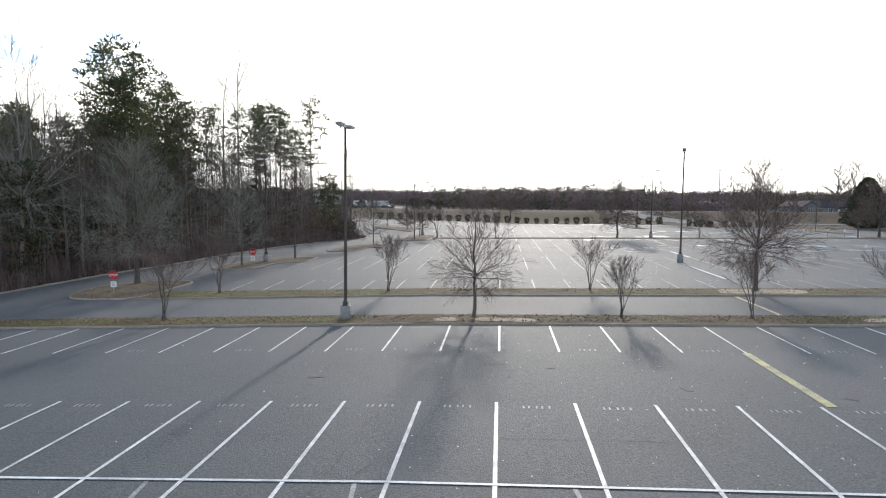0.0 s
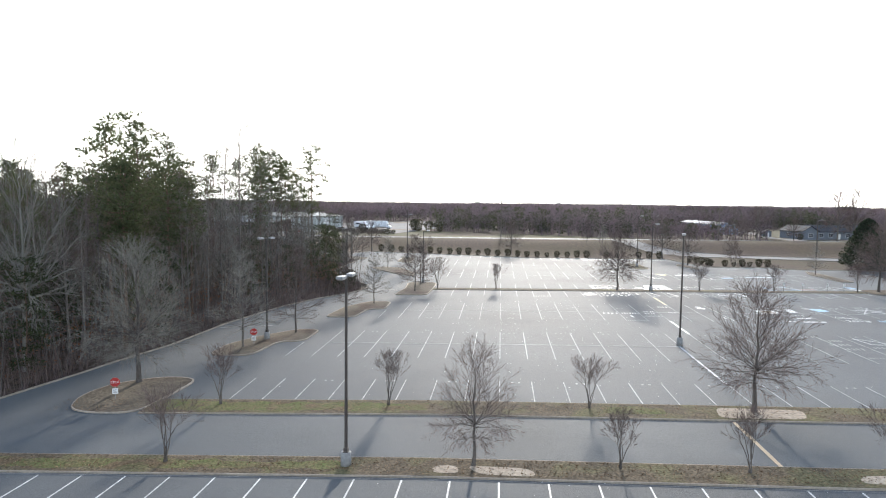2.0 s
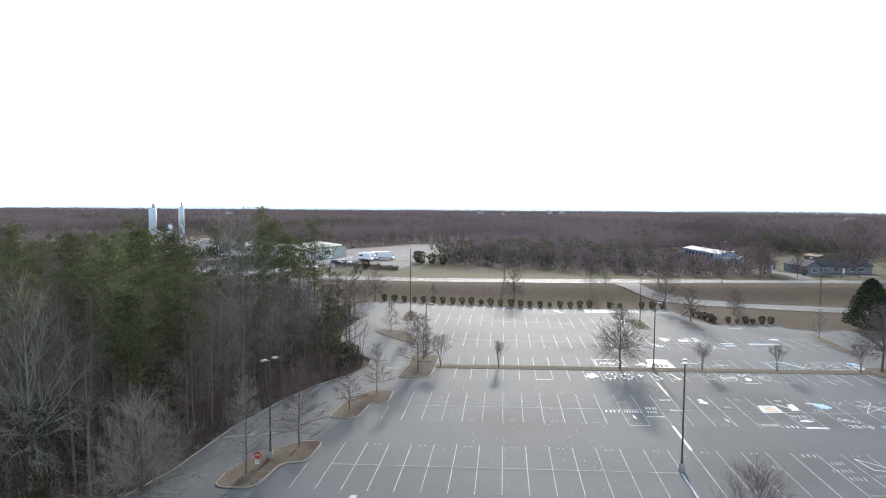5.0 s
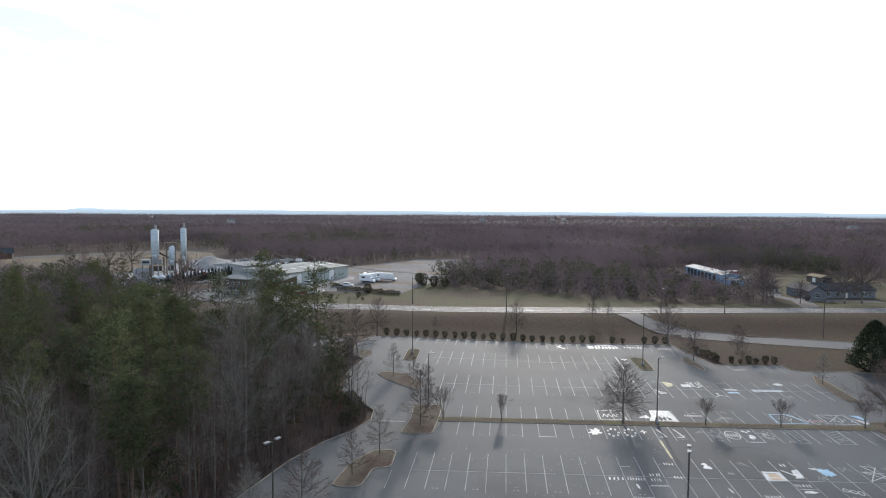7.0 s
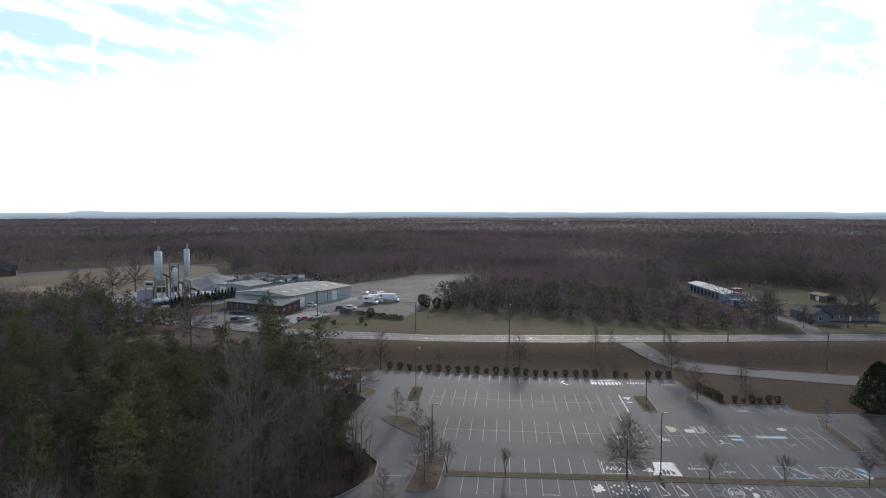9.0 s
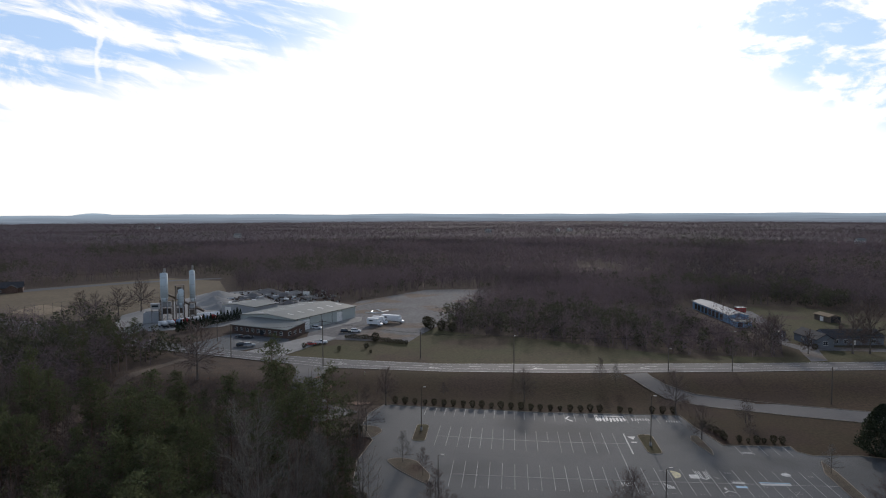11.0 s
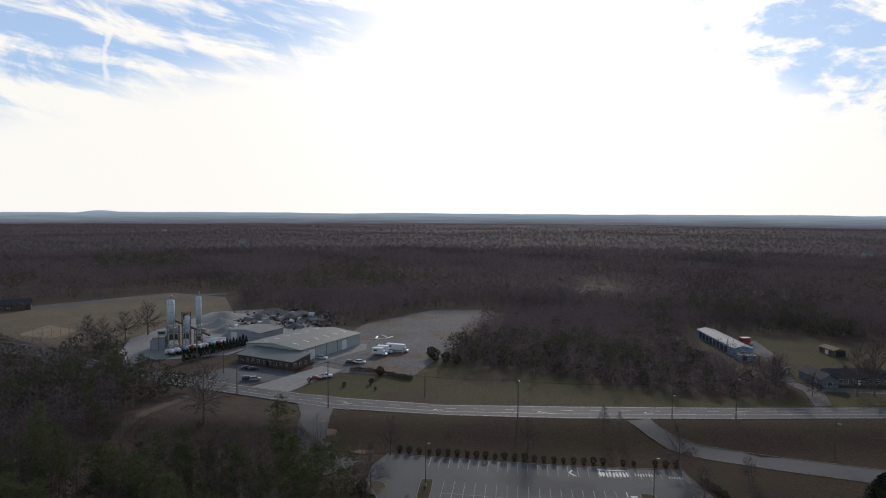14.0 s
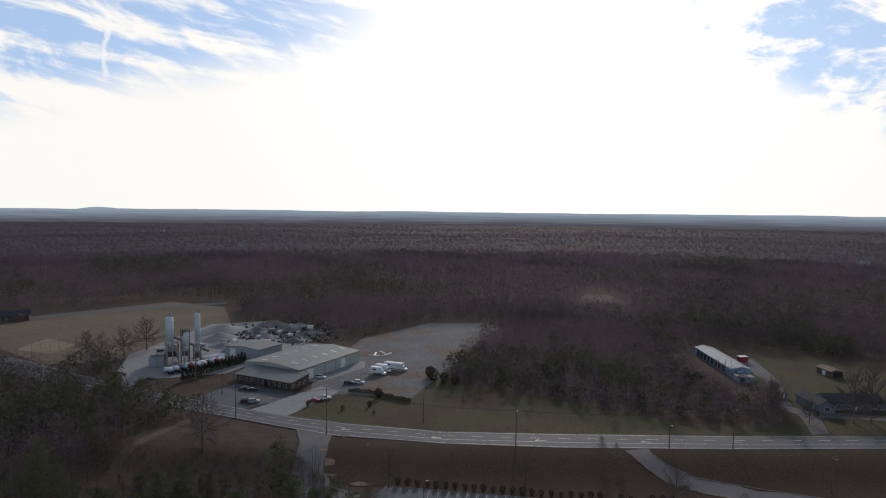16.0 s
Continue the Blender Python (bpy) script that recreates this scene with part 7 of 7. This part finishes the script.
for i in range(5):
    ob = placed("pipe_bundle", -46 + 3.4 * (i % 3), 338 + 4.2 * (i // 2), 30 * i, "white plastic pipes lying in the yard", "pipes", "pipes in the yard")
    for k in range(3):
        bm = bmesh.new()
        tube(bm, (-3.2, 0.32 * k, 0.2), (3.2, 0.32 * k, 0.2), 0.16, 0.16, 8)
        part("pipe", bm, M_WHITE, ob)


# ---- vehicles ----
def wheels(ob, xs, y, r, mat_rim):
    for x in xs:
        for s in (-1, 1):
            bm = bmesh.new()
            tube(bm, (x, s * y - 0.11, r), (x, s * y + 0.11, r), r, r, 14)
            w = part("wheel", bm, M_RUBBER, ob, "black tyre")
            bm = bmesh.new()
            tube(bm, (x, s * (y + 0.112) - 0.005, r), (x, s * (y + 0.112) + 0.005, r), r * 0.6, r * 0.6, 10)
            part("rim", bm, mat_rim, w)


def shell(bm, prof, w, taper=0.0):
    """A body from a side outline (x, z), w wide; points above taper lean in."""
    zmax = max(z for _, z in prof)
    a = [bm.verts.new((x, -w / 2 + (0.16 if z > taper else 0), z)) for x, z in prof]
    b = [bm.verts.new((x, w / 2 - (0.16 if z > taper else 0), z)) for x, z in prof]
    n = len(prof)
    for i in range(n):
        j = (i + 1) % n
        bm.faces.new((a[i], a[j], b[j], b[i]))
    bm.faces.new(a)
    bm.faces.new(b)
    bmesh.ops.recalc_face_normals(bm, faces=bm.faces[:])
    bmesh.ops.bevel(bm, geom=bm.edges[:], offset=0.05, segments=1, affect="EDGES")


def car(x, y, rz, paint, kind, label):
    ob = placed("pickup_truck" if kind == "pickup" else "car", x, y, rz, label, "pickup truck" if kind == "pickup" else "car", "parked vehicles")
    L, W = (5.6, 1.95) if kind == "pickup" else (4.7, 1.82)
    roof_z = 1.85 if kind in ("pickup", "suv") else 1.45
    belt = 1.1 if roof_z > 1.6 else 0.92
    bm = bmesh.new()
    shell(bm, [(-L / 2, 0.32), (L / 2, 0.32), (L / 2, 0.72), (L / 2 - 0.2, belt - 0.08), (L * 0.2, belt), (-L / 2 + 0.1, belt), (-L / 2, 0.8)], W, 9)
    body = part("body", bm, paint, ob)
    back = {"pickup": -0.35, "suv": -L / 2 + 0.15, "sedan": -L / 2 + 0.75}[kind]
    bm = bmesh.new()
    shell(bm, [(back, belt - 0.06), (L * 0.22, belt - 0.06), (L * 0.07, roof_z - 0.09), (back + (0.45 if kind == "sedan" else 0.12), roof_z - 0.09)], W - 0.1, belt + 0.1)
    part("window", bm, M_GLASS, ob, "dark glass cabin windows")
    bm = bmesh.new()
    shell(bm, [(back + 0.25, roof_z - 0.12), (L * 0.09, roof_z - 0.12), (L * 0.05, roof_z), (back + (0.5 if kind == "sedan" else 0.3), roof_z)], W - 0.3, roof_z - 0.05)
    part("roof", bm, paint, ob)
    if kind == "pickup":
        panel("bed", ob, M_RUBBER, -L / 2 + 0.15, -0.5, -W / 2 + 0.2, W / 2 - 0.2, belt + 0.01, belt + 0.03)
    for s in (-1, 1):
        panel("headlight", ob, M_LENS, L / 2 - 0.06, L / 2 + 0.02, s * 0.62 - 0.2, s * 0.62 + 0.2, 0.6, 0.75)
        panel("tail_light", ob, M_RED, -L / 2 - 0.02, -L / 2 + 0.05, s * 0.68 - 0.12, s * 0.68 + 0.12, 0.66, 0.9)
    wheels(ob, (-L * 0.3, L * 0.31), W / 2 - 0.1, 0.36, M_CAR_SILVER)
    return ob


def box_truck(x, y, rz, length, label):
    ob = placed("box_truck", x, y, rz, label, "box truck", "parked vehicles")
    panel("cargo_box", ob, M_CAR_WHITE, -length / 2, length / 2 - 2.0, -1.25, 1.25, 0.95, 3.75, "white cargo box", 0.05)
    bm = bmesh.new()
    shell(bm, [(length / 2 - 1.9, 0.5), (length / 2, 0.5), (length / 2, 1.25), (length / 2 - 0.75, 1.5), (length / 2 - 1.15, 2.4), (length / 2 - 1.9, 2.45)], 2.1, 1.6)
    part("cab", bm, M_CAR_WHITE, ob)
    panel("windscreen", ob, M_GLASS, length / 2 - 1.06, length / 2 - 0.86, -0.85, 0.85, 1.55, 2.25)
    panel("chassis", ob, M_RUBBER, -length / 2 + 0.2, length / 2 - 0.3, -0.5, 0.5, 0.55, 0.94)
    panel("mark", ob, M_CAR_DARK_BAY_SHADE, -length / 2 + 1.0, -length / 2 + 3.0, -1.262, -1.25, 2.3, 3.0, "dark painted mark")
    wheels(ob, (-length * 0.28, length / 2 - 1.2), 1.0, 0.45, M_LAMPHEAD)
    return ob


box_truck(-39.0, 299.0, -16, 7.4, "white box truck parked on the gravel yard")
box_truck(-37.2, 304.2, -18, 7.6, "white box truck parked on the gravel yard")
box_truck(-31.4, 308.4, -20, 11.5, "long white box truck parked on the gravel yard")
car(-64.9, 290.4, -12, M_CAR_WHITE, "suv", "white van parked by the warehouse")
car(-45.6, 282.6, 2, M_CAR_WHITE, "suv", "white van parked at the yard fence")
car(-50.0, 281.6, 8, M_CAR_DARK_BAY_SHADE, "suv", "dark car parked at the yard fence")
car(-93.6, 270.0, 10, M_CAR_DARK_BAY_SHADE, "sedan", "black car parked before the office")
car(-90.2, 268.4, 10, M_CAR_DARK_BAY_SHADE, "sedan", "black car parked before the office")
car(-87.0, 251.8, 18, M_CAR_DARK_BAY_SHADE, "suv", "dark car parked in the office car park")
car(-83.8, 251.2, 18, M_CAR_SILVER, "suv", "silver car parked in the office car park")
car(-56.2, 257.6, 20, M_CAR_WHITE, "pickup", "white pickup truck parked by the drive")
car(-59.6, 254.4, 14, M_CAR_RED, "sedan", "red car parked by the drive")
for i in range(9):
    t = i / 8
    x, y = -138.5 + 17.5 * t, 293.5 + 23.0 * t
    ob = placed("mixer_truck", x, y, 140, "parked concrete mixer truck with a painted drum", "mixer truck", "row of mixer trucks")
    bm = bmesh.new()
    tube(bm, (-2.6, 0, 2.4), (-0.6, 0, 2.2), 0.6, 1.2, 12)
    tube(bm, (-0.6, 0, 2.2), (1.4, 0, 1.9), 1.2, 0.9, 12)
    part("drum", bm, (M_CAR_WHITE, M_CAR_WHITE, M_CAR_BLUE, M_CAR_RED)[i % 4], ob, "", True)
    panel("chassis", ob, M_RUBBER, -3.2, 3.6, -0.5, 0.5, 0.6, 1.0)
    panel("cab", ob, M_CAR_RED if i % 4 == 2 else M_CAR_WHITE, 1.9, 3.7, -1.1, 1.1, 0.8, 2.7, "", 0.12)
    panel("windscreen", ob, M_GLASS, 3.66, 3.72, -0.9, 0.9, 1.7, 2.5)
    wheels(ob, (-2.2, -1.1, 2.8), 1.0, 0.5, M_LAMPHEAD)

# ---- homestead to the right of the lawn ----
shed = placed("long_shed", 136.5, 306.0, -1.0, "long low farm shed with white roof and blue walls", "shed")
bm = bmesh.new()
gable_walls(bm, -4.6, 4.6, 0, 50, 3.9, 1.1)
part("wall", bm, M_BLUEWALL, shed, "blue metal walls")
bm = bmesh.new()
gable_roof(bm, -4.6, 4.6, 0, 50, 3.9, 1.1, over=0.4)
part("roof", bm, M_SHEDROOF, shed, "weathered white metal roof")
# the wall is closed: each bay's inner shade is a flat dark panel
for i in range(8):
    panel("bay_opening", shed, M_CAR_DARK_BAY_SHADE, -4.66, -4.6, 8 + i * 5, 11.6 + i * 5, 0.2, 3.2, "dark panel painted in place of a shaded open bay")
panel("door", shed, M_WHITE, -1.6, 1.2, -0.08, 0, 0, 2.8, "white door")
annex = placed("lean_to", 134.6, 296.5, -4.0, "small blue lean-to with a pale roof", "shed")
bm = bmesh.new()
verts = box(bm, -3.6, 3.6, 0, 7.8, -0.2, 2.5)
part("wall", bm, M_BLUEWALL, annex)
panel("roof", annex, M_METALROOF, -4.0, 4.0, -0.4, 8.2, 2.5, 2.68, "pale metal roof")
panel("door", annex, M_GLASS, -2.6, -0.4, -0.06, 0, 0, 2.1)

house = placed("house", 143.0, 251.0, 2.0, "one-storey grey-blue house with a dark shingle roof", "house")
bm = bmesh.new()
gable_walls(bm, 0, 6.8, 0, 16, 3.0, 2.3)
part("wall", bm, M_SIDING, house, "pale grey-blue siding")
bm = bmesh.new()
gable_walls(bm, 6.85, 30, 4.5, 15, 2.9, 2.6, False)
part("wall", bm, M_SIDING, house)
bm = bmesh.new()
gable_roof(bm, 0, 6.8, 0, 16, 3.0, 2.3, over=0.4)
part("roof", bm, M_SHINGLE, house, "dark shingle roof")
bm = bmesh.new()
gable_roof(bm, 7.3, 30, 4.5, 15, 2.9, 2.6, False, 0.4)
part("roof", bm, M_SHINGLE, house, "dark shingle roof")
window_at(house, "y-", 3.4, 0.9, 1.8, 1.5, at=0)
for c in (10.5, 14.5, 21.5, 25.5):
    window_at(house, "y-", c, 0.9, 1.6, 1.4, at=4.5)
for c in (4.0, 10.0):
    window_at(house, "x-", c, 0.9, 1.4, 1.4, at=0)
panel("door", house, M_WHITE, 17.4, 18.5, 4.4, 4.5, 0, 2.1, "white front door")
bm = bmesh.new()
box(bm, 15, 15.9, 9.2, 10.1, 4.8, 6.9)
part("chimney", bm, M_BRICK, house, "dark brick chimney")
panel("porch_roof", house, M_SHINGLE, 16.2, 19.7, 3.1, 4.45, 2.5, 2.62)

barn = placed("barn", 180.8, 308.5, 4.0, "brown barn with a pale tan metal roof", "barn")
bm = bmesh.new()
gable_walls(bm, 0, 6.0, 0, 11, 2.7, 1.0)
part("wall", bm, M_RUST, barn)
bm = bmesh.new()
gable_roof(bm, 0, 6.0, 0, 11, 2.7, 1.0, over=0.4)
part("roof", bm, M_SAND, barn, "pale tan metal roof")
# thin dark sheet on the solid wall for the shade within the barn
panel("opening", barn, M_CAR_DARK_BAY_SHADE, 1.2, 6.0, -0.06, 0, 0, 2.6, "dark panel painted in place of the shaded open front")
panel("side_door", barn, M_WHITE, -0.06, 0, 4.0, 6.5, 0, 2.2)
trailer = placed("cargo_trailer", 151.5, 338.5, 8, "red cargo trailer with a white roof", "trailer")
panel("body", trailer, M_CAR_RED, -2.3, 2.3, -1.6, 1.6, 0.5, 3.0, "", 0.05)
panel("roof", trailer, M_WHITE, -2.4, 2.4, -1.7, 1.7, 3.0, 3.12, "", 0.02)
wheels(trailer, (-0.6, 0.6), 1.5, 0.4, M_LAMPHEAD)
hut = placed("garden_hut", 140.0, 274.0, 10, "small pale garden hut with a grey roof", "hut")
bm = bmesh.new()
gable_walls(bm, -1.6, 1.6, -1.5, 1.5, 2.0, 0.9)
part("wall", bm, M_SIDING, hut)
bm = bmesh.new()
gable_roof(bm, -1.6, 1.6, -1.5, 1.5, 2.0, 0.9, over=0.2, thick=0.08)
part("roof", bm, M_METALROOF, hut)
panel("door", hut, M_WHITE, -0.5, 0.5, -1.56, -1.5, 0, 1.8)
farm = placed("farmhouse", -313, 426, 32, "large dark-roofed house at the edge of a dry field", "house")
bm = bmesh.new()
gable_walls(bm, -12, 12, -6, 6, 3.4, 3.6, False)
part("wall", bm, M_BRICK, farm, "dark brick walls")
bm = bmesh.new()
gable_roof(bm, -12, 12, -6, 6, 3.4, 3.6, False, 0.5)
part("roof", bm, M_SHINGLE, farm, "dark shingle roof")
bm = bmesh.new()
gable_walls(bm, 2, 9, -8.6, -5.9, 3.2, 2.2)
part("wing", bm, M_BRICK, farm, "dark brick gabled wing")
bm = bmesh.new()
gable_roof(bm, 2, 9, -8.6, -5.9, 3.2, 2.2, True, 0.4)
part("wing_roof", bm, M_SHINGLE, farm)
for c in (-9, -5, -1):
    window_at(farm, "y-", c, 0.9, 1.5, 1.5, at=-6)
# roofs glimpsed in the far woods
for i, (x, y) in enumerate(((-904, 1890), (70, 1430), (232, 1462), (262, 1480), (556, 2100), (585, 930), (-420, 1200))):
    ob = placed("far_house", x, y, i * 37, "pale house among distant woods", "house", "houses in the far woods")
    bm = bmesh.new()
    gable_walls(bm, -6, 6, -4, 4, 13.5, 3.0, False)
    part("wall", bm, M_SHEDROOF, ob)
    bm = bmesh.new()
    gable_roof(bm, -6, 6, -4, 4, 13.5, 3.0, False, 0.5)
    part("roof", bm, M_METALROOF, ob)

turf("footpath", [(-102, 228), (-98.5, 227), (-101, 216), (-105, 196), (-104, 184), (-107.5, 184), (-109, 197), (-104.5, 217)], M_DIRTPATH, "worn brown footpath beside the woods", -0.1, "path")
for c, r in (((-41.5, 192), 2.2), ((-38.5, 184), 1.8), ((-28.5, 181), 2.6), ((-44, 199), 1.2)):
    turf("bare_soil", [(c[0] + r * (1.3 + 0.4 * math.sin(a * 2.3)) * math.cos(a * 0.628), c[1] + r * math.sin(a * 0.628)) for a in range(10)], M_REDSOIL, "patch of bare reddish soil in the lawn", -0.02, "bare soil")
# ---- trees and bushes across the road ----
for i, (x, y, h, w) in enumerate(((-82.8, 197.5, 19, 1.15), (-200, 329, 13, 1.1), (-188.0, 322.5, 13, 1.05), (-179.4, 328.6, 15, 1.25), (-174.6, 343.5, 18, 1.3), (120.5, 242, 14, 1.1), (150.3, 240.1, 20, 0.95), (157.0, 240.5, 21, 0.85), (127, 254.8, 13, 1.1), (172, 243, 13, 1.0), (133, 239, 9, 1.0), (112, 236, 8, 1.0))):
    plant("bare_tree", SPARSE[i % 2], x, y, h / 10, i * 73, "big bare spreading oak in winter", "tree", "oaks across the road", True, wide=w)
CYPRESS = [dense_evergreen(200 + i, 6.0, 2.6, M_CEDAR, 620, 0.5, "cone") for i in range(2)]
for i in range(19):
    t = i / 18
    plant("cypress", CYPRESS[i % 2], -126.5 + 16 * t, 281 + 37 * t, 0.8 + 0.25 * ((i * 7) % 5) / 5, i * 50, "narrow dark evergreen in a screen before the plant", "tree", "evergreen screen", True, parts=("stem", "foliage"))
for i, (x, y, s) in enumerate(((-46, 244, 0.9), (-36, 249, 1.1), (-33, 240, 0.6), (-61, 249, 1.0), (-12, 291, 2.6), (-7, 287, 2.2), (-14, 296, 2.4), (-2, 285, 2.0), (140, 247, 1.2), (-34, 262, 1.8))):
    plant("shrub", HEDGE[i % 3], x, y, s, i * 61, "dark rounded evergreen bush on the lawn", "shrub", "bushes across the road", True, parts=("stem", "foliage"), sink=0.25)
for i in range(22):
    t = i / 21
    x, y = -47.5 + 27.0 * t, 268.5 - 10.4 * t + 2.0 * math.sin(t * 5)
    plant("shrub", HEDGE[i % 3], x, y, 0.75 + 0.3 * ((i * 5) % 4) / 4, i * 61, "dark low bush in a hedge along the yard", "shrub", "hedge along the yard", True, parts=("stem", "foliage"), sink=0.25)

hydrant = placed("fire_hydrant", -29.8, 202.4, 0, "small dull yellow fire hydrant on the lawn", "hydrant")
bm = bmesh.new()
tube(bm, (0, 0, -0.1), (0, 0, 0.75), 0.16, 0.14, 12)
tube(bm, (0, 0, -0.02), (0, 0, 0.06), 0.22, 0.22, 12)
part("barrel", bm, M_PAINT_YELLOW, hydrant)
bm = bmesh.new()
tube(bm, (0, 0, 0.75), (0, 0, 0.95), 0.17, 0.05, 12)
part("cap", bm, M_LAMPHEAD, hydrant, "grey domed cap")
for k in (-1, 1):
    bm = bmesh.new()
    tube(bm, (k * 0.1, 0, 0.55), (k * 0.27, 0, 0.55), 0.07, 0.07, 8)
    part("nozzle", bm, M_LAMPHEAD, hydrant)

# pale chips scattered on the asphalt: grit, and its glints made as white pieces
chips = Soup()
rndc = random.Random(9)
for i in range(1500):
    u, v = rndc.gauss(7, 9), rndc.uniform(9, 100)
    if 33 < v < 47:
        continue
    x, y = xy(u, v)
    s = rndc.uniform(0.012, 0.035) * (1 + v / 60)
    chips.leaf(Vector((x, y, land(x, y) + 0.03)), s * 1.5, rndc, 0.8)
tagged(part_mesh("grit", chips.mesh("grit", M_WHITE)), "pale chips standing for grit and glints scattered over the asphalt", "grit", "", "stuff")

# fallen leaves in the strips and islands near the camera
fallen = Soup()
for i in range(9000):
    u, v = rndc.uniform(-34, 40), rndc.choice((rndc.uniform(33.3, 35.5), rndc.uniform(33.3, 35.5), rndc.uniform(43.8, 46.6)))
    x, y = xy(u, v)
    fallen.leaf(Vector((x, y, land(x, y) + 0.15)), rndc.uniform(0.05, 0.12), rndc, 0.7)
tagged(part_mesh("fallen_leaves", fallen.mesh("fallen_leaves", M_FALLEN)), "brown fallen leaves lying in the grass strips", "fallen leaves", "", "stuff")
